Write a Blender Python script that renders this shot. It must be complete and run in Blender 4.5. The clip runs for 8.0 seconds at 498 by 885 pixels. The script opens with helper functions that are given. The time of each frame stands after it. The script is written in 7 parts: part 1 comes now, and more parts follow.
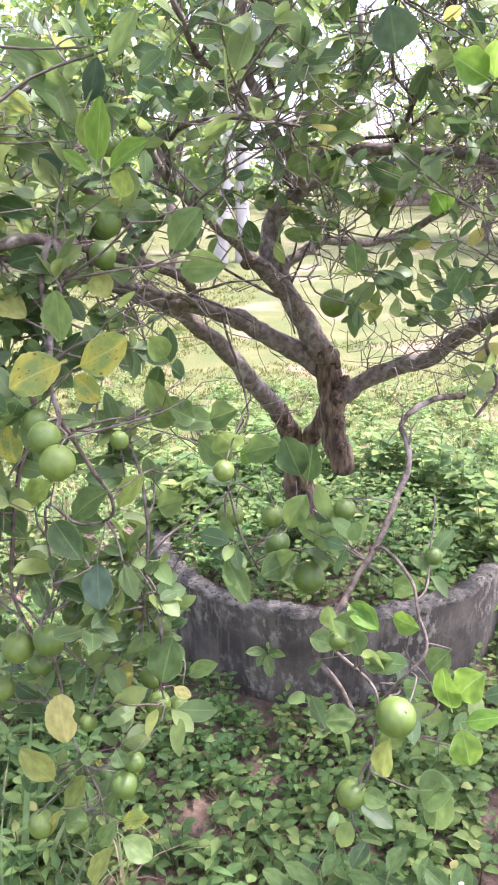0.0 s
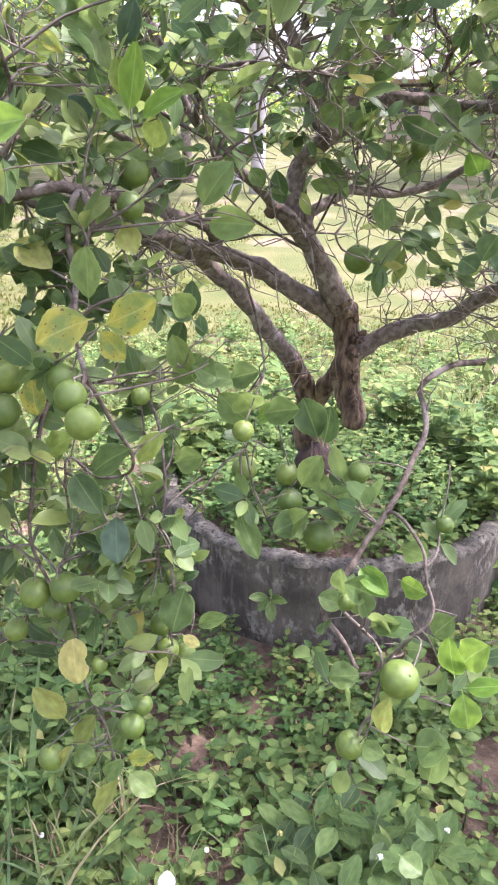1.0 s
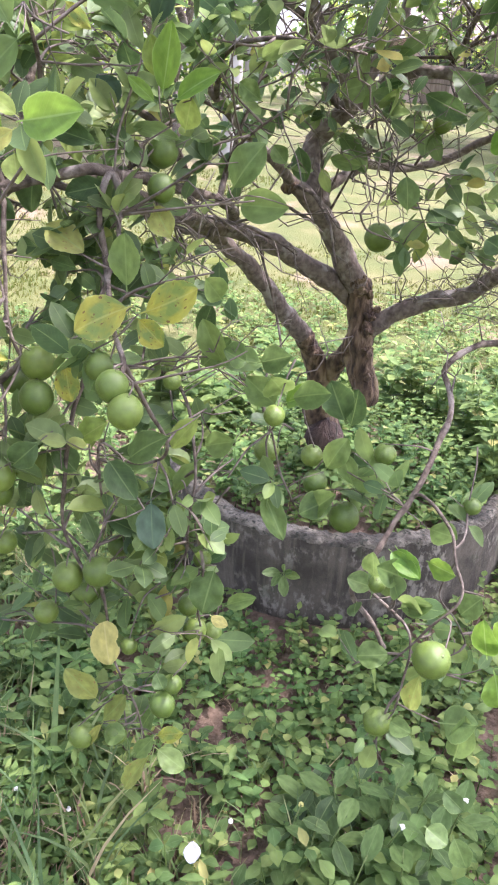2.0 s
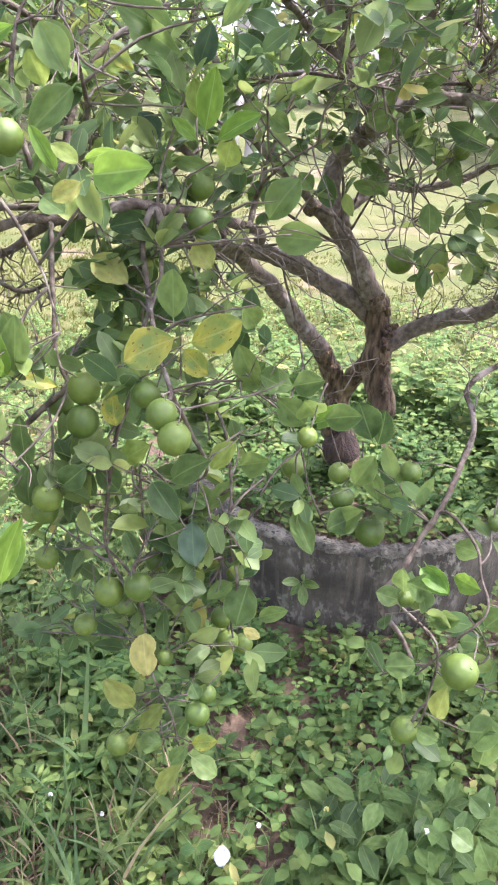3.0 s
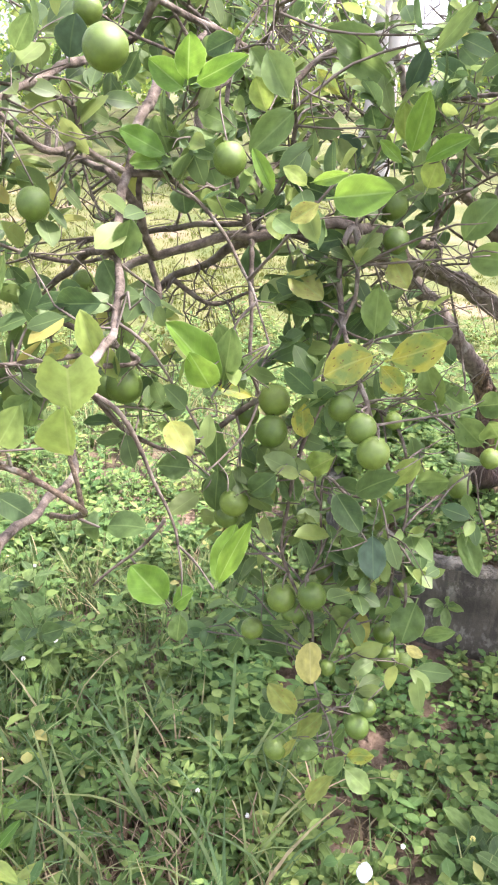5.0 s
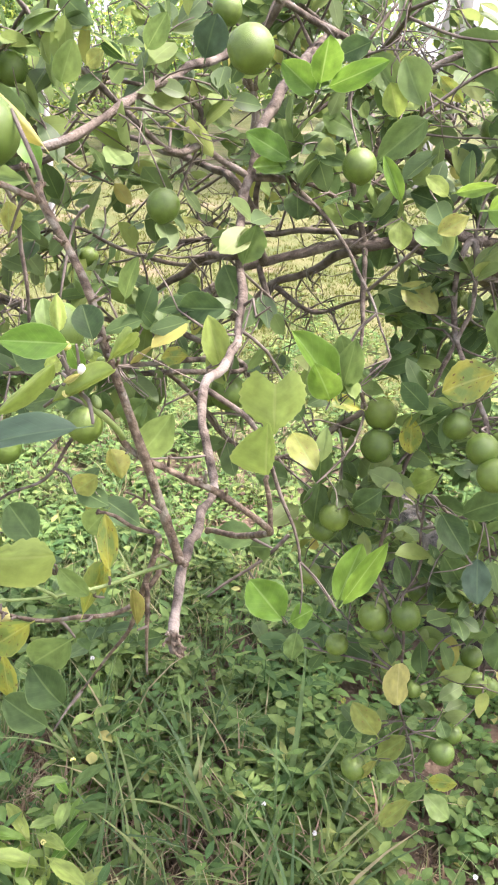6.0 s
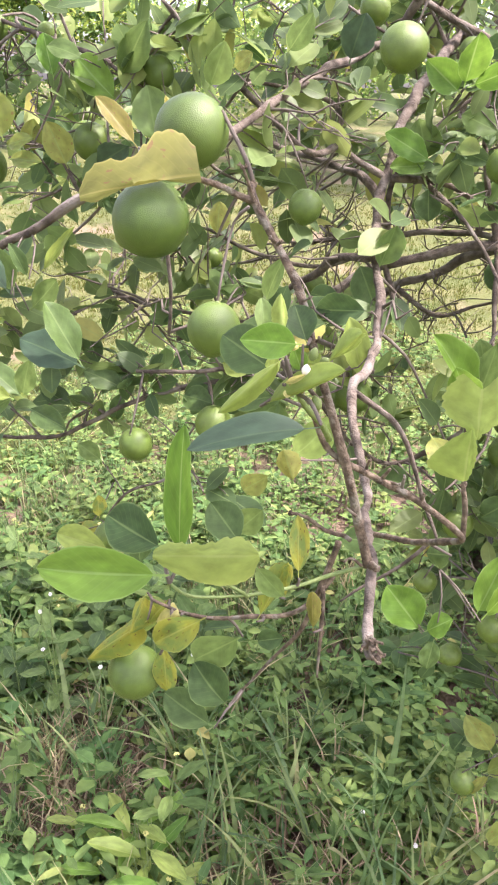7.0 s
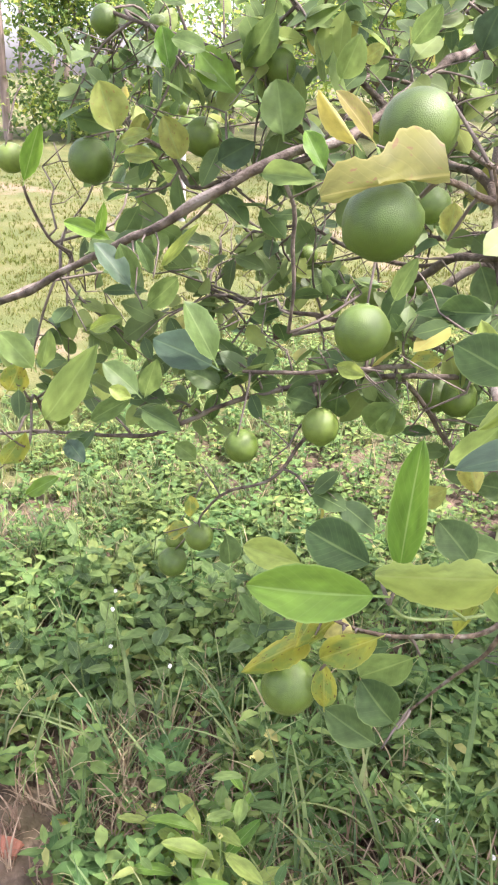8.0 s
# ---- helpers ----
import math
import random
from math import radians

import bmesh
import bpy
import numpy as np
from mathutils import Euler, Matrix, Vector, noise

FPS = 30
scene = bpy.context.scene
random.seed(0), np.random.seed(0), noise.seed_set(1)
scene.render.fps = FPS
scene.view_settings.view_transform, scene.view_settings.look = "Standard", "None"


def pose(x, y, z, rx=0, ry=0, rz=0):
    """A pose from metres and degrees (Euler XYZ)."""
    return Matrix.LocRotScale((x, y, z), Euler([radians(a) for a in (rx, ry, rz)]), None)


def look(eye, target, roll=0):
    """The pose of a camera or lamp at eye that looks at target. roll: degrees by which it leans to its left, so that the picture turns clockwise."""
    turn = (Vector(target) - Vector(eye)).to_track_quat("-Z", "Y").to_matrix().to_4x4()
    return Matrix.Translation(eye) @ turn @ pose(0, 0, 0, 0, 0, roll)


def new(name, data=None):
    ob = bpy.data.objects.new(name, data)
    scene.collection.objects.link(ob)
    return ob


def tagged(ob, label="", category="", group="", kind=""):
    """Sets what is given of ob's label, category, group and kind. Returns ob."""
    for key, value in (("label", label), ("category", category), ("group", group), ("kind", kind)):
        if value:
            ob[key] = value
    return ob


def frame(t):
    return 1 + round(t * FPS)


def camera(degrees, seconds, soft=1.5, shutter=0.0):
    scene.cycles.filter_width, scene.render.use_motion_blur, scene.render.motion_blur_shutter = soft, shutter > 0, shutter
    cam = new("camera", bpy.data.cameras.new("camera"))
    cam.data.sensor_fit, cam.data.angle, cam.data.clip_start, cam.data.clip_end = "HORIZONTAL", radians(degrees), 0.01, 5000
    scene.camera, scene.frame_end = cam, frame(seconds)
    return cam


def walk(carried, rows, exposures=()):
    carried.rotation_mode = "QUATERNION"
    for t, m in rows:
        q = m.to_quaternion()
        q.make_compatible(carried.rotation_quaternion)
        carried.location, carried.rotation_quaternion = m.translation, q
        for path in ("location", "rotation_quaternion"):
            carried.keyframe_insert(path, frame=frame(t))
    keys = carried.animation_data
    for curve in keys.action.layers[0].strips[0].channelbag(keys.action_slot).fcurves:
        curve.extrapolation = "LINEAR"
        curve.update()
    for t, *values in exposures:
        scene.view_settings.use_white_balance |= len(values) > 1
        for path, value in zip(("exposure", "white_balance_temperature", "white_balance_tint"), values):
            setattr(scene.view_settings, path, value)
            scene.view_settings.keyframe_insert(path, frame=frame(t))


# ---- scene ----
cam = camera(36.0, 8.0, soft=2.1)
PATH = [
    (0, (0.311, 0.149, 1.7), (-0.098, 2.006, 1.08), -1.1),
    (0.5, (0.307, 0.175, 1.725), (-0.111, 1.998, 1.016), 1.4),
    (1, (0.276, 0.152, 1.749), (-0.123, 1.949, 0.968), 1.7),
    (1.2, (0.259, 0.152, 1.746), (-0.131, 1.936, 0.931), 1.6),
    (2.3, (0.178, 0.132, 1.796), (-0.177, 1.902, 0.935), 2.0),
    (2.5, (0.169, 0.118, 1.806), (-0.188, 1.889, 0.948), 1.9),
    (3, (0.139, 0.089, 1.836), (-0.223, 1.861, 0.981), 1.8),
    (3.5, (0.117, 0.072, 1.845), (-0.259, 1.842, 0.992), 1.6),
    (4, (0.098, 0.054, 1.85), (-0.31, 1.826, 1.018), 1.3),
    (4.5, (0.061, 0.04, 1.846), (-0.463, 1.783, 1.017), 0.9),
    (4.7, (0.042, 0.033, 1.845), (-0.536, 1.759, 1.016), 0.9),
    (5.8, (-0.095, 0.005, 1.845), (-0.799, 1.683, 1.015), 2.6),
    (6, (-0.118, 0.005, 1.842), (-0.841, 1.677, 1.016), 2.8),
    (6.5, (-0.166, -0.001, 1.849), (-0.985, 1.623, 1.017), 2.3),
    (7, (-0.198, -0.031, 1.837), (-1.094, 1.553, 1.008), 1.9),
    (7.5, (-0.265, -0.065, 1.832), (-1.211, 1.487, 0.997), 1.8),
    (8, (-0.327, -0.075, 1.833), (-1.278, 1.47, 0.99), 2.0),
]
EXPOSURE = [(0, 2.42, 5780, 36), (1, 2.32, 5880, 36), (2.5, 2.25, 5850, 31), (3.5, 2.33, 5900, 29), (4.5, 2.48, 6050, 28), (6, 2.24, 6270, 28), (7, 2.16, 6310, 30), (8, 2.20, 6240, 29)]
walk(cam, [(t, look(eye, target, roll)) for t, eye, target, roll in PATH], EXPOSURE)

# ---- sky and sun: a high sun behind the tree, the near side in its shade ----
SUN_EL, SUN_AZ = radians(62), radians(66)  # azimuth from +y, towards +x
world = bpy.data.worlds.new("sky")
scene.world = world
world.use_nodes = True
wn = world.node_tree
sky = wn.nodes.new("ShaderNodeTexSky")
sky.sky_type, sky.sun_disc = "NISHITA", False
sky.sun_elevation, sky.sun_rotation = SUN_EL, SUN_AZ
sky.dust_density, sky.air_density = 4.0, 1.0
haze = wn.nodes.new("ShaderNodeHueSaturation")  # a milky, humid sky
haze.inputs["Saturation"].default_value = 0.5
wn.links.new(sky.outputs[0], haze.inputs["Color"])
wn.links.new(haze.outputs[0], wn.nodes["Background"].inputs[0])
wn.nodes["Background"].inputs[1].default_value = 0.15
sun_data = bpy.data.lights.new("sun", "SUN")
sun_data.energy, sun_data.angle, sun_data.color = 2.25, radians(1.6), (1.0, 0.95, 0.87)
sun = new("sun", sun_data)
sun.matrix_world = look((10 * math.sin(SUN_AZ) * math.cos(SUN_EL), 10 * math.cos(SUN_AZ) * math.cos(SUN_EL), 10 * math.sin(SUN_EL)), (0, 0, 0))


# ---- materials ----
def material(name):
    m = bpy.data.materials.new(name)
    m.use_nodes = True
    return m, m.node_tree.nodes, m.node_tree.links, m.node_tree.nodes["Principled BSDF"]


def ramp(nodes, stops, mode="LINEAR"):
    r = nodes.new("ShaderNodeValToRGB")
    r.color_ramp.interpolation = mode
    while len(r.color_ramp.elements) < len(stops):
        r.color_ramp.elements.new(0.5)
    for e, (at, c) in zip(r.color_ramp.elements, stops):
        e.position, e.color = at, (*c, 1)
    return r


def textured(name, stops, scale, detail=6, rough=0.8, bump=0.3, bump_scale=None, stretch=(1, 1, 1), second=None, distance=0.01):
    """Noise colour at one scale, mottled by a second one, with fine relief."""
    m, n, l, b = material(name)
    tc = n.new("ShaderNodeTexCoord")
    mp = n.new("ShaderNodeMapping")
    mp.inputs["Scale"].default_value = stretch
    l.new(tc.outputs["Object"], mp.inputs[0])
    t1 = n.new("ShaderNodeTexNoise")
    t1.inputs["Scale"].default_value, t1.inputs["Detail"].default_value = scale, detail
    l.new(mp.outputs[0], t1.inputs["Vector"])
    r1 = ramp(n, stops)
    l.new(t1.outputs["Fac"], r1.inputs[0])
    col = r1.outputs[0]
    if second:
        t2 = n.new("ShaderNodeTexNoise")
        t2.inputs["Scale"].default_value, t2.inputs["Detail"].default_value = second[0], 4
        l.new(mp.outputs[0], t2.inputs["Vector"])
        r2 = ramp(n, [(second[2], (0, 0, 0)), (second[3], (1, 1, 1))])
        l.new(t2.outputs["Fac"], r2.inputs[0])
        mx = n.new("ShaderNodeMix")
        mx.data_type = "RGBA"
        l.new(r2.outputs[0], mx.inputs["Factor"])
        l.new(col, mx.inputs["A"])
        mx.inputs["B"].default_value = (*second[1], 1)
        col = mx.outputs["Result"]
    l.new(col, b.inputs["Base Color"])
    b.inputs["Roughness"].default_value = rough
    t3 = n.new("ShaderNodeTexNoise")
    t3.inputs["Scale"].default_value, t3.inputs["Detail"].default_value = bump_scale or scale * 4, 6
    l.new(mp.outputs[0], t3.inputs["Vector"])
    bp = n.new("ShaderNodeBump")
    bp.inputs["Strength"].default_value, bp.inputs["Distance"].default_value = bump, distance
    l.new(t3.outputs["Fac"], bp.inputs["Height"])
    l.new(bp.outputs[0], b.inputs["Normal"])
    return m


def leafy(name, stops, island=False, gloss=0.48, glow=0.4, spots=None, patch=None, hue=0.488, vein=(0.23, 0.33, 0.11), vein_amount=0.4):
    """A leaf: colour by leaf, blotches, a pale midrib and side veins, and light shining through."""
    m, n, l, b = material(name)
    if island:
        src = n.new("ShaderNodeNewGeometry").outputs["Random Per Island"]
    else:
        src = n.new("ShaderNodeObjectInfo").outputs["Random"]
    r = ramp(n, stops)
    l.new(src, r.inputs[0])
    tc = n.new("ShaderNodeTexCoord")
    uv = n.new("ShaderNodeUVMap")
    sep = n.new("ShaderNodeSeparateXYZ")
    l.new(uv.outputs[0], sep.inputs[0])
    # distance from the midrib
    sub = n.new("ShaderNodeMath"); sub.operation = "SUBTRACT"; sub.inputs[1].default_value = 0.5
    l.new(sep.outputs[0], sub.inputs[0])
    ab = n.new("ShaderNodeMath"); ab.operation = "ABSOLUTE"
    l.new(sub.outputs[0], ab.inputs[0])
    rib = ramp(n, [(0.012, (1, 1, 1)), (0.035, (0, 0, 0)), (0.462, (0, 0, 0)), (0.49, (1, 1, 1))])
    l.new(ab.outputs[0], rib.inputs[0])
    # side veins run out and forward
    mul = n.new("ShaderNodeMath"); mul.operation = "MULTIPLY_ADD"; mul.inputs[1].default_value = -0.55
    l.new(ab.outputs[0], mul.inputs[0]); l.new(sep.outputs[1], mul.inputs[2])
    sc = n.new("ShaderNodeMath"); sc.operation = "MULTIPLY"; sc.inputs[1].default_value = 62.0
    l.new(mul.outputs[0], sc.inputs[0])
    sn = n.new("ShaderNodeMath"); sn.operation = "SINE"
    l.new(sc.outputs[0], sn.inputs[0])
    veins = ramp(n, [(0.86, (0, 0, 0)), (1.0, (0.16, 0.16, 0.16))])
    l.new(sn.outputs[0], veins.inputs[0])
    mask = n.new("ShaderNodeMath"); mask.operation = "MAXIMUM"
    l.new(rib.outputs[0], mask.inputs[0]); l.new(veins.outputs[0], mask.inputs[1])
    amount = n.new("ShaderNodeMath"); amount.operation = "MULTIPLY"; amount.inputs[1].default_value = vein_amount
    l.new(mask.outputs[0], amount.inputs[0])
    # blotches
    t = n.new("ShaderNodeTexNoise")
    t.inputs["Scale"].default_value, t.inputs["Detail"].default_value = 28.0, 5
    l.new(tc.outputs["Object"] if island else uv.outputs[0], t.inputs["Vector"])
    if not island:
        t.inputs["Scale"].default_value = 3.5
    hsv = n.new("ShaderNodeHueSaturation")
    if island:  # plants of one stand look alike
        t2 = n.new("ShaderNodeTexNoise")
        t2.inputs["Scale"].default_value, t2.inputs["Detail"].default_value = 3.2, 2
        l.new(tc.outputs["Object"], t2.inputs["Vector"])
        hr = ramp(n, [(0.3, (0.482, 0.482, 0.482)), (0.7, (0.518, 0.518, 0.518))])
        l.new(t2.outputs["Fac"], hr.inputs[0]); l.new(hr.outputs[0], hsv.inputs["Hue"])
    v = ramp(n, [(0.3, (0.75, 0.75, 0.75)), (0.7, (1.25, 1.25, 1.25))])
    l.new(t.outputs["Fac"], v.inputs[0]); l.new(v.outputs[0], hsv.inputs["Value"])
    l.new(r.outputs[0], hsv.inputs["Color"])
    col = hsv.outputs[0]
    if patch:  # the part of a yellowing leaf that is still green
        pn = n.new("ShaderNodeTexNoise")
        pn.inputs["Scale"].default_value, pn.inputs["Detail"].default_value = 1.6, 3
        l.new(uv.outputs[0], pn.inputs["Vector"])
        pr = ramp(n, [(0.42, (0, 0, 0)), (0.56, (1, 1, 1))])
        l.new(pn.outputs["Fac"], pr.inputs[0])
        pm = n.new("ShaderNodeMix"); pm.data_type = "RGBA"
        l.new(pr.outputs[0], pm.inputs["Factor"]); l.new(col, pm.inputs["A"])
        pm.inputs["B"].default_value = (*patch, 1)
        col = pm.outputs["Result"]
    if spots:
        s = n.new("ShaderNodeTexNoise")
        s.inputs["Scale"].default_value, s.inputs["Detail"].default_value = 9.0, 2
        l.new(uv.outputs[0], s.inputs["Vector"])
        sr = ramp(n, [(0.64, (0, 0, 0)), (0.68, (0.9, 0.9, 0.9))])
        l.new(s.outputs["Fac"], sr.inputs[0])
        sm = n.new("ShaderNodeMix"); sm.data_type = "RGBA"
        l.new(sr.outputs[0], sm.inputs["Factor"]); l.new(col, sm.inputs["A"])
        sm.inputs["B"].default_value = (*spots, 1)
        col = sm.outputs["Result"]
    mx = n.new("ShaderNodeMix"); mx.data_type = "RGBA"
    l.new(amount.outputs[0], mx.inputs["Factor"]); l.new(col, mx.inputs["A"])
    mx.inputs["B"].default_value = (*vein, 1)
    col = mx.outputs["Result"]
    l.new(col, b.inputs["Base Color"])
    b.inputs["Roughness"].default_value, b.inputs["Specular IOR Level"].default_value = gloss, 0.33 if gloss < 0.6 else 0.14
    bp = n.new("ShaderNodeBump")
    bp.inputs["Strength"].default_value, bp.inputs["Distance"].default_value, bp.invert = 0.15, 0.0015, True
    l.new(mask.outputs[0], bp.inputs["Height"]); l.new(bp.outputs[0], b.inputs["Normal"])
    tr = n.new("ShaderNodeBsdfTranslucent")
    warm = n.new("ShaderNodeHueSaturation")
    warm.inputs["Hue"].default_value, warm.inputs["Saturation"].default_value, warm.inputs["Value"].default_value = hue, 1.0, 1.6
    l.new(col, warm.inputs["Color"]); l.new(warm.outputs[0], tr.inputs[0])
    ms = n.new("ShaderNodeMixShader")
    ms.inputs[0].default_value = glow
    l.new(b.outputs[0], ms.inputs[1]); l.new(tr.outputs[0], ms.inputs[2])
    l.new(ms.outputs[0], n["Material Output"].inputs[0])
    return m


def stained_wall():
    """Old concrete, blackened by algae, with pale scuffs, runs down the face and a dusty foot."""
    m, n, l, b = material("weathered_concrete")
    tc = n.new("ShaderNodeTexCoord")

    def tex(scale, detail, stops, stretch=(1, 1, 1)):
        mp = n.new("ShaderNodeMapping"); mp.inputs["Scale"].default_value = stretch
        l.new(tc.outputs["Object"], mp.inputs[0])
        t = n.new("ShaderNodeTexNoise")
        t.inputs["Scale"].default_value, t.inputs["Detail"].default_value, t.inputs["Roughness"].default_value = scale, detail, 0.65
        l.new(mp.outputs[0], t.inputs["Vector"])
        r = ramp(n, stops)
        l.new(t.outputs["Fac"], r.inputs[0])
        return t.outputs["Fac"], r.outputs[0]

    def over(a, c, fac):
        mx = n.new("ShaderNodeMix"); mx.data_type = "RGBA"
        l.new(fac, mx.inputs["Factor"]); l.new(a, mx.inputs["A"])
        if isinstance(c, tuple):
            mx.inputs["B"].default_value = (*c, 1)
        else:
            l.new(c, mx.inputs["B"])
        return mx.outputs["Result"]
    _, base = tex(5, 10, [(0.32, (0.025, 0.021, 0.013)), (0.5, (0.048, 0.041, 0.028)), (0.68, (0.102, 0.090, 0.062))])
    _, runs = tex(16, 6, [(0.5, (0, 0, 0)), (0.64, (0.75, 0.75, 0.75))], (1, 1, 0.12))
    _, scuff = tex(38, 8, [(0.50, (0, 0, 0)), (0.60, (0.85, 0.85, 0.85))], (1, 1, 0.6))
    _, place = tex(4.5, 3, [(0.42, (0, 0, 0)), (0.6, (1, 1, 1))])
    col = over(base, (0.135, 0.120, 0.083), runs)
    both = n.new("ShaderNodeMath"); both.operation = "MULTIPLY"
    l.new(scuff, both.inputs[0]); l.new(place, both.inputs[1])
    col = over(col, (0.22, 0.205, 0.155), both.outputs[0])
    _, moss = tex(9, 5, [(0.6, (0, 0, 0)), (0.72, (0.6, 0.6, 0.6))])
    col = over(col, (0.05, 0.062, 0.026), moss)
    l.new(col, b.inputs["Base Color"])
    b.inputs["Roughness"].default_value = 0.95
    fine, _ = tex(90, 6, [(0, (0, 0, 0)), (1, (1, 1, 1))])
    bp = n.new("ShaderNodeBump")
    bp.inputs["Strength"].default_value, bp.inputs["Distance"].default_value = 0.6, 0.006
    l.new(fine, bp.inputs["Height"]); l.new(bp.outputs[0], b.inputs["Normal"])
    return m


BARK = textured("bark", [(0.32, (0.082, 0.064, 0.050)), (0.5, (0.145, 0.116, 0.092)), (0.68, (0.215, 0.180, 0.147))], 70, detail=12, rough=0.95, bump=0.5, bump_scale=130, stretch=(1, 1, 0.85), second=(24, (0.27, 0.248, 0.212), 0.56, 0.66), distance=0.006)
BROWN_BARK = textured("brown_bark", [(0.36, (0.028, 0.018, 0.011)), (0.5, (0.092, 0.060, 0.036)), (0.66, (0.19, 0.135, 0.082))], 60, detail=12, rough=0.95, bump=1.0, bump_scale=60, stretch=(1, 1, 0.30), second=(16, (0.20, 0.150, 0.080), 0.54, 0.66), distance=0.016)
TWIG = textured("twig_bark", [(0.34, (0.045, 0.034, 0.023)), (0.5, (0.102, 0.080, 0.058)), (0.68, (0.180, 0.148, 0.112))], 55, detail=10, rough=0.95, bump=0.9, bump_scale=260, second=(20, (0.20, 0.175, 0.140), 0.54, 0.66), distance=0.003)
BURL_BARK = textured("dark_root_bark", [(0.3, (0.022, 0.014, 0.010)), (0.55, (0.06, 0.038, 0.026)), (0.75, (0.11, 0.075, 0.055))], 30, rough=0.95, bump=1.0, bump_scale=90, stretch=(1, 1, 0.3), distance=0.015)
FINE_TWIG = textured("fine_twig_bark", [(0.3, (0.078, 0.063, 0.046)), (0.55, (0.138, 0.114, 0.088)), (0.75, (0.22, 0.19, 0.152))], 50, rough=0.9, bump=0.3, distance=0.002)
RED_TWIG = textured("reddish_twig", [(0.34, (0.048, 0.034, 0.020)), (0.5, (0.105, 0.076, 0.046)), (0.66, (0.195, 0.150, 0.098))], 150, detail=10, rough=0.9, bump=1.0, bump_scale=420, second=(60, (0.19, 0.17, 0.125), 0.55, 0.64), distance=0.0018)
GREEN_TWIG = textured("green_twig", [(0.3, (0.10, 0.155, 0.035)), (0.7, (0.18, 0.235, 0.07))], 90, rough=0.6, bump=0.2)
CONCRETE = stained_wall()
RIM = textured("worn_concrete_rim", [(0.36, (0.05, 0.046, 0.033)), (0.5, (0.118, 0.107, 0.078)), (0.64, (0.215, 0.195, 0.145))], 18, detail=10, rough=0.95, bump=1.0, bump_scale=70, second=(60, (0.03, 0.034, 0.02), 0.55, 0.66), distance=0.012)
SOIL = textured("dry_soil", [(0.3, (0.10, 0.065, 0.045)), (0.5, (0.20, 0.135, 0.095)), (0.72, (0.33, 0.24, 0.18))], 14, rough=0.95, bump=0.8, bump_scale=60, second=(3, (0.13, 0.12, 0.055), 0.45, 0.65), distance=0.02)


def ground_mix():
    m, n, l, b = material("soil_and_grass")
    tc = n.new("ShaderNodeTexCoord")

    def tex(scale, detail, stops):
        t = n.new("ShaderNodeTexNoise")
        t.inputs["Scale"].default_value, t.inputs["Detail"].default_value = scale, detail
        l.new(tc.outputs["Object"], t.inputs["Vector"])
        r = ramp(n, stops)
        l.new(t.outputs["Fac"], r.inputs[0])
        return t, r
    _, soil = tex(14, 8, [(0.3, (0.065, 0.044, 0.028)), (0.5, (0.125, 0.086, 0.055)), (0.72, (0.22, 0.155, 0.105))])
    _, turf = tex(2.0, 8, [(0.3, (0.066, 0.088, 0.016)), (0.5, (0.086, 0.098, 0.020)), (0.72, (0.132, 0.126, 0.042))])
    edge, _ = tex(1.3, 6, [(0.0, (0, 0, 0)), (1.0, (1, 1, 1))])
    mp = n.new("ShaderNodeMapping")
    mp.inputs["Location"].default_value, mp.inputs["Scale"].default_value = (0.25, -1.05, 0), (0.42, 0.50, 0)
    l.new(tc.outputs["Object"], mp.inputs[0])
    far = n.new("ShaderNodeVectorMath"); far.operation = "LENGTH"
    l.new(mp.outputs[0], far.inputs[0])
    add = n.new("ShaderNodeMath"); add.operation = "MULTIPLY_ADD"; add.inputs[1].default_value = 1.6
    l.new(edge.outputs["Fac"], add.inputs[0]); l.new(far.outputs["Value"], add.inputs[2])
    mask = ramp(n, [(0.62, (0, 0, 0)), (0.82, (1, 1, 1))])
    half = n.new("ShaderNodeMath"); half.operation = "MULTIPLY"; half.inputs[1].default_value = 0.42
    l.new(add.outputs[0], half.inputs[0]); l.new(half.outputs[0], mask.inputs[0])
    _, bald = tex(0.9, 5, [(0.57, (0, 0, 0)), (0.66, (0.8, 0.8, 0.8))])  # trodden patches of bare earth
    worn_mix = n.new("ShaderNodeMix"); worn_mix.data_type = "RGBA"
    l.new(bald.outputs[0], worn_mix.inputs["Factor"]); l.new(turf.outputs[0], worn_mix.inputs["A"]); worn_mix.inputs["B"].default_value = (0.20, 0.145, 0.09, 1)
    mx = n.new("ShaderNodeMix"); mx.data_type = "RGBA"
    l.new(mask.outputs[0], mx.inputs["Factor"]); l.new(soil.outputs[0], mx.inputs["A"]); l.new(worn_mix.outputs["Result"], mx.inputs["B"])
    l.new(mx.outputs["Result"], b.inputs["Base Color"])
    b.inputs["Roughness"].default_value = 0.95
    fine, _ = tex(50, 6, [(0.0, (0, 0, 0)), (1.0, (1, 1, 1))])
    bp = n.new("ShaderNodeBump")
    bp.inputs["Strength"].default_value, bp.inputs["Distance"].default_value = 0.8, 0.02
    l.new(fine.outputs["Fac"], bp.inputs["Height"]); l.new(bp.outputs[0], b.inputs["Normal"])
    return m


GROUND = ground_mix()


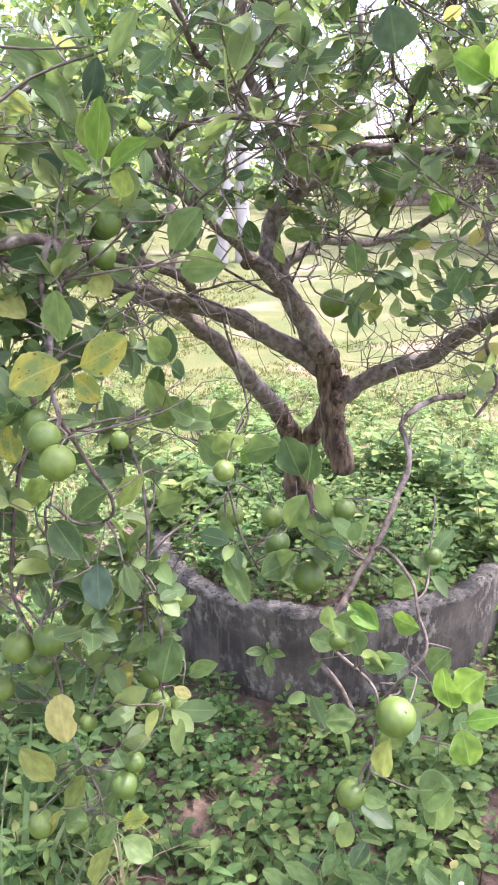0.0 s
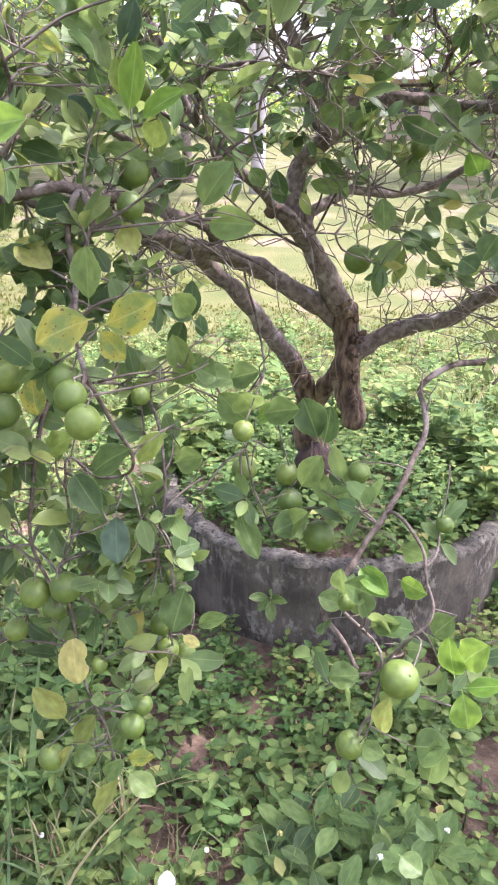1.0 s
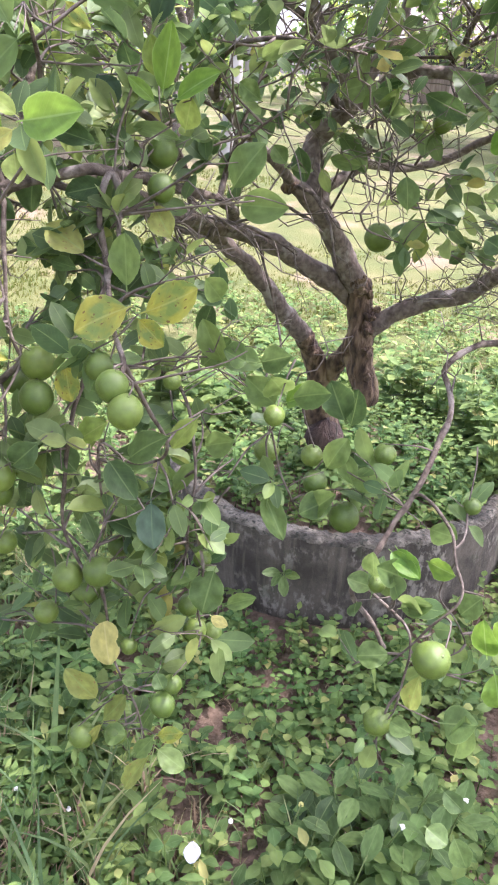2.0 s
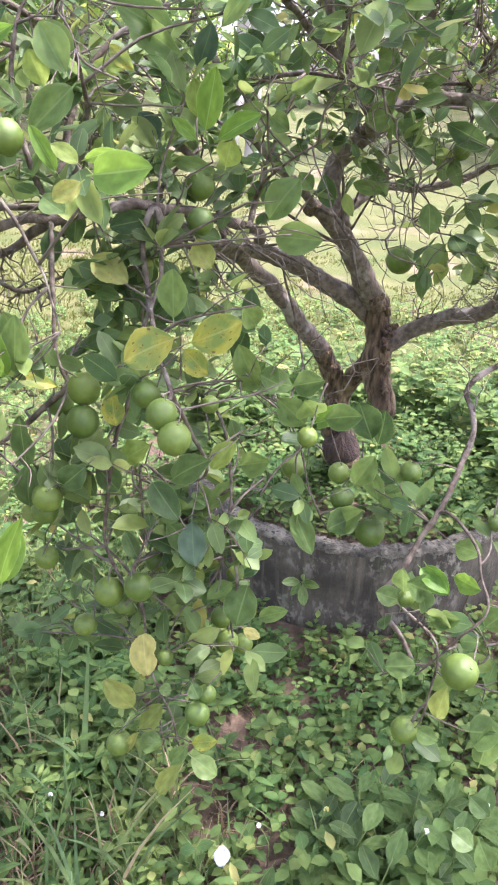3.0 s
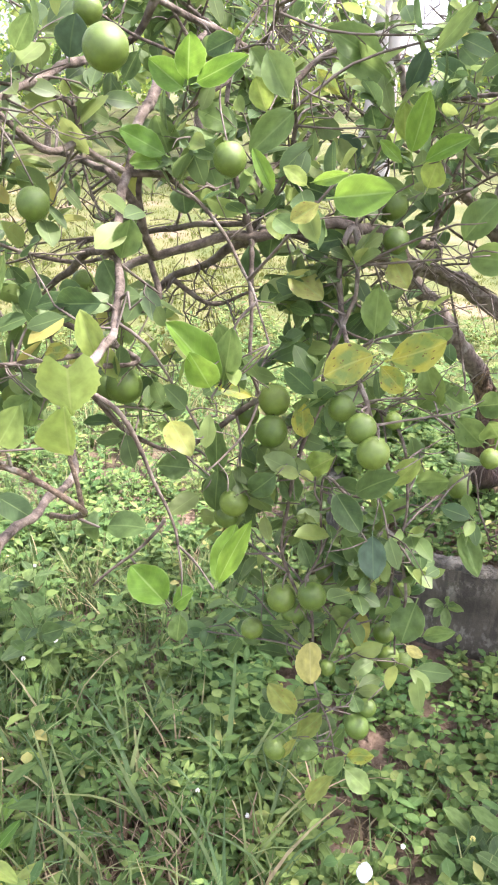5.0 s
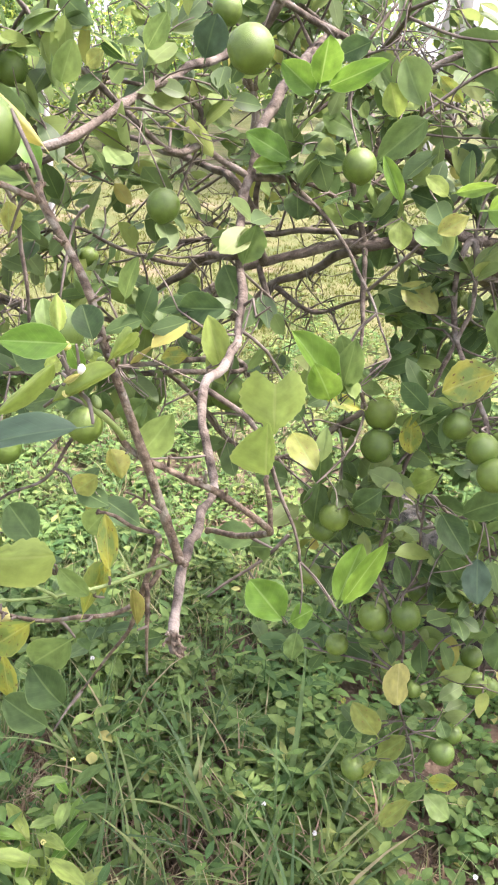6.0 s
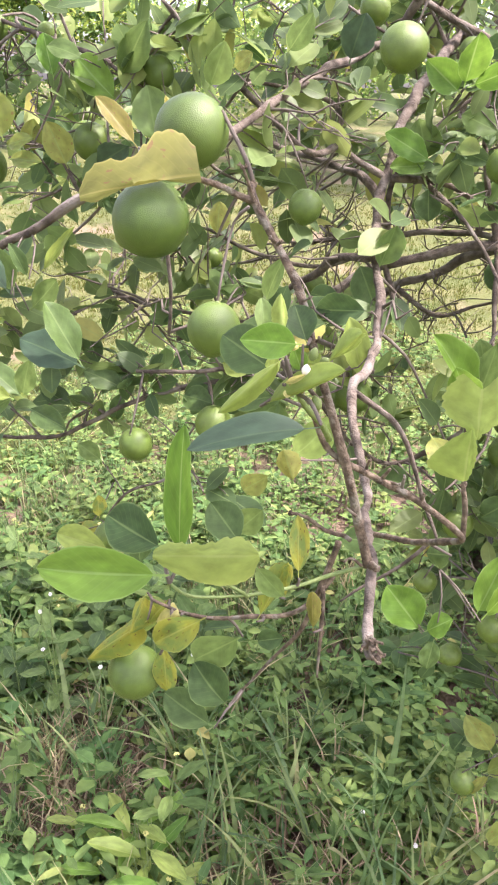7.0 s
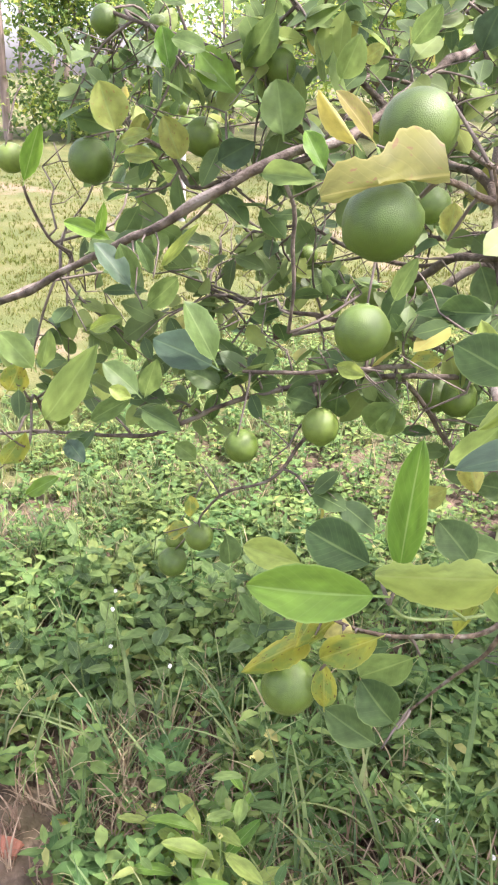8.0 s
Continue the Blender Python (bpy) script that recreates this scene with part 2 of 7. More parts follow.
def lime_skin():
    m, n, l, b = material("lime_skin")
    inf = n.new("ShaderNodeObjectInfo")
    r = ramp(n, [(0.0, (0.070, 0.120, 0.018)), (0.5, (0.096, 0.150, 0.023)), (1.0, (0.126, 0.184, 0.030))])
    l.new(inf.outputs["Random"], r.inputs[0])
    tc = n.new("ShaderNodeTexCoord")
    t = n.new("ShaderNodeTexNoise")
    t.inputs["Scale"].default_value, t.inputs["Detail"].default_value = 2.2, 4
    l.new(tc.outputs["Object"], t.inputs["Vector"])
    v = ramp(n, [(0.3, (0.85, 0.85, 0.85)), (0.7, (1.2, 1.2, 1.2))])
    l.new(t.outputs["Fac"], v.inputs[0])
    hsv = n.new("ShaderNodeHueSaturation")
    l.new(r.outputs[0], hsv.inputs["Color"]); l.new(v.outputs[0], hsv.inputs["Value"])
    l.new(hsv.outputs[0], b.inputs["Base Color"])
    vo = n.new("ShaderNodeTexVoronoi")
    vo.inputs["Scale"].default_value = 30
    l.new(tc.outputs["Object"], vo.inputs["Vector"])
    bp = n.new("ShaderNodeBump")
    bp.inputs["Strength"].default_value, bp.inputs["Distance"].default_value = 0.16, 0.035
    l.new(vo.outputs["Distance"], bp.inputs["Height"]); l.new(bp.outputs[0], b.inputs["Normal"])
    b.inputs["Roughness"].default_value = 0.48
    b.inputs["Subsurface Weight"].default_value = 0.1
    b.inputs["Subsurface Radius"].default_value = (0.3, 0.6, 0.1)
    b.inputs["Subsurface Scale"].default_value = 0.006
    return m


LIME = lime_skin()
DARK = [(0.0, (0.044, 0.086, 0.026)), (0.5, (0.064, 0.114, 0.034)), (1.0, (0.086, 0.142, 0.043))]
MID = [(0.0, (0.088, 0.148, 0.042)), (0.5, (0.124, 0.196, 0.055)), (1.0, (0.160, 0.238, 0.062))]
YOUNG = [(0.0, (0.090, 0.195, 0.024)), (0.5, (0.118, 0.228, 0.030)), (1.0, (0.150, 0.262, 0.038))]
LIGHT = [(0.0, (0.20, 0.285, 0.055)), (1.0, (0.26, 0.335, 0.08))]
OLIVE = [(0.0, (0.180, 0.232, 0.055)), (1.0, (0.275, 0.285, 0.068))]
PALE = [(0.0, (0.43, 0.41, 0.13)), (1.0, (0.48, 0.455, 0.16))]
BLUISH = [(0.0, (0.036, 0.070, 0.036)), (1.0, (0.054, 0.094, 0.048))]
YELLOW = [(0.0, (0.32, 0.315, 0.045)), (0.5, (0.36, 0.35, 0.055)), (1.0, (0.28, 0.31, 0.05))]
MIXED = [(0.0, (0.060, 0.108, 0.038)), (0.35, (0.092, 0.148, 0.050)), (0.62, (0.124, 0.188, 0.063)), (0.86, (0.180, 0.250, 0.072)), (0.965, (0.225, 0.290, 0.080)), (1.0, (0.36, 0.33, 0.085))]
LOOKS = [leafy("dark_leaf", DARK, gloss=0.56), leafy("green_leaf", MID), leafy("young_leaf", YOUNG, vein=(0.30, 0.42, 0.15)), leafy("olive_leaf", OLIVE, spots=(0.22, 0.15, 0.05)),
         leafy("pale_leaf", PALE, vein=(0.6, 0.56, 0.3), vein_amount=0.3), leafy("bluish_leaf", BLUISH, gloss=0.55, glow=0.15, vein_amount=0.12), leafy("yellowing_leaf", YELLOW, spots=(0.13, 0.07, 0.03), patch=(0.17, 0.24, 0.055), hue=0.5, vein=(0.42, 0.42, 0.13), vein_amount=0.45), leafy("pale_green_leaf", LIGHT, vein=(0.34, 0.38, 0.13), vein_amount=0.35),
         leafy("withered_leaf", [(0.0, (0.175, 0.155, 0.032)), (0.6, (0.205, 0.185, 0.038)), (1.0, (0.185, 0.19, 0.045))], spots=(0.20, 0.12, 0.05), hue=0.5, vein=(0.42, 0.36, 0.12), vein_amount=0.4),
         leafy("weed_leaf", [(0.0, (0.088, 0.152, 0.046)), (1.0, (0.138, 0.215, 0.064))], gloss=0.62, vein=(0.17, 0.24, 0.10), vein_amount=0.35)]
LEAF_MIX = leafy("tree_leaves", MIXED, island=True)
WEED_MIX = leafy("weed_leaves", [(0.0, (0.064, 0.126, 0.038)), (0.35, (0.100, 0.172, 0.048)), (0.7, (0.146, 0.226, 0.060)), (0.96, (0.196, 0.272, 0.076)), (1.0, (0.32, 0.31, 0.10))], island=True, gloss=0.6, glow=0.32, vein=(0.174, 0.250, 0.112), vein_amount=0.35)
GRASS_MIX = leafy("grass_blades", [(0.0, (0.081, 0.140, 0.056)), (0.5, (0.139, 0.210, 0.069)), (0.85, (0.232, 0.280, 0.106)), (1.0, (0.441, 0.330, 0.200))], island=True, gloss=0.55, vein_amount=0.2)
LAWN_MIX = leafy("lawn_blades", [(0.0, (0.080, 0.112, 0.018)), (0.6, (0.096, 0.114, 0.022)), (1.0, (0.152, 0.142, 0.043))], island=True, gloss=0.7, vein_amount=0.1)
STRAW = leafy("dry_straw", [(0.0, (0.20, 0.13, 0.08)), (1.0, (0.42, 0.33, 0.21))], island=True, gloss=0.8, glow=0.1, vein_amount=0.1)
PETAL = textured("white_petal", [(0.3, (0.70, 0.68, 0.55)), (0.7, (0.85, 0.84, 0.78))], 200, rough=0.7, bump=0.1)
POLLEN = textured("yellow_flower", [(0.3, (0.45, 0.42, 0.10)), (0.7, (0.62, 0.60, 0.22))], 200, rough=0.8, bump=0.3)
PAPER = textured("white_paper", [(0.3, (0.72, 0.73, 0.76)), (0.7, (0.84, 0.85, 0.88))], 30, rough=0.5, bump=0.4)
BRICK = textured("broken_brick", [(0.3, (0.30, 0.12, 0.07)), (0.7, (0.48, 0.21, 0.12))], 40, rough=0.9, bump=0.5)


# ---- mesh helpers ----
def mesh_of(name, verts, faces, mat, uvs=None, smooth=True):
    me = bpy.data.meshes.new(name)
    me.from_pydata([tuple(v) for v in verts] if not isinstance(verts, np.ndarray) else verts.tolist(), [], faces if not isinstance(faces, np.ndarray) else faces.tolist())
    me.materials.append(mat)
    if uvs is not None:
        layer = me.uv_layers.new(name="UVMap")
        idx = np.zeros(len(me.loops), dtype=np.int32)
        me.loops.foreach_get("vertex_index", idx)
        layer.data.foreach_set("uv", np.asarray(uvs, dtype=np.float32)[idx].ravel())
    if smooth:
        me.polygons.foreach_set("use_smooth", [True] * len(me.polygons))
    me.update()
    return me


def part(name, me, parent, label=""):
    ob = new(name, me)
    ob.parent = parent
    if label:
        tagged(ob, label)
    return ob


def root(name, at, label, category, group="", kind=""):
    ob = new(name)
    ob.location = at
    return tagged(ob, label, category, group, kind)


def bm_mesh(name, bm, mat, smooth=True):
    me = bpy.data.meshes.new(name)
    bm.to_mesh(me)
    bm.free()
    me.materials.append(mat)
    if smooth:
        me.polygons.foreach_set("use_smooth", [True] * len(me.polygons))
    return me


def under(parent, name, me, label=""):
    ob = part(name, me, parent, label)
    ob.matrix_parent_inverse = Matrix.Translation(-Vector(parent.location))
    return ob


class Bag:
    """Many small shapes joined into one mesh."""
    def __init__(self):
        self.v, self.f, self.u, self.n = [], [], [], 0

    def add(self, shape, m):
        v, f, u = shape
        a = np.array(m)
        self.v.append(v @ a[:3, :3].T + a[:3, 3])
        self.f.extend([tuple(i + self.n for i in q) for q in f])
        self.u.append(u)
        self.n += len(v)

    def mesh(self, name, mat):
        return mesh_of(name, np.concatenate(self.v), self.f, mat, np.concatenate(self.u))


def blade(rows, across, fold, curl, wave, blunt, stalk=0.12, notch=0.0, seed=0, roll=0.0, bend=0.0, twist=0.0):
    """A leaf of length 1 along +y with its face to +z, width 1: it is scaled to size where it grows."""
    rnd = random.Random(seed)
    v, f, u = [], [], []
    ph, k = rnd.uniform(0, 6), rnd.uniform(9, 15)
    for i in range(rows + 1):
        s = i / rows
        w = 0.5 * max(math.sin(math.pi * s ** blunt), 0.0) ** 0.62 * (1 - 0.06 * s ** 4)
        w = max(w, 0.02)
        for j in range(across + 1):
            a = 2 * j / across - 1
            edge = 1 + (notch * (math.sin(s * 44 + (1 if a > 0 else 4)) + 0.7 * math.sin(s * 17 + ph + (0 if a > 0 else 2))) if abs(a) > 0.9 else 0)
            z = fold * abs(a) * w - roll * a * a * w + curl * (s - 0.35) ** 2 + wave * math.sin(k * s + ph + (2 if a > 0 else 0)) * a * a * 0.5
            z += twist * a * w * (s - 0.3)
            v.append((a * w * edge * (1.06 if a > 0 else 0.94) + bend * s * s, stalk + s * (1 - stalk), z))
            u.append((0.5 + a * 0.5, s))
    for i in range(rows):
        for j in range(across):
            p = i * (across + 1) + j
            f.append((p, p + 1, p + across + 2, p + across + 1))
    p = len(v)
    if stalk < 0.06:
        return np.array(v), f, np.array(u)
    zc = curl * 0.35 ** 2
    v += [(-0.02, 0, zc - 0.01), (0.02, 0, zc - 0.01), (0.02, stalk * 1.3, zc + 0.004), (-0.02, stalk * 1.3, zc + 0.004)]
    u += [(0.5, 0)] * 4
    f.append((p, p + 1, p + 2, p + 3))
    return np.array(v), f, np.array(u)


def shaped_blade(upper, lower, roll, notch, heart=0.0):
    """A bitten or folded leaf of length 1 along +y whose two edges follow their own lines."""
    rows, across = 36, 8
    v, f, u = [], [], []

    def edge(line, s):
        k = min(int(s * (len(line) - 1)), len(line) - 2)
        e = s * (len(line) - 1) - k
        e = e * e * (3 - 2 * e)
        return line[k] * (1 - e) + line[k + 1] * e
    for i in range(rows + 1):
        s = i / rows
        p, q = edge(upper, s), edge(lower, s)
        p += notch * (math.sin(s * 47) + 0.6 * math.sin(s * 91 + 1))
        q += notch * (0.4 if heart == 0 else 1.0) * (math.sin(s * 43 + 2) + 0.5 * math.sin(s * 83))
        for j in range(across + 1):
            a = 2 * j / across - 1
            x = p * a if a > 0 else q * a
            v.append((x, s + heart * abs(a) ** 1.3 * s ** 3 * (1.6 - abs(a) ** 4), roll * (x - 0.05) ** 2 * 4 - 0.12 * (s - 0.4) ** 2 + 0.012 * math.sin(s * 9 + a * 2)))
            u.append((0.5 + a * 0.5, s))
    for i in range(rows):
        for j in range(across):
            k = i * (across + 1) + j
            f.append((k, k + 1, k + across + 2, k + across + 1))
    return np.array(v), f, np.array(u)


FINE = [blade(18, 6, random.uniform(0.05, 0.35), random.uniform(-0.4, 0.1), random.uniform(0.03, 0.08), random.uniform(0.8, 1.15), notch=random.uniform(0.012, 0.035), seed=i, bend=random.uniform(-0.12, 0.12), twist=random.uniform(-0.3, 0.3)) for i in range(14)]
NEAR = [blade(20, 8, random.uniform(0.1, 0.3), random.uniform(-0.28, 0.0), random.uniform(0.02, 0.045), random.uniform(0.9, 1.1), notch=random.uniform(0.012, 0.02), seed=60 + i, bend=random.uniform(-0.04, 0.04), twist=random.uniform(-0.12, 0.12)) for i in range(6)]
ROLLED = [blade(16, 8, 0.0, random.uniform(-0.45, 0.2), 0.06, random.uniform(0.9, 1.1), notch=0.05, seed=30 + i, roll=random.uniform(0.6, 1.0)) for i in range(4)]
COARSE = [blade(6, 2, random.uniform(0.05, 0.45), random.uniform(-0.6, 0.2), 0.0, random.uniform(0.85, 1.2), seed=i, notch=0.03, bend=random.uniform(-0.1, 0.1), twist=random.uniform(-0.6, 0.6)) for i in range(14)]
MINI = [blade(3, 2, random.uniform(0.2, 0.6), random.uniform(-0.6, 0.0), 0.0, random.uniform(0.75, 0.95), stalk=0.05, seed=i) for i in range(6)]
TINY = [blade(2, 2, random.uniform(0.2, 0.6), random.uniform(-0.6, 0.0), 0.0, random.uniform(0.75, 0.95), stalk=0.05, seed=i) for i in range(5)]


def frame_of(base, along, normal, width, thick=None):
    """The pose of a leaf shape: base, its vector from base to tip, its face and its width."""
    y = along.normalized()
    x = y.cross(normal)
    x = x.normalized() if x.length > 1e-4 else y.orthogonal().normalized()
    z = x.cross(y)
    L = along.length
    m = Matrix.Identity(4)
    for i in range(3):
        m[i][0], m[i][1], m[i][2], m[i][3] = x[i] * width, y[i] * L, z[i] * (thick or width), base[i]
    return m


def smooth_line(pts, step):
    """Catmull-Rom through the points."""
    p = [Vector(q) for q in pts]
    p = [2 * p[0] - p[1], *p, 2 * p[-1] - p[-2]]
    out = []
    for i in range(1, len(p) - 2):
        k = max(2, int((p[i + 1] - p[i]).length / step))
        for j in range(k):
            t = j / k
            out.append(0.5 * ((2 * p[i]) + (p[i + 1] - p[i - 1]) * t + (2 * p[i - 1] - 5 * p[i] + 4 * p[i + 1] - p[i + 2]) * t * t + (3 * p[i] - p[i - 1] - 3 * p[i + 1] + p[i + 2]) * t ** 3))
    out.append(p[-2])
    return out


def tube(line, r0, r1, sides, lump=0.0, knots=0.0, nodes=0):
    """A tapered, uneven tube along a line of points, closed at both ends by rounded caps."""
    v, f, u = [], [], []
    n = len(line)
    ref = Vector((0.31, 0.87, 0.4)).normalized()
    for i, c in enumerate(line):
        d = (line[min(i + 1, n - 1)] - line[max(i - 1, 0)]).normalized()
        a = d.cross(ref).normalized()
        b = d.cross(a)
        s = i / (n - 1)
        r = r0 + (r1 - r0) * s
        if knots:
            r *= 1 + knots * noise.noise(c * 28)
        if nodes:
            r *= 0.96 + 0.15 * math.exp(-((i % nodes - nodes / 2) / 0.8) ** 2)
        for k in range(sides):
            t = 2 * math.pi * k / sides
            o = a * math.cos(t) + b * math.sin(t)
            rr = r * (1 + lump * 0.8 * noise.noise((c + o * r) * 16) + lump * 0.5 * noise.noise((c + o * r) * 45) + lump * 0.3 * noise.noise((c + o * r) * 110) + (lump * 0.5 * noise.noise((c + o * r) * 330) if nodes else 0))
            v.append(c + o * rr)
            u.append((k / sides, s))
    for i in range(n - 1):
        for k in range(sides):
            p, q = i * sides + k, i * sides + (k + 1) % sides
            f.append((p, q, q + sides, p + sides))
    for end, i in ((-1, 0), (1, n - 1)):
        d = (line[-1] - line[-2]).normalized() if end > 0 else (line[0] - line[1]).normalized()
        v.append(line[i] + d * (r1 if end > 0 else r0) * 0.6)
        u.append((0.5, 0.5))
        for k in range(sides):
            p, q = i * sides + k, i * sides + (k + 1) % sides
            f.append((p, q, len(v) - 1) if end > 0 else (q, p, len(v) - 1))
    return np.array([tuple(x) for x in v]), f, np.array(u)


ID4 = Matrix.Identity(4)


# ---- ground ----
RING_X, RING_Y, RING_R, RING_TOP = 0.0, 2.98, 0.69, 0.42


def ground_z(x, y):
    d = math.hypot(x, y - 1.5)
    return 0.03 * noise.noise(Vector((x * 1.3, y * 1.3, 0))) + 0.015 * noise.noise(Vector((x * 4, y * 4, 3))) + 0.04 * max(0, min(d, 60) - 6) + 0.07 * math.exp(-(max(0.0, math.hypot(x - RING_X, y - RING_Y) - RING_R) / 0.25) ** 2)


def ground_sheet():
    def axis(lo, hi):
        a = list(np.arange(lo, hi, 0.12))
        s = 0.12
        while a[-1] < 900:
            s *= 1.25
            a.append(a[-1] + s)
        s = 0.12
        while a[0] > -900:
            s *= 1.25
            a.insert(0, a[0] - s)
        return a
    xs, ys = axis(-4, 3), axis(-1.5, 7)
    v = [(x, y, ground_z(x, y)) for y in ys for x in xs]
    w = len(xs)
    f = [(j * w + i, j * w + i + 1, (j + 1) * w + i + 1, (j + 1) * w + i) for j in range(len(ys) - 1) for i in range(w - 1)]
    me = mesh_of("ground", v, f, GROUND)
    tagged(new("ground", me), "brown soil with weeds, turning to sunlit grass", "ground", kind="structure")


ground_sheet()


def planter_ring():
    """A round concrete ring that holds the tree's soil."""
    bm = bmesh.new()
    steps = 72
    prof = [(RING_R - 0.06, -0.1), (RING_R - 0.06, RING_TOP - 0.026), (RING_R - 0.052, RING_TOP - 0.011), (RING_R - 0.01, RING_TOP - 0.011), (RING_R, RING_TOP - 0.023), (RING_R, 0.25), (RING_R + 0.004, -0.1)]
    rings = []
    for i in range(steps):
        t = 2 * math.pi * i / steps
        row = []
        for r, z in prof:
            k = 0.008 * noise.noise(Vector((math.cos(t) * 5, math.sin(t) * 5, z * 4)))
            kz = 0.012 * noise.noise(Vector((math.cos(t) * 6, math.sin(t) * 6, 9))) if z > 0.35 else 0
            row.append(bm.verts.new((RING_X + math.cos(t) * (r + k), RING_Y + math.sin(t) * (r + k), z + kz)))
        rings.append(row)
    for i in range(steps):
        a, b = rings[i], rings[(i + 1) % steps]
        for j in range(len(prof) - 1):
            bm.faces.new((a[j], b[j], b[j + 1], a[j + 1]))
    bmesh.ops.recalc_face_normals(bm, faces=bm.faces)
    me = bm_mesh("ring_wall", bm, CONCRETE)
    ring = root("planter_ring", (RING_X, RING_Y, 0), "low round planter wall of blackened weathered concrete", "planter")
    under(ring, "ring_wall", me)
    bm = bmesh.new()
    rows = []
    for i in range(steps * 5):
        t = 2 * math.pi * i / (steps * 5)
        kz = 0.012 * noise.noise(Vector((math.cos(t) * 6, math.sin(t) * 6, 9))) + 0.010 * noise.noise(Vector((math.cos(t) * 25, math.sin(t) * 25, 4))) + 0.006 * noise.noise(Vector((math.cos(t) * 60, math.sin(t) * 60, 4)))
        kr = 0.012 * noise.noise(Vector((math.cos(t) * 14, math.sin(t) * 14, 1))) + 0.008 * noise.noise(Vector((math.cos(t) * 40, math.sin(t) * 40, 7)))
        rows.append([bm.verts.new((RING_X + math.cos(t) * (r + kr), RING_Y + math.sin(t) * (r + kr), z + kz)) for r, z in ((RING_R - 0.065, RING_TOP - 0.046), (RING_R - 0.062, RING_TOP - 0.008), (RING_R - 0.052, RING_TOP), (RING_R - 0.012, RING_TOP), (RING_R + 0.001, RING_TOP - 0.009), (RING_R + 0.003, RING_TOP - 0.022))])
    for i in range(len(rows)):
        p, q = rows[i], rows[(i + 1) % len(rows)]
        for j in range(5):
            bm.faces.new((p[j], q[j], q[j + 1], p[j + 1]))
    bmesh.ops.recalc_face_normals(bm, faces=bm.faces)
    under(ring, "rim", bm_mesh("rim", bm, RIM), "paler crumbling concrete rim")
    # soil inside
    v, f = [(RING_X, RING_Y, RING_TOP + 0.03)], []
    for k in range(1, 9):
        for i in range(40):
            t = 2 * math.pi * i / 40
            r = (RING_R - 0.05) * k / 8
            x, y = RING_X + r * math.cos(t), RING_Y + r * math.sin(t)
            v.append((x, y, RING_TOP + 0.03 - 0.08 * (k / 8) ** 2 + 0.03 * noise.noise(Vector((x * 5, y * 5, 2)))))
    for i in range(40):
        f.append((0, 1 + i, 1 + (i + 1) % 40))
        for k in range(7):
            a, b = 1 + k * 40 + i, 1 + k * 40 + (i + 1) % 40
            f.append((a, a + 40, b + 40, b))
    tagged(new("soil_bed", mesh_of("soil_bed", v, f, SOIL)), "mound of dry brown soil inside the planter", "soil", kind="structure")


planter_ring()

# ---- the lime tree ----
tree = root("lime_tree", (-0.07, 2.85, 0.5), "old lime tree with twisted lichen-grey limbs and hanging fruit", "tree")
SAMPLES = []
twigs, foliage = Bag(), Bag()
KEPT_IN_VIEW = []  # outer leaves, fruit and bare trunk parts kept clear in the camera's view, with their radius


def limb(kind, r0, r1, pts):
    near = min(p[1] for p in pts) < 0.6
    big = r0 > 0.025
    first = Vector(pts[0])
    if SAMPLES and pts[0][1] > 0.6 and kind != "trunk":
        near_by = min(SAMPLES, key=lambda q: (Vector(q[:3]) - first).length)
        gap = (Vector(near_by[:3]) - first).length
        if 0.02 < gap < 0.7:  # grow out of the limb beside it
            pts = [tuple(near_by[:3])] + list(pts)
    line = smooth_line(pts, 0.004 if near else 0.012 if big else max(0.012, min(r0, r1) * 1.6))
    rnd = random.Random(len(SAMPLES))
    wob = 0.004 if r0 < 0.008 else 0.008
    for i in range(1, len(line) - 1):
        line[i] = line[i] + Vector([wob * noise.noise(line[i] * 14 + Vector((7 * a, 0, 0))) for a in range(3)])
    shape = tube(line, r0 * (0.86 if near else 1), r1 * (0.86 if near else 1), 22 if big else 11 if near else 8 if r0 > 0.008 else 6, 0.26 if kind.startswith("trunk") else 0.20 if big else 0.16 if pts[0][1] < 0.6 else 0.24, 0.10 if near else 0.12, 14 if near else 0)
    mat = GREEN_TWIG if kind == "shoot" else BROWN_BARK if kind in ("trunk", "trunk_burl") else RED_TWIG if r0 < 0.0065 and pts[0][1] < 0.6 else BARK if r0 > 0.0145 else TWIG
    under(tree, kind, mesh_of(kind, shape[0], shape[1], mat))
    if r0 > 0.025 and pts[-1][2] < 1.9:
        KEPT_IN_VIEW.extend((*p, r0 * 0.8) for p in line[::6] if p.x > -0.3)
    for i, p in enumerate(line):
        SAMPLES.append((*p, r0 + (r1 - r0) * i / len(line)))


limb("trunk", 0.078, 0.03, [(-0.035, 2.820, 0.300), (-0.039, 2.800, 0.457), (-0.048, 2.780, 0.555), (-0.079, 2.740, 0.686), (-0.073, 2.700, 0.792), (-0.100, 2.650, 0.914), (-0.128, 2.600, 1.005)])
limb("trunk", 0.03, 0.03, [(-0.072, 2.700, 0.781), (-0.039, 2.680, 0.853), (0.006, 2.630, 0.946), (0.043, 2.580, 1.041), (0.052, 2.560, 1.124)])
limb("trunk_burl", 0.03, 0.043, [(0.097, 2.490, 0.858), (0.089, 2.490, 0.920), (0.069, 2.500, 1.031), (0.054, 2.520, 1.135), (0.038, 2.530, 1.213)])
limb("limb", 0.031, 0.016, [(-0.128, 2.600, 1.005), (-0.236, 2.500, 1.169), (-0.311, 2.400, 1.294), (-0.370, 2.280, 1.379), (-0.432, 2.150, 1.443), (-0.502, 1.950, 1.497)])
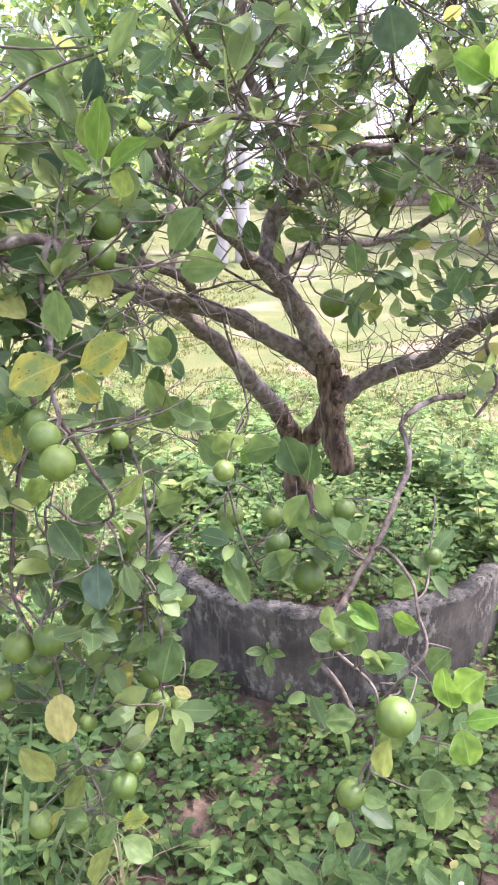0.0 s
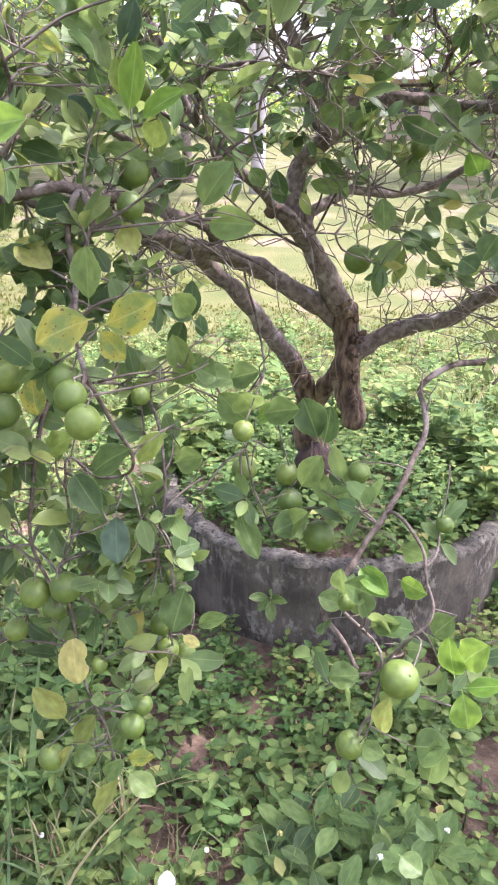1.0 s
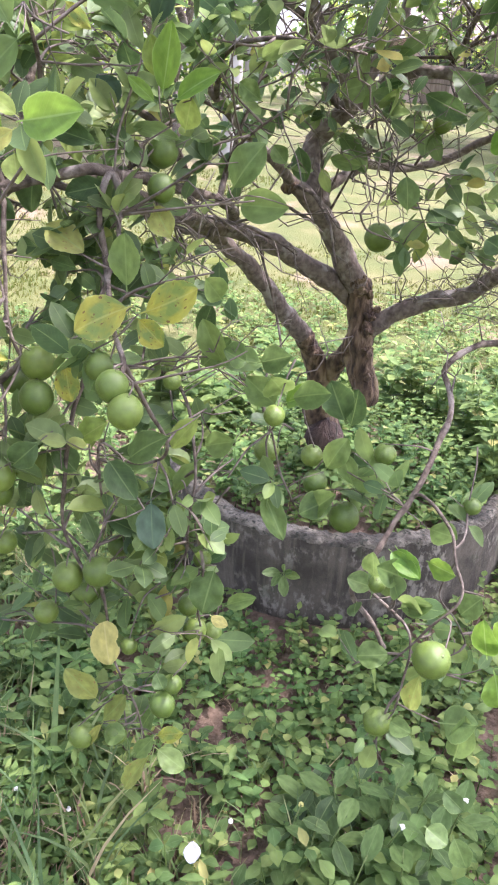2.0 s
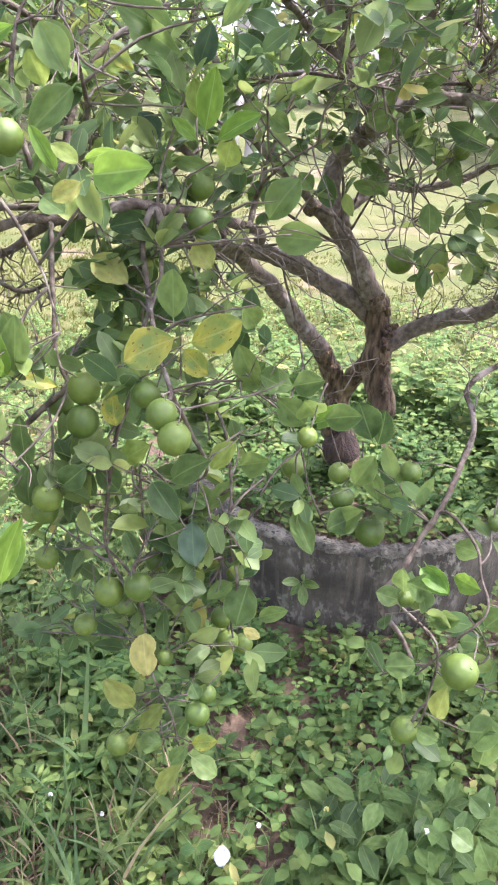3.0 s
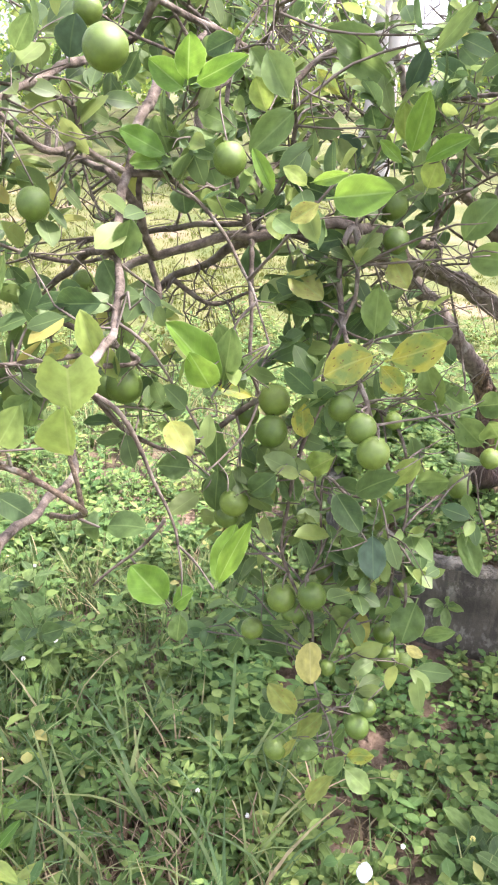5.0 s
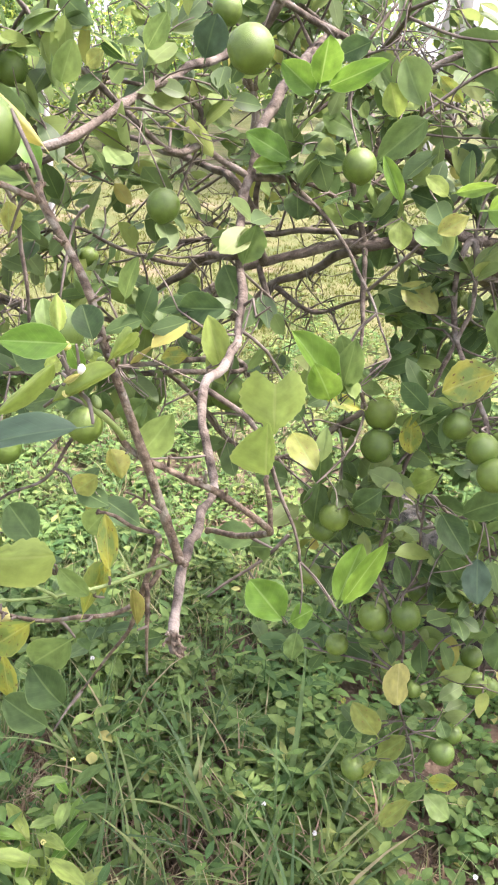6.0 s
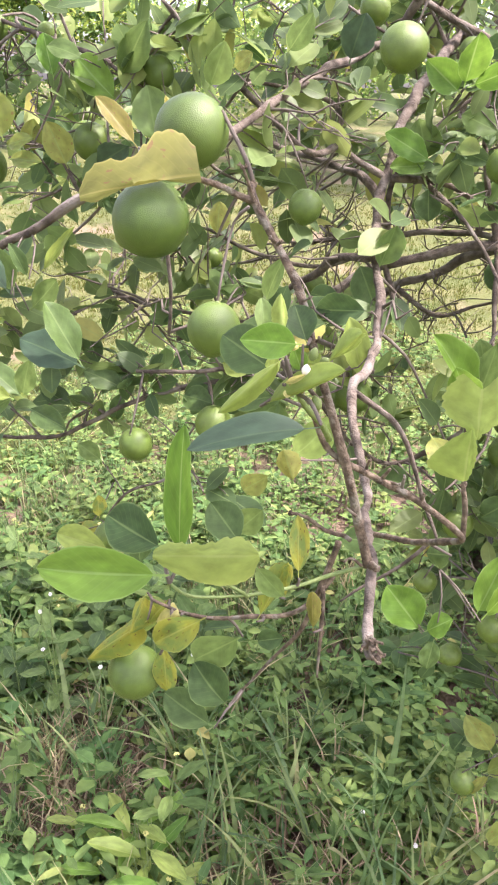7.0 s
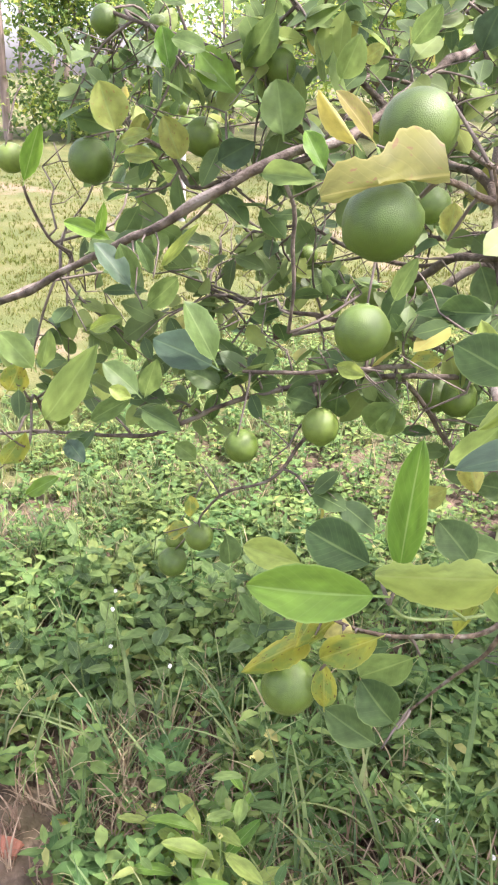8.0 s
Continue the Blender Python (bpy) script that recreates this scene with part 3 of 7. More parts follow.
limb("limb", 0.036, 0.014, [(0.041, 2.550, 1.154), (-0.041, 2.500, 1.223), (-0.136, 2.450, 1.288), (-0.223, 2.380, 1.346), (-0.298, 2.250, 1.397), (-0.387, 2.100, 1.447), (-0.476, 2.000, 1.505), (-0.566, 1.900, 1.565)])
limb("limb", 0.04, 0.022, [(0.044, 2.530, 1.187), (-0.019, 2.450, 1.331), (-0.079, 2.380, 1.445), (-0.116, 2.330, 1.494), (-0.153, 2.300, 1.521)])
limb("branch", 0.016, 0.008, [(-0.132, 2.330, 1.496), (-0.186, 2.200, 1.595), (-0.272, 2.100, 1.692), (-0.346, 2.050, 1.814), (-0.385, 2.000, 1.937)])
limb("limb", 0.034, 0.026, [(-0.079, 2.390, 1.445), (-0.125, 2.450, 1.545), (-0.110, 2.487, 1.632), (-0.060, 2.460, 1.675), (-0.017, 2.440, 1.710)])
limb("limb", 0.021, 0.012, [(-0.017, 2.440, 1.710), (0.063, 2.500, 1.772), (0.163, 2.420, 1.807), (0.322, 2.420, 1.792), (0.424, 2.300, 1.780), (0.513, 2.200, 1.742), (0.605, 2.100, 1.701)])
limb("limb", 0.019, 0.010, [(-0.030, 2.445, 1.705), (0.021, 2.500, 1.805), (0.093, 2.516, 1.934), (0.120, 2.500, 2.050), (0.127, 2.480, 2.150)])
limb("limb", 0.03, 0.014, [(0.100, 2.500, 1.088), (0.173, 2.500, 1.141), (0.258, 2.480, 1.187), (0.356, 2.420, 1.229), (0.428, 2.350, 1.301), (0.517, 2.200, 1.396), (0.595, 2.050, 1.478)])
limb("limb", 0.017, 0.010, [(-0.070, 2.450, 1.499), (0.000, 2.550, 1.545), (0.063, 2.631, 1.554), (0.165, 2.748, 1.539), (0.250, 2.780, 1.560), (0.337, 2.800, 1.600), (0.430, 2.750, 1.660), (0.500, 2.650, 1.750)])
limb("limb", 0.0095, 0.005, [(0.610, 2.100, 1.252), (0.496, 2.000, 1.244), (0.392, 1.900, 1.249), (0.348, 1.850, 1.247), (0.305, 1.800, 1.233), (0.293, 1.780, 1.212), (0.306, 1.750, 1.191), (0.315, 1.700, 1.166), (0.294, 1.620, 1.113), (0.260, 1.550, 1.038), (0.226, 1.500, 0.987), (0.194, 1.450, 0.943), (0.161, 1.420, 0.900), (0.160, 1.400, 0.860), (0.203, 1.380, 0.817), (0.232, 1.370, 0.771)])
limb("branch", 0.0042, 0.0022, [(0.234, 1.560, 0.975), (0.268, 1.520, 1.041), (0.325, 1.440, 1.018), (0.341, 1.400, 0.971), (0.358, 1.360, 0.925), (0.310, 1.340, 0.863), (0.242, 1.340, 0.760)])
limb("branch", 0.0038, 0.0020, [(0.189, 1.400, 0.883), (0.262, 1.360, 0.847), (0.278, 1.340, 0.804), (0.278, 1.330, 0.767), (0.266, 1.320, 0.671)])
limb("branch", 0.0024, 0.0014, [(0.343, 1.420, 0.958), (0.323, 1.420, 0.877), (0.361, 1.420, 0.831), (0.389, 1.420, 0.773)])
limb("branch", 0.006, 0.004, [(0.510, 2.100, 1.362), (0.479, 2.050, 1.343), (0.507, 2.000, 1.259), (0.458, 1.950, 1.188)])
limb("branch", 0.016, 0.011, [(-0.011, 2.200, 1.768), (-0.073, 2.150, 1.885), (-0.113, 2.100, 1.993), (-0.117, 2.100, 2.076), (-0.099, 2.100, 2.190)])
limb("branch", 0.014, 0.01, [(-0.074, 2.400, 1.746), (-0.102, 2.400, 1.908), (-0.107, 2.400, 2.048), (-0.117, 2.400, 2.184)])
limb("branch", 0.011, 0.007, [(-0.111, 2.200, 1.904), (-0.186, 2.100, 1.972), (-0.211, 2.000, 2.018), (-0.237, 1.950, 2.100)])
limb("branch", 0.009, 0.006, [(0.232, 2.500, 1.816), (0.289, 2.400, 1.948), (0.353, 2.300, 2.036), (0.358, 2.200, 2.114)])
limb("limb", 0.014, 0.008, [(-0.298, 2.250, 1.397), (-0.224, 1.900, 1.514), (-0.269, 1.700, 1.568), (-0.321, 1.500, 1.615), (-0.390, 1.430, 1.626), (-0.490, 1.430, 1.603), (-0.559, 1.400, 1.595), (-0.634, 1.380, 1.572), (-0.716, 1.350, 1.547), (-0.791, 1.300, 1.487), (-0.845, 1.200, 1.419)])
limb("branch", 0.011, 0.006, [(-0.490, 1.430, 1.603), (-0.591, 1.500, 1.555), (-0.670, 1.500, 1.502), (-0.730, 1.500, 1.479), (-0.797, 1.450, 1.405)])
limb("branch", 0.009, 0.006, [(-0.223, 2.380, 1.346), (-0.255, 1.950, 1.463), (-0.316, 1.700, 1.523), (-0.391, 1.600, 1.552), (-0.474, 1.550, 1.583), (-0.633, 1.600, 1.589), (-0.812, 1.600, 1.559), (-1.022, 1.600, 1.520)])
limb("branch", 0.006, 0.003, [(-0.730, 1.500, 1.479), (-0.633, 1.500, 1.433), (-0.555, 1.500, 1.465), (-0.480, 1.500, 1.495)])
limb("branch", 0.009, 0.006, [(-0.567, 1.700, 1.872), (-0.626, 1.600, 1.940), (-0.696, 1.500, 1.981), (-0.731, 1.400, 2.007)])
limb("branch", 0.01, 0.006, [(-0.369, 1.900, 1.649), (-0.483, 1.800, 1.761), (-0.542, 1.700, 1.846), (-0.497, 1.750, 1.906), (-0.404, 1.800, 1.971)])
limb("branch", 0.009, 0.005, [(-0.693, 1.250, 1.695), (-0.789, 1.300, 1.724), (-0.907, 1.350, 1.737), (-1.045, 1.400, 1.761)])
limb("branch", 0.006, 0.004, [(-0.285, 1.900, 1.440), (-0.290, 1.600, 1.524), (-0.305, 1.450, 1.562), (-0.301, 1.400, 1.511), (-0.317, 1.380, 1.451), (-0.335, 1.350, 1.394), (-0.333, 1.320, 1.317)])
limb("branch", 0.007, 0.004, [(-0.305, 1.450, 1.562), (-0.325, 1.450, 1.622), (-0.338, 1.420, 1.565), (-0.323, 1.400, 1.467), (-0.255, 1.250, 1.414), (-0.221, 1.200, 1.375), (-0.225, 1.180, 1.343)])
limb("branch", 0.005, 0.003, [(-0.333, 1.320, 1.317), (-0.362, 1.300, 1.218), (-0.377, 1.280, 1.105), (-0.380, 1.270, 1.021), (-0.358, 1.260, 0.965), (-0.337, 1.250, 0.935)])
limb("branch", 0.004, 0.002, [(-0.221, 1.200, 1.375), (-0.186, 1.300, 1.183), (-0.258, 1.320, 1.138), (-0.313, 1.300, 1.177), (-0.304, 1.280, 1.040), (-0.322, 1.260, 0.971)])
limb("branch", 0.004, 0.002, [(-0.274, 1.500, 1.254), (-0.202, 1.450, 1.233), (-0.164, 1.400, 1.123), (-0.168, 1.380, 0.988), (-0.185, 1.360, 0.857), (-0.229, 1.340, 0.826)])
limb("branch", 0.0035, 0.002, [(-0.322, 1.260, 0.971), (-0.305, 1.270, 0.843), (-0.299, 1.280, 0.702), (-0.263, 1.280, 0.599), (-0.234, 1.270, 0.499)])
limb("branch", 0.004, 0.002, [(-0.141, 2.200, 1.108), (-0.113, 1.800, 1.128), (-0.055, 1.600, 1.106), (-0.020, 1.580, 1.007), (0.009, 1.600, 0.927)])
limb("branch", 0.0055, 0.003, [(-0.488, 1.350, 1.508), (-0.473, 1.320, 1.454), (-0.464, 1.300, 1.376), (-0.446, 1.300, 1.323)])
limb("branch", 0.004, 0.002, [(-0.156, 1.380, 0.990), (-0.140, 1.370, 0.901), (-0.151, 1.380, 0.789), (-0.147, 1.400, 0.712)])
limb("limb", 0.012, 0.0042, [(-0.685, 1.600, 1.954), (-0.670, 1.400, 1.878), (-0.668, 1.280, 1.801), (-0.668, 1.220, 1.719), (-0.650, 1.150, 1.647), (-0.594, 1.050, 1.565), (-0.556, 0.950, 1.517), (-0.516, 0.770, 1.511), (-0.474, 0.720, 1.470), (-0.448, 0.680, 1.443), (-0.392, 0.530, 1.483), (-0.356, 0.440, 1.516), (-0.341, 0.410, 1.501), (-0.327, 0.375, 1.489)])
limb("branch", 0.0055, 0.003, [(-0.668, 1.220, 1.719), (-0.732, 1.200, 1.760), (-0.764, 1.200, 1.827), (-0.924, 1.150, 1.861)])
limb("branch", 0.007, 0.004, [(-0.668, 1.220, 1.719), (-0.598, 1.300, 1.710), (-0.552, 1.350, 1.681)])
limb("branch", 0.008, 0.004, [(-0.628, 1.100, 1.613), (-0.715, 1.150, 1.590), (-0.823, 1.200, 1.514), (-0.912, 1.200, 1.437), (-1.034, 1.150, 1.397)])
limb("branch", 0.0032, 0.0046, [(-0.470, 0.444, 1.781), (-0.461, 0.434, 1.770), (-0.442, 0.430, 1.743), (-0.414, 0.420, 1.709), (-0.395, 0.420, 1.655), (-0.376, 0.420, 1.605), (-0.364, 0.428, 1.555), (-0.356, 0.434, 1.519)])
limb("branch", 0.003, 0.0024, [(-0.461, 0.434, 1.770), (-0.472, 0.430, 1.774), (-0.479, 0.420, 1.780), (-0.493, 0.410, 1.785)])
limb("branch", 0.0026, 0.0034, [(-0.398, 0.405, 1.643), (-0.3886, 0.4180, 1.6128), (-0.3642, 0.4320, 1.5970), (-0.3487, 0.4420, 1.5860), (-0.3284, 0.4550, 1.5708), (-0.299, 0.474, 1.541), (-0.344, 0.520, 1.501), (-0.401, 0.570, 1.460)])
limb("branch", 0.0026, 0.0022, [(-0.299, 0.474, 1.541), (-0.299, 0.472, 1.568), (-0.303, 0.470, 1.589)])
limb("shoot", 0.0021, 0.0012, [(-0.356, 0.434, 1.519), (-0.377, 0.420, 1.510), (-0.399, 0.400, 1.501), (-0.421, 0.370, 1.505), (-0.453, 0.345, 1.511), (-0.464, 0.333, 1.523)])
limb("branch", 0.0028, 0.0018, [(-0.401, 0.480, 1.470), (-0.421, 0.460, 1.436), (-0.456, 0.440, 1.425), (-0.488, 0.440, 1.411), (-0.530, 0.440, 1.404), (-0.555, 0.430, 1.413)])
limb("branch", 0.0032, 0.0012, [(-0.395, 0.470, 1.508), (-0.407, 0.460, 1.460), (-0.419, 0.460, 1.411), (-0.451, 0.460, 1.362), (-0.474, 0.460, 1.323)])
limb("branch", 0.0022, 0.0016, [(-0.370, 0.430, 1.539), (-0.385, 0.420, 1.545), (-0.399, 0.415, 1.555), (-0.410, 0.410, 1.559)])
limb("branch", 0.0026, 0.001, [(-0.402, 0.460, 1.468), (-0.396, 0.450, 1.431), (-0.395, 0.450, 1.383)])
limb("branch", 0.004, 0.002, [(-0.505, 0.800, 1.500), (-0.470, 0.820, 1.469), (-0.447, 0.830, 1.415), (-0.427, 0.830, 1.370), (-0.404, 0.830, 1.325), (-0.393, 0.830, 1.279)])
limb("branch", 0.003, 0.0015, [(-0.412, 0.830, 1.314), (-0.463, 0.820, 1.250), (-0.514, 0.800, 1.199)])
limb("limb", 0.008, 0.0052, [(-0.782, 1.450, 1.931), (-0.787, 1.200, 1.869), (-0.781, 1.000, 1.813), (-0.799, 0.920, 1.778), (-0.822, 0.870, 1.763), (-0.847, 0.840, 1.756), (-0.889, 0.800, 1.731), (-0.946, 0.780, 1.689), (-1.028, 0.760, 1.642), (-1.127, 0.750, 1.591), (-1.296, 0.730, 1.510), (-1.518, 0.720, 1.408)])
limb("branch", 0.006, 0.0035, [(-0.650, 1.200, 1.398), (-0.744, 1.100, 1.401), (-0.824, 1.050, 1.391), (-0.937, 1.020, 1.355), (-1.041, 1.000, 1.310), (-1.211, 0.980, 1.209), (-1.446, 0.950, 1.164), (-1.570, 0.920, 1.137)])
limb("branch", 0.006, 0.003, [(-0.701, 1.200, 1.408), (-0.784, 1.000, 1.431), (-0.879, 0.950, 1.418), (-0.962, 0.930, 1.409)])
limb("branch", 0.004, 0.002, [(-0.857, 1.000, 1.329), (-0.870, 0.970, 1.284), (-0.910, 0.950, 1.216), (-0.998, 0.950, 1.168), (-1.061, 0.960, 1.098), (-1.079, 0.967, 1.057)])
limb("branch", 0.0032, 0.0026, [(-0.834, 0.840, 1.692), (-0.838, 0.850, 1.635), (-0.833, 0.850, 1.582), (-0.843, 0.860, 1.513)])
limb("branch", 0.005, 0.0025, [(-1.337, 0.930, 1.530), (-1.357, 0.900, 1.581), (-1.371, 0.880, 1.639), (-1.374, 0.870, 1.668)])
limb("branch", 0.005, 0.003, [(-0.992, 0.960, 1.713), (-1.095, 0.970, 1.684), (-1.148, 0.980, 1.731), (-1.242, 0.980, 1.761)])
limb("branch", 0.006, 0.003, [(-0.662, 1.300, 1.474), (-0.769, 1.250, 1.466), (-0.878, 1.200, 1.442), (-0.947, 1.150, 1.457), (-1.050, 1.100, 1.470), (-1.190, 1.100, 1.491)])
limb("branch", 0.005, 0.0025, [(-0.701, 1.300, 1.589), (-0.799, 1.300, 1.546), (-0.913, 1.250, 1.558), (-1.008, 1.200, 1.605), (-1.129, 1.200, 1.570)])
limb("branch", 0.006, 0.003, [(-0.890, 1.000, 1.748), (-0.951, 1.000, 1.799), (-1.054, 1.000, 1.873), (-1.217, 1.000, 1.919), (-1.311, 1.000, 1.945)])
limb("branch", 0.006, 0.003, [(-0.761, 1.120, 1.757), (-0.873, 1.100, 1.848), (-0.928, 1.050, 1.906), (-0.989, 1.050, 1.965)])
limb("branch", 0.004, 0.002, [(-1.446, 0.950, 1.164), (-1.374, 0.850, 1.295), (-1.345, 0.800, 1.216), (-1.357, 0.750, 1.265)])
limb("branch", 0.006, 0.0035, [(-0.613, 1.300, 1.183), (-0.678, 1.200, 1.250), (-0.737, 1.150, 1.351), (-0.765, 1.100, 1.402)])
limb("shoot", 0.0028, 0.0018, [(-0.381, 0.400, 1.629), (-0.384, 0.385, 1.646), (-0.389, 0.372, 1.661), (-0.392, 0.366, 1.673)])
limb("shoot", 0.0018, 0.0012, [(-0.421, 0.370, 1.505), (-0.434, 0.360, 1.517), (-0.443, 0.352, 1.526)])
limb("shoot", 0.0018, 0.0012, [(-0.406, 0.395, 1.499), (-0.413, 0.380, 1.511), (-0.417, 0.365, 1.530)])


# unseen limbs, added out of view to carry the sprays that cast shade
limb("limb", 0.014, 0.006, [(0.62, 2.2, 1.36), (0.9, 2.1, 1.7), (1.25, 2.0, 1.95), (1.6, 1.9, 2.2)])
limb("limb", 0.014, 0.009, [(-0.1, 2.1, 2.19), (-0.05, 1.75, 2.42), (0.0, 1.3, 2.5), (0.05, 0.9, 2.5), (0.1, 0.6, 2.45)])
limb("limb", 0.010, 0.005, [(-0.05, 1.75, 2.42), (0.25, 1.6, 2.45), (0.6, 1.55, 2.42), (0.9, 1.6, 2.4)])
for q in ([(-0.12, 2.4, 2.18), (-0.15, 2.6, 2.5), (-0.4, 2.9, 2.75), (-0.9, 3.2, 2.8)], [(-0.1, 2.1, 2.19), (-0.35, 2.2, 2.5), (-0.8, 2.3, 2.65), (-1.3, 2.6, 2.7)],
          [(-0.12, 2.4, 2.18), (0.05, 2.8, 2.55), (0.2, 3.3, 2.8), (0.3, 3.8, 2.9)], [(0.36, 2.2, 2.11), (0.6, 2.7, 2.45), (1.0, 3.3, 2.6), (1.6, 3.9, 2.75)],
          [(0.6, 2.7, 2.45), (1.1, 2.9, 2.65), (1.7, 3.1, 2.75), (2.2, 3.4, 2.75)], [(1.0, 3.3, 2.6), (0.9, 3.8, 2.75), (1.0, 4.3, 2.8), (1.2, 4.7, 2.75)]):
    limb("limb", 0.013, 0.005, q)
limb("limb", 0.010, 0.005, [(1.25, 2.0, 1.95), (1.5, 1.7, 2.2), (1.8, 1.6, 2.35), (2.1, 1.5, 2.4)])
limb("limb", 0.008, 0.004, [(1.6, 1.9, 2.2), (1.7, 1.95, 2.45), (1.6, 2.0, 2.65), (1.4, 1.9, 2.75)])
limb("limb", 0.010, 0.005, [(0.9, 2.1, 1.7), (1.1, 2.4, 2.1), (1.5, 2.5, 2.35), (1.9, 2.4, 2.5)])


def knot(x, y, z, r, n):
    """A knobbly scar where a twig was cut or broke off."""
    bm = bmesh.new()
    for k in range(n):
        d = Vector((random.gauss(0, 1), random.gauss(0, 1), random.gauss(0, 1))).normalized() * r * (0.7 if n > 1 else 0)
        bmesh.ops.create_icosphere(bm, subdivisions=2, radius=r * random.uniform(0.25, 0.6) * (1 if n > 5 else 1.5) if n > 1 else r, matrix=Matrix.Translation(Vector((x, y, z)) + d))
    for v in bm.verts:
        v.co += Vector([r * 0.25 * noise.noise(v.co * (1.3 / r) + Vector((9 * a, 0, 0))) + r * 0.28 * noise.noise(v.co * (3.6 / r) + Vector((5 * a, 3, 0))) for a in range(3)])
    under(tree, "knot", bm_mesh("knot", bm, BURL_BARK if r > 0.045 else BROWN_BARK if r > 0.015 else RED_TWIG))


knot(-0.349, 0.425, 1.526, 0.0040, 4)
knot(-0.328, 0.377, 1.497, 0.0056, 13)
knot(-0.322, 0.374, 1.490, 0.0042, 9)
knot(-0.470, 0.444, 1.781, 0.0028, 6)
knot(-0.410, 0.410, 1.559, 0.0020, 5)
knot(-0.048, 2.700, 0.599, 0.074, 1)
knot(-0.086, 2.620, 0.936, 0.02, 5)
knot(0.085, 2.462, 1.085, 0.020, 5)
knot(-0.152, 2.300, 1.516, 0.02, 4)
knot(0.060, 2.500, 1.20, 0.030, 5)
knot(0.030, 2.490, 1.235, 0.030, 7)
knot(0.082, 2.468, 1.010, 0.024, 7)
knot(0.100, 2.462, 0.925, 0.022, 6)
knot(-0.070, 2.650, 0.790, 0.026, 7)
knot(0.095, 2.490, 1.130, 0.026, 7)


def spur(pts, r=0.0011):
    """A stubby woody spur with a swollen, ragged end."""
    line = smooth_line([Vector(p) for p in pts], 0.0012)
    shape = tube(line, r * 1.15, r * 0.8, 7, 0.5, 0.35)
    under(tree, "spur", mesh_of("spur", shape[0], shape[1], RED_TWIG))
    bm = bmesh.new()
    for k in range(4):
        d = Vector((random.gauss(0, 1), random.gauss(0, 1), random.gauss(0, 1))).normalized() * r * 0.9
        bmesh.ops.create_icosphere(bm, subdivisions=1, radius=r * random.uniform(0.6, 1.0), matrix=Matrix.Translation(line[-1] + d))
    for v in bm.verts:
        v.co += Vector([r * 0.5 * noise.noise(v.co * (1.6 / r) + Vector((9 * a, 0, 0))) for a in range(3)])
    under(tree, "knot", bm_mesh("knot", bm, RED_TWIG))


# a cluster of short spurs on the near stem
for pts in [
    [(-0.3646, 0.4220, 1.5650), (-0.3745, 0.4180, 1.5735), (-0.3827, 0.4140, 1.5789), (-0.3868, 0.4100, 1.5816)],
    [(-0.3745, 0.4180, 1.5735), (-0.3771, 0.4140, 1.5692)],
    [(-0.3763, 0.4180, 1.5747), (-0.3734, 0.4140, 1.5845)],
    [(-0.3807, 0.4160, 1.5771), (-0.3841, 0.4120, 1.5744)],
    [(-0.3720, 0.4190, 1.5713), (-0.3705, 0.4150, 1.5807)],
]:
    spur(pts)
# along the slanting twig
for pts in [
    [(-0.3873, 0.4180, 1.6132), (-0.3895, 0.4140, 1.6172)],
    [(-0.3866, 0.4180, 1.6127), (-0.3873, 0.4140, 1.6107)],
    [(-0.3644, 0.4320, 1.5984), (-0.3611, 0.4280, 1.6081)],
    [(-0.3627, 0.4320, 1.5981), (-0.3649, 0.4280, 1.5968)],
    [(-0.3538, 0.4380, 1.5918), (-0.3481, 0.4340, 1.6014)],
    [(-0.3496, 0.4420, 1.5878), (-0.3412, 0.4380, 1.5902)],
    [(-0.3417, 0.4460, 1.5838), (-0.3390, 0.4420, 1.5954)],
    [(-0.3287, 0.4550, 1.5728), (-0.3264, 0.4510, 1.5804)],
]:
    spur(pts)
# at the broken end
for pts in [
    [(-0.3592, 0.4300, 1.5205), (-0.3662, 0.4260, 1.5268), (-0.3696, 0.4220, 1.5258)],
    [(-0.3288, 0.3780, 1.5002), (-0.3320, 0.3740, 1.4975), (-0.3321, 0.3700, 1.4961)],
    [(-0.3275, 0.3780, 1.5008), (-0.3197, 0.3740, 1.5047)],
    [(-0.3273, 0.3760, 1.5004), (-0.3265, 0.3720, 1.4953), (-0.3195, 0.3680, 1.4924)],
    [(-0.3248, 0.3760, 1.4977), (-0.3172, 0.3720, 1.4973)],
    [(-0.3298, 0.3760, 1.4993), (-0.3310, 0.3720, 1.5052)],
]:
    spur(pts)
# towards the tip
for pts in [
    [(-0.4595, 0.4280, 1.7715), (-0.4621, 0.4240, 1.7835), (-0.4646, 0.4200, 1.7935)],
    [(-0.4693, 0.4280, 1.7927), (-0.4692, 0.4240, 1.7947)],
    [(-0.4689, 0.4280, 1.7917), (-0.4638, 0.4240, 1.7943)],
    [(-0.4375, 0.4200, 1.7485), (-0.4396, 0.4160, 1.7520)],
    [(-0.4358, 0.4180, 1.7478), (-0.4307, 0.4140, 1.7506)],
    [(-0.4148, 0.4180, 1.7138), (-0.4076, 0.4140, 1.7179)],
    [(-0.4113, 0.4180, 1.7076), (-0.4056, 0.4140, 1.7115)],
    [(-0.4055, 0.4200, 1.6862), (-0.3997, 0.4160, 1.6917)],
    [(-0.3986, 0.4200, 1.6698), (-0.3936, 0.4160, 1.6772)],
]:
    spur(pts)


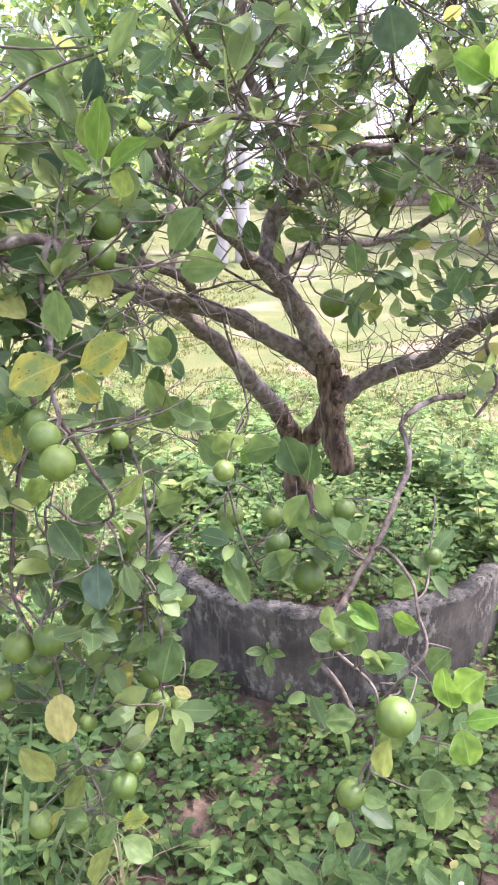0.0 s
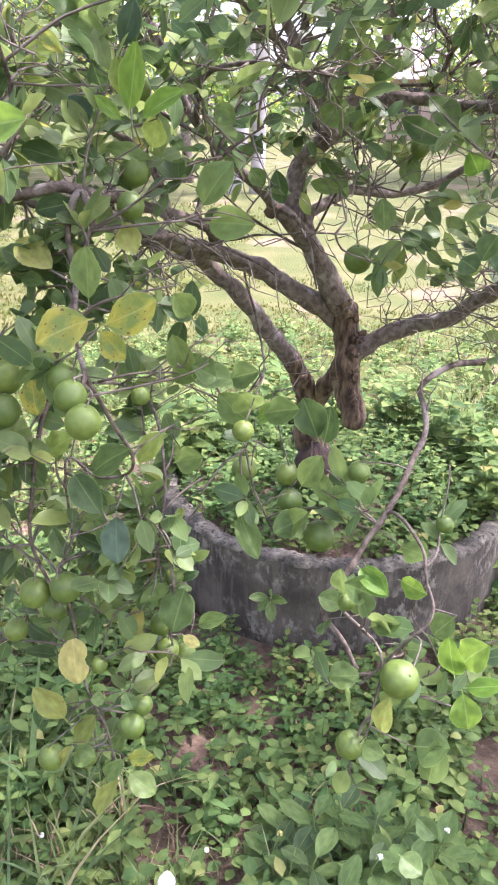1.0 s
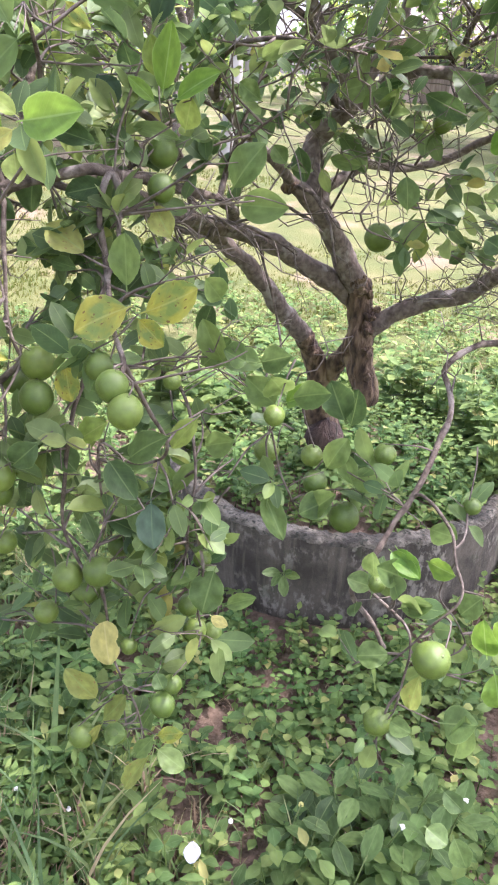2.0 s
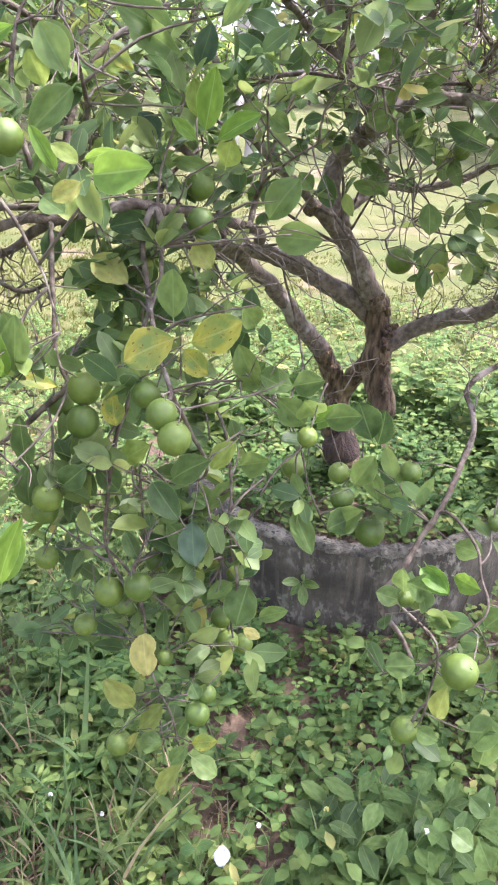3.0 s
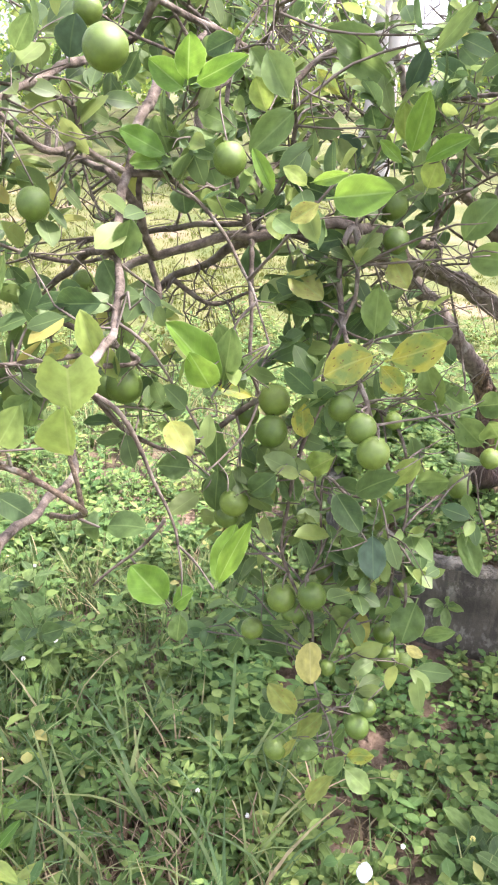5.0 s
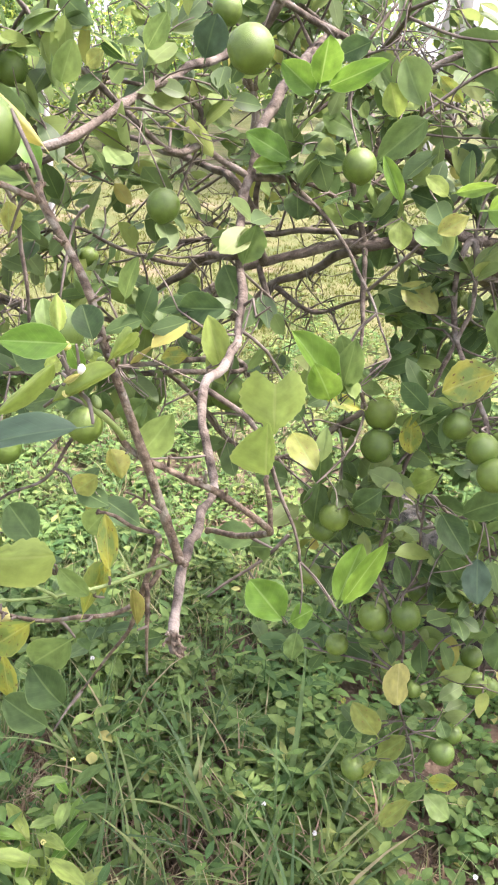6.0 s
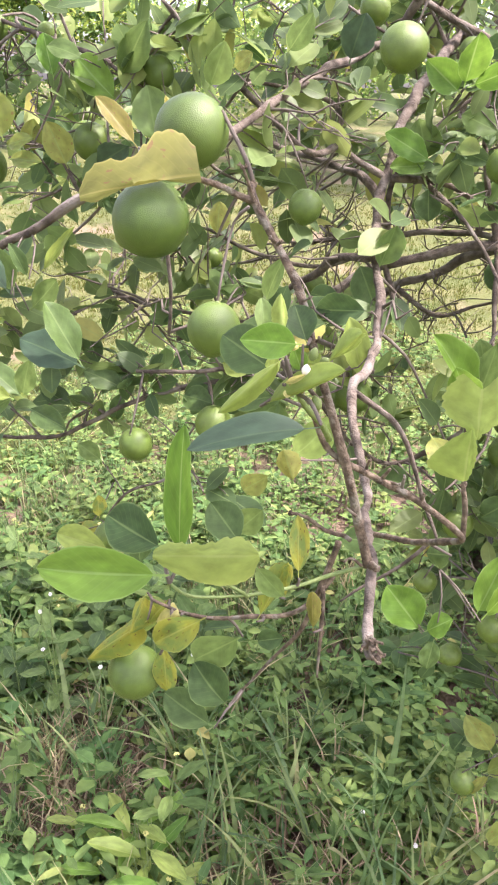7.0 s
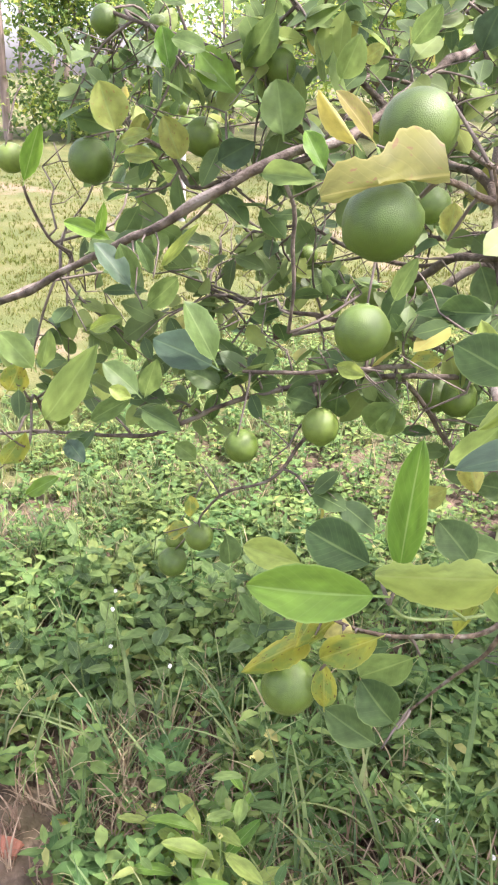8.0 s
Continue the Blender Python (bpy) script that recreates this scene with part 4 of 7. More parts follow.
def side_branches(count):
    """Side branches that fill the crown between the main limbs."""
    rnd = random.Random(11)
    for k in range(count):
        x, y, z, r = rnd.choice(SAMPLES)
        if y < 1.25 or r < 0.0055 or z < 1.25:
            continue
        d = Vector((rnd.gauss(0, 1), rnd.gauss(-0.1, 0.8), rnd.gauss(0.55, 0.6))).normalized() * rnd.uniform(0.22, 0.5)
        p = Vector((x, y, z))
        bow = Vector((rnd.gauss(0, 0.05), rnd.gauss(0, 0.05), rnd.gauss(0.02, 0.04)))
        r0 = min(r * 0.7, rnd.uniform(0.004, 0.008))
        limb("branch", r0, r0 * 0.4, [tuple(p), tuple(p + d * 0.35 + bow), tuple(p + d * 0.7 + bow), tuple(p + d + bow * 0.3)])


side_branches(150)
PTS = np.array(SAMPLES)


def nearest(p, pick=1, thin=0.03, inner=False):
    d = np.linalg.norm(PTS[:, :3] - np.array(p), axis=1) + (PTS[:, 3] > thin) * 0.1
    if inner:
        d = d + (PTS[:, 1] < 0.62) * 5
    i = int(np.argsort(d)[random.randrange(pick)])
    return Vector(PTS[i, :3]), float(d[i])


def twig(a, b, r0, r1, bow=0.12, sides=4):
    d = b - a
    side = Vector((random.uniform(-1, 1), random.uniform(-1, 1), random.uniform(-0.6, 1))) * d.length * bow
    line = smooth_line([a, a + d * 0.33 + side, a + d * 0.7 + side * 0.6, b], max(0.02, d.length / 8))
    twigs.add(tube(line, r0, r1, sides, 0.15), ID4)
    return line


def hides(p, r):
    """Whether a leaf at p would hide an outer leaf, fruit or limb from the camera's path."""
    if not KEPT_IN_VIEW:
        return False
    h = np.array(KEPT_IN_VIEW)
    for v in (VIEW_MID + Vector((0.3, 0.1, -0.05)), VIEW_MID + Vector((0.1, 0.05, 0.04)), VIEW_MID + Vector((-0.15, 0, 0.04)), VIEW_MID + Vector((-0.3, -0.07, 0.03))):
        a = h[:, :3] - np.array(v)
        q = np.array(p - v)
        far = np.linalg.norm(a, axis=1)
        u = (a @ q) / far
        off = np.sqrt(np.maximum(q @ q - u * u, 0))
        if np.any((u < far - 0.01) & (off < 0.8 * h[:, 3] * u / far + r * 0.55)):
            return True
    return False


# gaps fitted to the camera's view, so the lawn shows through
SIGHT_GAPS = [(-0.56, 1.40, 1.55, 0.085), (-0.60, 1.45, 1.49, 0.085), (-0.56, 1.42, 1.43, 0.06), (-0.68, 1.45, 1.55, 0.07), (-0.50, 1.42, 1.42, 0.05)]


def in_sight_gap(p):
    """Whether p lies in a gap cleared along the camera's sight lines, before or behind it."""
    for x, y, z, r in SIGHT_GAPS:
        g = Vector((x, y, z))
        for v in (VIEW_MID + Vector((0.11, 0.04, 0.05)), VIEW_MID + Vector((-0.07, 0, 0.04))):
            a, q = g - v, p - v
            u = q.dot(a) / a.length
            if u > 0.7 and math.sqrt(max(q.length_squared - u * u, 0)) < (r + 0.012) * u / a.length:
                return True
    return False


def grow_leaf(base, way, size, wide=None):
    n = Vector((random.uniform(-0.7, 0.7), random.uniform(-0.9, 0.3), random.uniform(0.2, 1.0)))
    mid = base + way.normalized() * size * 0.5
    if hides(mid, size * 0.3) or in_sight_gap(mid):
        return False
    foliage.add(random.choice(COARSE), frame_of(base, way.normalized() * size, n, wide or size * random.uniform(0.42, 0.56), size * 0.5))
    return True


def spray(c, r, n):
    """A leafy spray: a twig from the nearest limb to c, side twigs, and n leaves along them."""
    a, dist = nearest(c, pick=25, inner=True)
    if dist > 0.5:
        return
    line = twig(a, c, 0.0028 + 0.002 * dist, 0.0018)
    ends = [line[len(line) // 2:]]
    for k in range(max(2, n // 6)):
        s = line[random.randrange(len(line) // 2, len(line))]
        e = c + Vector((random.gauss(0, 1), random.gauss(0, 1), random.gauss(0, 0.8))).normalized() * r * random.uniform(0.5, 1.0)
        ends.append(twig(s, e, 0.0018, 0.0009, 0.15, 3))
    for k in range(int(n * 1.12)):
        for attempt in range(5):
            run = random.choice(ends)
            p = run[random.randrange(len(run) // 3, len(run))]
            way = (p - a).normalized() * 0.5 + Vector((random.gauss(0, 1), random.gauss(0, 1), random.gauss(-0.15, 0.8))).normalized()
            if grow_leaf(p, way, random.uniform(0.045, 0.088)):
                break


VIEW_MID = Vector((-0.05, 0.0, 1.8))  # middle of the camera's path; outer leaves are turned to face it


def leaf(base, tip, width, turn, look_of):
    b, t = Vector(base), Vector(tip)
    y = t - b
    n = Vector((0.45, -0.82, 0.33)) if b.y < 0.62 else (VIEW_MID - b).normalized() + Vector((random.uniform(-0.25, 0.25), 0, random.uniform(0.0, 0.45)))
    n.rotate(Matrix.Rotation(radians(turn + random.uniform(-12, 12)), 3, y.normalized()))
    if look_of >= 10:
        ob = new("leaf", ROLLED_MESHES[look_of - 10][random.randrange(len(ROLLED))])
    elif b.y < 0.62:
        ob = new("leaf", NEAR_MESHES[look_of][random.randrange(len(NEAR))])
    else:
        ob = new("leaf", FINE_MESHES[look_of][random.randrange(len(FINE))])
    ob.parent = tree
    ob.matrix_parent_inverse = Matrix.Translation(-Vector(tree.location))
    ob.matrix_basis = frame_of(b, y, n, width * 1.03, (width + y.length) / 2)
    KEPT_IN_VIEW.append((*(b + y * 0.5), 0.42 * (width + y.length) / 2))
    a, dist = nearest(b, thin=0.012)
    if 0.004 < dist < (0.07 if b.y < 0.62 else 0.12):
        twig(a, b, 0.0016, 0.0010, 0.08)


ROLLED_MESHES = [[mesh_of("leaf", s[0], s[1], mat, s[2]) for s in ROLLED] for mat in LOOKS]
NEAR_MESHES = [[mesh_of("leaf", s[0], s[1], mat, s[2]) for s in NEAR] for mat in LOOKS]
FINE_MESHES = [[mesh_of("leaf", s[0], s[1], mat, s[2]) for s in FINE] for mat in LOOKS]


def shaped_leaf(shape, base, tip, look_of):
    b, t = Vector(base), Vector(tip)
    ob = under(tree, "leaf", mesh_of("leaf", shape[0], shape[1], LOOKS[look_of], shape[2]))
    ob.matrix_basis = frame_of(b, t - b, Vector((0.46, -0.8, 0.42)), (t - b).length)


shaped_leaf(shaped_blade((0.24, 0.40, 0.45, 0.44, 0.34, 0.25, 0.22, 0.25, 0.25, 0.20, 0.05), (0.05, 0.05, 0.03, 0.0, -0.02, -0.02, 0.0, 0.02, 0.05, 0.07, 0.04), -0.15, 0.008), (-0.484, 0.400, 1.789), (-0.547, 0.355, 1.775), 8)
shaped_leaf(shaped_blade((0.03, 0.14, 0.16, 0.15, 0.12, 0.10, 0.11, 0.11, 0.12, 0.10, 0.03), (0.05, 0.20, 0.26, 0.29, 0.30, 0.29, 0.27, 0.24, 0.19, 0.12, 0.03), -0.4, 0.010), (-0.401, 0.345, 1.561), (-0.474, 0.325, 1.546), 7)


for q in ([(-0.391, 0.362, 1.680), (-0.379, 0.358, 1.682)], [(-0.394, 0.362, 1.682), (-0.387, 0.358, 1.676)], [(-0.387, 0.362, 1.678), (-0.374, 0.358, 1.686)], [(-0.383, 0.362, 1.680), (-0.383, 0.358, 1.6745)]):
    leaf(q[0], q[1], 0.004, 20, 8)


def bud(p, way, r, mat):
    """A closed flower bud or a tiny set fruit on the young shoot."""
    bm = bmesh.new()
    bmesh.ops.create_icosphere(bm, subdivisions=2, radius=1)
    for v in bm.verts:
        v.co.xy *= 1 - 0.3 * max(0.0, v.co.z)
    me = bm_mesh("bud", bm, mat)
    ob = part("bud", me, tree)
    ob.matrix_parent_inverse = Matrix.Translation(-Vector(tree.location))
    q = Vector(way).to_track_quat("Z", "Y")
    ob.matrix_basis = Matrix.LocRotScale(p, q, (r, r, r * 1.5))


for p, way, r, mat in (((-0.382, 0.360, 1.689), (0.2, -0.3, 0.9), 0.0028, PETAL), ((-0.380, 0.365, 1.698), (0.3, 0, 1), 0.003, GREEN_TWIG), ((-0.376, 0.365, 1.668), (-0.4, 0, 0.8), 0.0032, GREEN_TWIG), ((-0.375, 0.370, 1.693), (0.6, -0.2, 0.5), 0.0026, GREEN_TWIG), ((-0.390, 0.355, 1.704), (-0.6, -0.3, 0.2), 0.003, POLLEN)):
    bud(p, way, r, mat)
shaped_leaf(shaped_blade((0.03, 0.10, 0.24, 0.38, 0.50, 0.58, 0.63, 0.64, 0.62, 0.56, 0.46), (0.03, 0.10, 0.24, 0.40, 0.54, 0.63, 0.67, 0.67, 0.64, 0.57, 0.46), -0.12, 0.020, 0.32), (-0.300, 0.470, 1.623), (-0.302, 0.472, 1.659), 7)
shaped_leaf(shaped_blade((0.03, 0.08, 0.11, 0.13, 0.14, 0.14, 0.14, 0.12, 0.10, 0.08, 0.03), (0.05, 0.42, 0.60, 0.62, 0.58, 0.53, 0.46, 0.38, 0.30, 0.18, 0.04), -0.12, 0.010), (-0.304, 0.470, 1.589), (-0.303, 0.465, 1.631), 7)
# leaves that can be told apart
# bright and curled leaves on the near branch
for base, tip, width, turn, look_of in [
    ((-0.384, 0.395, 1.685), (-0.360, 0.385, 1.708), 0.009, 0, 17),
    ((-0.462, 0.329, 1.531), (-0.551, 0.290, 1.526), 0.039, 8, 2),
    ((-0.481, 0.350, 1.535), (-0.544, 0.360, 1.539), 0.036, 0, 0),
    ((-0.417, 0.350, 1.561), (-0.446, 0.358, 1.582), 0.026, 0, 0),
    ((-0.396, 0.400, 1.513), (-0.404, 0.410, 1.559), 0.015, 20, 6),
    ((-0.361, 0.340, 1.666), (-0.426, 0.298, 1.653), 0.024, 40, 5),
    ((-0.385, 0.360, 1.704), (-0.399, 0.312, 1.717), 0.020, 0, 2),
    ((-0.412, 0.380, 1.675), (-0.466, 0.400, 1.688), 0.032, 0, 0),
    ((-0.418, 0.375, 1.698), (-0.428, 0.385, 1.721), 0.012, 0, 1),
]:
    leaf(base, tip, width, turn, look_of)
# bright and curled leaves on the near branch
for base, tip, width, turn, look_of in [
    ((-0.397, 0.360, 1.677), (-0.380, 0.355, 1.688), 0.004, 0, 4),
    ((-0.393, 0.360, 1.675), (-0.391, 0.355, 1.671), 0.005, 0, 4),
    ((-0.385, 0.380, 1.685), (-0.388, 0.380, 1.694), 0.009, 0, 7),
    ((-0.406, 0.375, 1.686), (-0.409, 0.360, 1.686), 0.012, 0, 7),
    ((-0.389, 0.370, 1.683), (-0.394, 0.365, 1.700), 0.011, 0, 2),
    ((-0.414, 0.385, 1.658), (-0.447, 0.380, 1.646), 0.015, 0, 0),
    ((-0.401, 0.365, 1.705), (-0.409, 0.375, 1.728), 0.010, 20, 17),
    ((-0.401, 0.400, 1.691), (-0.417, 0.410, 1.713), 0.021, 0, 0),
    ((-0.379, 0.380, 1.687), (-0.353, 0.370, 1.714), 0.010, 20, 17),
]:
    leaf(base, tip, width, turn, look_of)
# bright and curled leaves on the near branch
for base, tip, width, turn, look_of in [
    ((-0.396, 0.360, 1.695), (-0.425, 0.330, 1.662), 0.012, 20, 17),
    ((-0.412, 0.360, 1.659), (-0.353, 0.350, 1.696), 0.013, 30, 17),
    ((-0.533, 0.400, 1.802), (-0.559, 0.390, 1.833), 0.015, 20, 8),
    ((-0.490, 0.430, 1.745), (-0.488, 0.430, 1.769), 0.015, 0, 13),
    ((-0.561, 0.430, 1.388), (-0.634, 0.420, 1.315), 0.028, 20, 16),
    ((-0.543, 0.440, 1.412), (-0.579, 0.430, 1.359), 0.032, 0, 16),
    ((-0.554, 0.450, 1.283), (-0.558, 0.450, 1.341), 0.024, 0, 6),
    ((-0.560, 0.430, 1.419), (-0.577, 0.425, 1.370), 0.021, 40, 16),
    ((-0.477, 0.440, 1.315), (-0.518, 0.440, 1.347), 0.041, 0, 0),
]:
    leaf(base, tip, width, turn, look_of)
# bright and curled leaves on the near branch
for base, tip, width, turn, look_of in [
    ((-0.486, 0.430, 1.294), (-0.545, 0.430, 1.307), 0.035, 0, 0),
    ((-0.470, 0.450, 1.394), (-0.523, 0.450, 1.344), 0.037, 0, 1),
    ((-0.440, 0.420, 1.443), (-0.415, 0.420, 1.507), 0.017, 20, 16),
    ((-0.416, 0.420, 1.475), (-0.414, 0.420, 1.508), 0.010, 0, 16),
    ((-0.398, 0.440, 1.436), (-0.402, 0.440, 1.474), 0.012, 0, 18),
    ((-0.496, 0.430, 1.417), (-0.556, 0.430, 1.363), 0.032, 15, 6),
    ((-0.523, 0.430, 1.409), (-0.555, 0.430, 1.386), 0.020, 15, 14),
    ((-0.315, 0.520, 1.496), (-0.337, 0.520, 1.491), 0.026, 20, 10),
    ((-0.412, 0.360, 1.542), (-0.394, 0.370, 1.515), 0.016, 0, 1),
]:
    leaf(base, tip, width, turn, look_of)
# bright and curled leaves on the near branch
for base, tip, width, turn, look_of in [
    ((-0.486, 0.520, 1.523), (-0.515, 0.520, 1.497), 0.023, 0, 3),
    ((-0.476, 0.520, 1.554), (-0.463, 0.520, 1.524), 0.022, 0, 13),
    ((-0.532, 0.600, 1.436), (-0.566, 0.600, 1.397), 0.031, 0, 1),
]:
    leaf(base, tip, width, turn, look_of)
# leaves of the middle curtain
for base, tip, width, turn, look_of in [
    ((-0.143, 1.550, 1.589), (-0.084, 1.550, 1.677), 0.065, 0, 1),
    ((-0.132, 1.550, 1.569), (-0.029, 1.500, 1.578), 0.060, 0, 1),
    ((-0.216, 1.240, 1.456), (-0.302, 1.200, 1.426), 0.067, 0, 6),
    ((-0.209, 1.240, 1.443), (-0.107, 1.220, 1.488), 0.061, 0, 6),
]:
    leaf(base, tip, width, turn, look_of)
# leaves of the middle curtain
for base, tip, width, turn, look_of in [
    ((-0.222, 1.260, 1.432), (-0.171, 1.250, 1.394), 0.042, 0, 6),
    ((-0.230, 1.250, 1.473), (-0.230, 1.250, 1.563), 0.049, 0, 1),
    ((-0.253, 1.450, 1.579), (-0.210, 1.400, 1.533), 0.046, 0, 3),
    ((-0.201, 1.250, 1.114), (-0.181, 1.200, 1.041), 0.051, 0, 5),
    ((-0.358, 1.280, 1.342), (-0.349, 1.270, 1.266), 0.041, 0, 6),
    ((-0.434, 1.250, 1.341), (-0.495, 1.200, 1.367), 0.029, 0, 6),
    ((-0.030, 1.580, 1.178), (0.069, 1.500, 1.247), 0.052, 0, 2),
]:
    leaf(base, tip, width, turn, look_of)
# leaves of the middle curtain
for base, tip, width, turn, look_of in [
    ((-0.037, 1.580, 1.169), (-0.101, 1.550, 1.237), 0.062, 0, 1),
    ((0.103, 1.600, 1.138), (0.063, 1.600, 1.231), 0.067, 0, 0),
    ((0.110, 1.600, 1.128), (0.126, 1.600, 1.216), 0.055, 0, 0),
    ((0.024, 1.600, 0.905), (0.098, 1.550, 1.002), 0.057, 0, 1),
    ((0.225, 1.350, 1.023), (0.273, 1.300, 0.992), 0.042, 0, 2),
    ((-0.115, 1.380, 0.899), (-0.133, 1.340, 0.806), 0.071, 0, 1),
    ((-0.105, 1.400, 0.786), (-0.034, 1.380, 0.836), 0.033, 0, 1),
    ((-0.132, 1.400, 0.759), (-0.090, 1.380, 0.749), 0.025, 0, 4),
]:
    leaf(base, tip, width, turn, look_of)
# leaves of the middle curtain
for base, tip, width, turn, look_of in [
    ((-0.436, 1.050, 1.418), (-0.445, 1.000, 1.493), 0.049, 0, 2),
    ((-0.326, 0.800, 1.242), (-0.275, 0.780, 1.367), 0.028, 0, 2),
    ((-0.496, 1.200, 1.104), (-0.492, 1.200, 1.202), 0.047, 0, 0),
]:
    leaf(base, tip, width, turn, look_of)
# leaves of the middle curtain
for base, tip, width, turn, look_of in [
    ((-0.248, 1.250, 1.176), (-0.167, 1.220, 1.253), 0.051, 0, 0),
    ((-0.280, 1.250, 1.183), (-0.218, 1.220, 1.121), 0.051, 0, 0),
    ((-0.184, 1.500, 1.264), (-0.123, 1.500, 1.332), 0.052, 0, 1),
    ((-0.163, 1.450, 1.123), (-0.086, 1.400, 1.171), 0.051, 0, 1),
    ((-0.220, 1.350, 0.970), (-0.264, 1.300, 1.060), 0.053, 0, 0),
    ((-0.355, 1.300, 1.110), (-0.396, 1.280, 1.176), 0.049, 0, 0),
    ((-0.203, 1.550, 1.306), (-0.169, 1.550, 1.377), 0.046, 0, 0),
    ((-0.064, 1.600, 1.253), (-0.156, 1.500, 1.292), 0.055, 0, 1),
]:
    leaf(base, tip, width, turn, look_of)
# leaves of the middle curtain
for base, tip, width, turn, look_of in [
    ((-0.063, 1.580, 0.972), (-0.007, 1.550, 0.871), 0.051, 0, 1),
    ((0.065, 1.600, 1.024), (0.106, 1.600, 1.107), 0.054, 0, 1),
]:
    leaf(base, tip, width, turn, look_of)
# leaves hanging beside the path
for base, tip, width, turn, look_of in [
    ((-0.438, 1.100, 1.402), (-0.479, 1.000, 1.537), 0.059, 15, 2),
    ((-0.339, 0.830, 1.223), (-0.318, 0.860, 1.313), 0.041, 0, 2),
    ((-0.398, 0.810, 1.186), (-0.448, 0.800, 1.250), 0.056, 0, 2),
    ((-0.396, 0.810, 1.190), (-0.363, 0.810, 1.223), 0.034, 0, 2),
    ((-0.381, 0.810, 1.186), (-0.383, 0.800, 1.139), 0.027, 0, 1),
    ((-0.431, 1.120, 1.448), (-0.448, 1.100, 1.511), 0.042, 0, 1),
    ((-0.464, 0.950, 1.414), (-0.409, 0.900, 1.384), 0.041, 0, 3),
    ((-0.566, 1.250, 1.854), (-0.539, 1.200, 1.927), 0.049, 0, 2),
    ((-0.564, 1.250, 1.854), (-0.450, 1.200, 1.891), 0.037, 0, 2),
]:
    leaf(base, tip, width, turn, look_of)
# leaves hanging beside the path
for base, tip, width, turn, look_of in [
    ((-0.568, 1.250, 1.845), (-0.619, 1.220, 1.891), 0.046, 0, 2),
    ((-0.438, 1.600, 1.947), (-0.285, 1.500, 1.869), 0.054, 0, 1),
    ((-0.598, 1.250, 1.744), (-0.665, 1.200, 1.788), 0.042, 0, 2),
    ((-0.624, 1.300, 1.740), (-0.641, 1.280, 1.808), 0.057, 0, 1),
    ((-0.603, 1.250, 1.740), (-0.661, 1.220, 1.735), 0.034, 0, 2),
    ((-0.653, 1.100, 1.604), (-0.618, 1.100, 1.538), 0.051, 0, 0),
    ((-0.586, 1.000, 1.556), (-0.666, 0.980, 1.549), 0.047, 0, 0),
]:
    leaf(base, tip, width, turn, look_of)
# leaves hanging beside the path
for base, tip, width, turn, look_of in [
    ((-0.619, 1.100, 1.593), (-0.597, 1.100, 1.664), 0.045, 0, 1),
    ((-0.499, 0.950, 1.214), (-0.581, 0.950, 1.208), 0.046, 0, 1),
    ((-0.640, 0.900, 1.015), (-0.695, 0.900, 0.982), 0.035, 0, 0),
]:
    leaf(base, tip, width, turn, look_of)
# low leaves on the bent branch
for base, tip, width, turn, look_of in [
    ((0.402, 1.220, 0.930), (0.431, 1.200, 0.999), 0.057, 0, 2),
    ((0.398, 1.220, 0.902), (0.380, 1.200, 0.991), 0.045, 0, 2),
    ((0.412, 1.220, 0.890), (0.472, 1.200, 0.921), 0.033, 0, 2),
    ((0.412, 1.220, 0.886), (0.435, 1.200, 0.823), 0.052, 0, 2),
    ((0.351, 1.300, 0.672), (0.417, 1.280, 0.702), 0.069, 0, 1),
    ((0.391, 1.300, 0.577), (0.393, 1.280, 0.709), 0.051, 0, 1),
    ((0.215, 1.350, 1.014), (0.273, 1.300, 0.993), 0.031, 0, 2),
    ((0.254, 1.350, 0.956), (0.200, 1.300, 1.003), 0.054, 0, 1),
    ((0.246, 1.350, 0.885), (0.305, 1.300, 0.943), 0.035, 0, 1),
]:
    leaf(base, tip, width, turn, look_of)
# low leaves on the bent branch
for base, tip, width, turn, look_of in [
    ((0.200, 1.400, 0.889), (0.145, 1.400, 0.901), 0.043, 0, 1),
    ((0.249, 1.350, 0.777), (0.181, 1.350, 0.754), 0.053, 0, 1),
    ((0.302, 1.300, 0.787), (0.290, 1.300, 0.687), 0.041, 0, 3),
    ((0.255, 1.320, 0.637), (0.302, 1.300, 0.632), 0.037, 0, 1),
    ((0.404, 1.400, 0.907), (0.367, 1.400, 0.855), 0.052, 0, 1),
    ((0.095, 1.600, 0.969), (0.026, 1.550, 0.942), 0.061, 0, 1),
    ((0.131, 1.600, 0.991), (0.101, 1.600, 1.079), 0.042, 0, 1),
    ((0.287, 1.500, 0.980), (0.340, 1.450, 0.994), 0.050, 0, 1),
    ((0.290, 1.450, 0.935), (0.342, 1.400, 0.947), 0.041, 0, 2),
]:
    leaf(base, tip, width, turn, look_of)
# large leaves high on the near side
for base, tip, width, turn, look_of in [
    ((-0.311, 1.600, 1.893), (-0.406, 1.500, 1.946), 0.064, 0, 1),
    ((0.171, 2.000, 1.505), (0.167, 2.000, 1.587), 0.053, 0, 1),
    ((0.228, 2.200, 1.814), (0.316, 2.150, 1.743), 0.065, 0, 1),
    ((0.261, 1.600, 1.909), (0.247, 1.550, 1.977), 0.074, 0, 5),
    ((0.410, 1.500, 1.856), (0.345, 1.450, 1.889), 0.052, 0, 2),
    ((0.412, 1.500, 1.856), (0.412, 1.450, 1.903), 0.050, 0, 2),
    ((0.059, 2.100, 1.870), (0.012, 2.100, 1.896), 0.059, 0, 1),
    ((-0.023, 2.100, 1.753), (0.060, 2.100, 1.776), 0.068, 0, 1),
]:
    leaf(base, tip, width, turn, look_of)
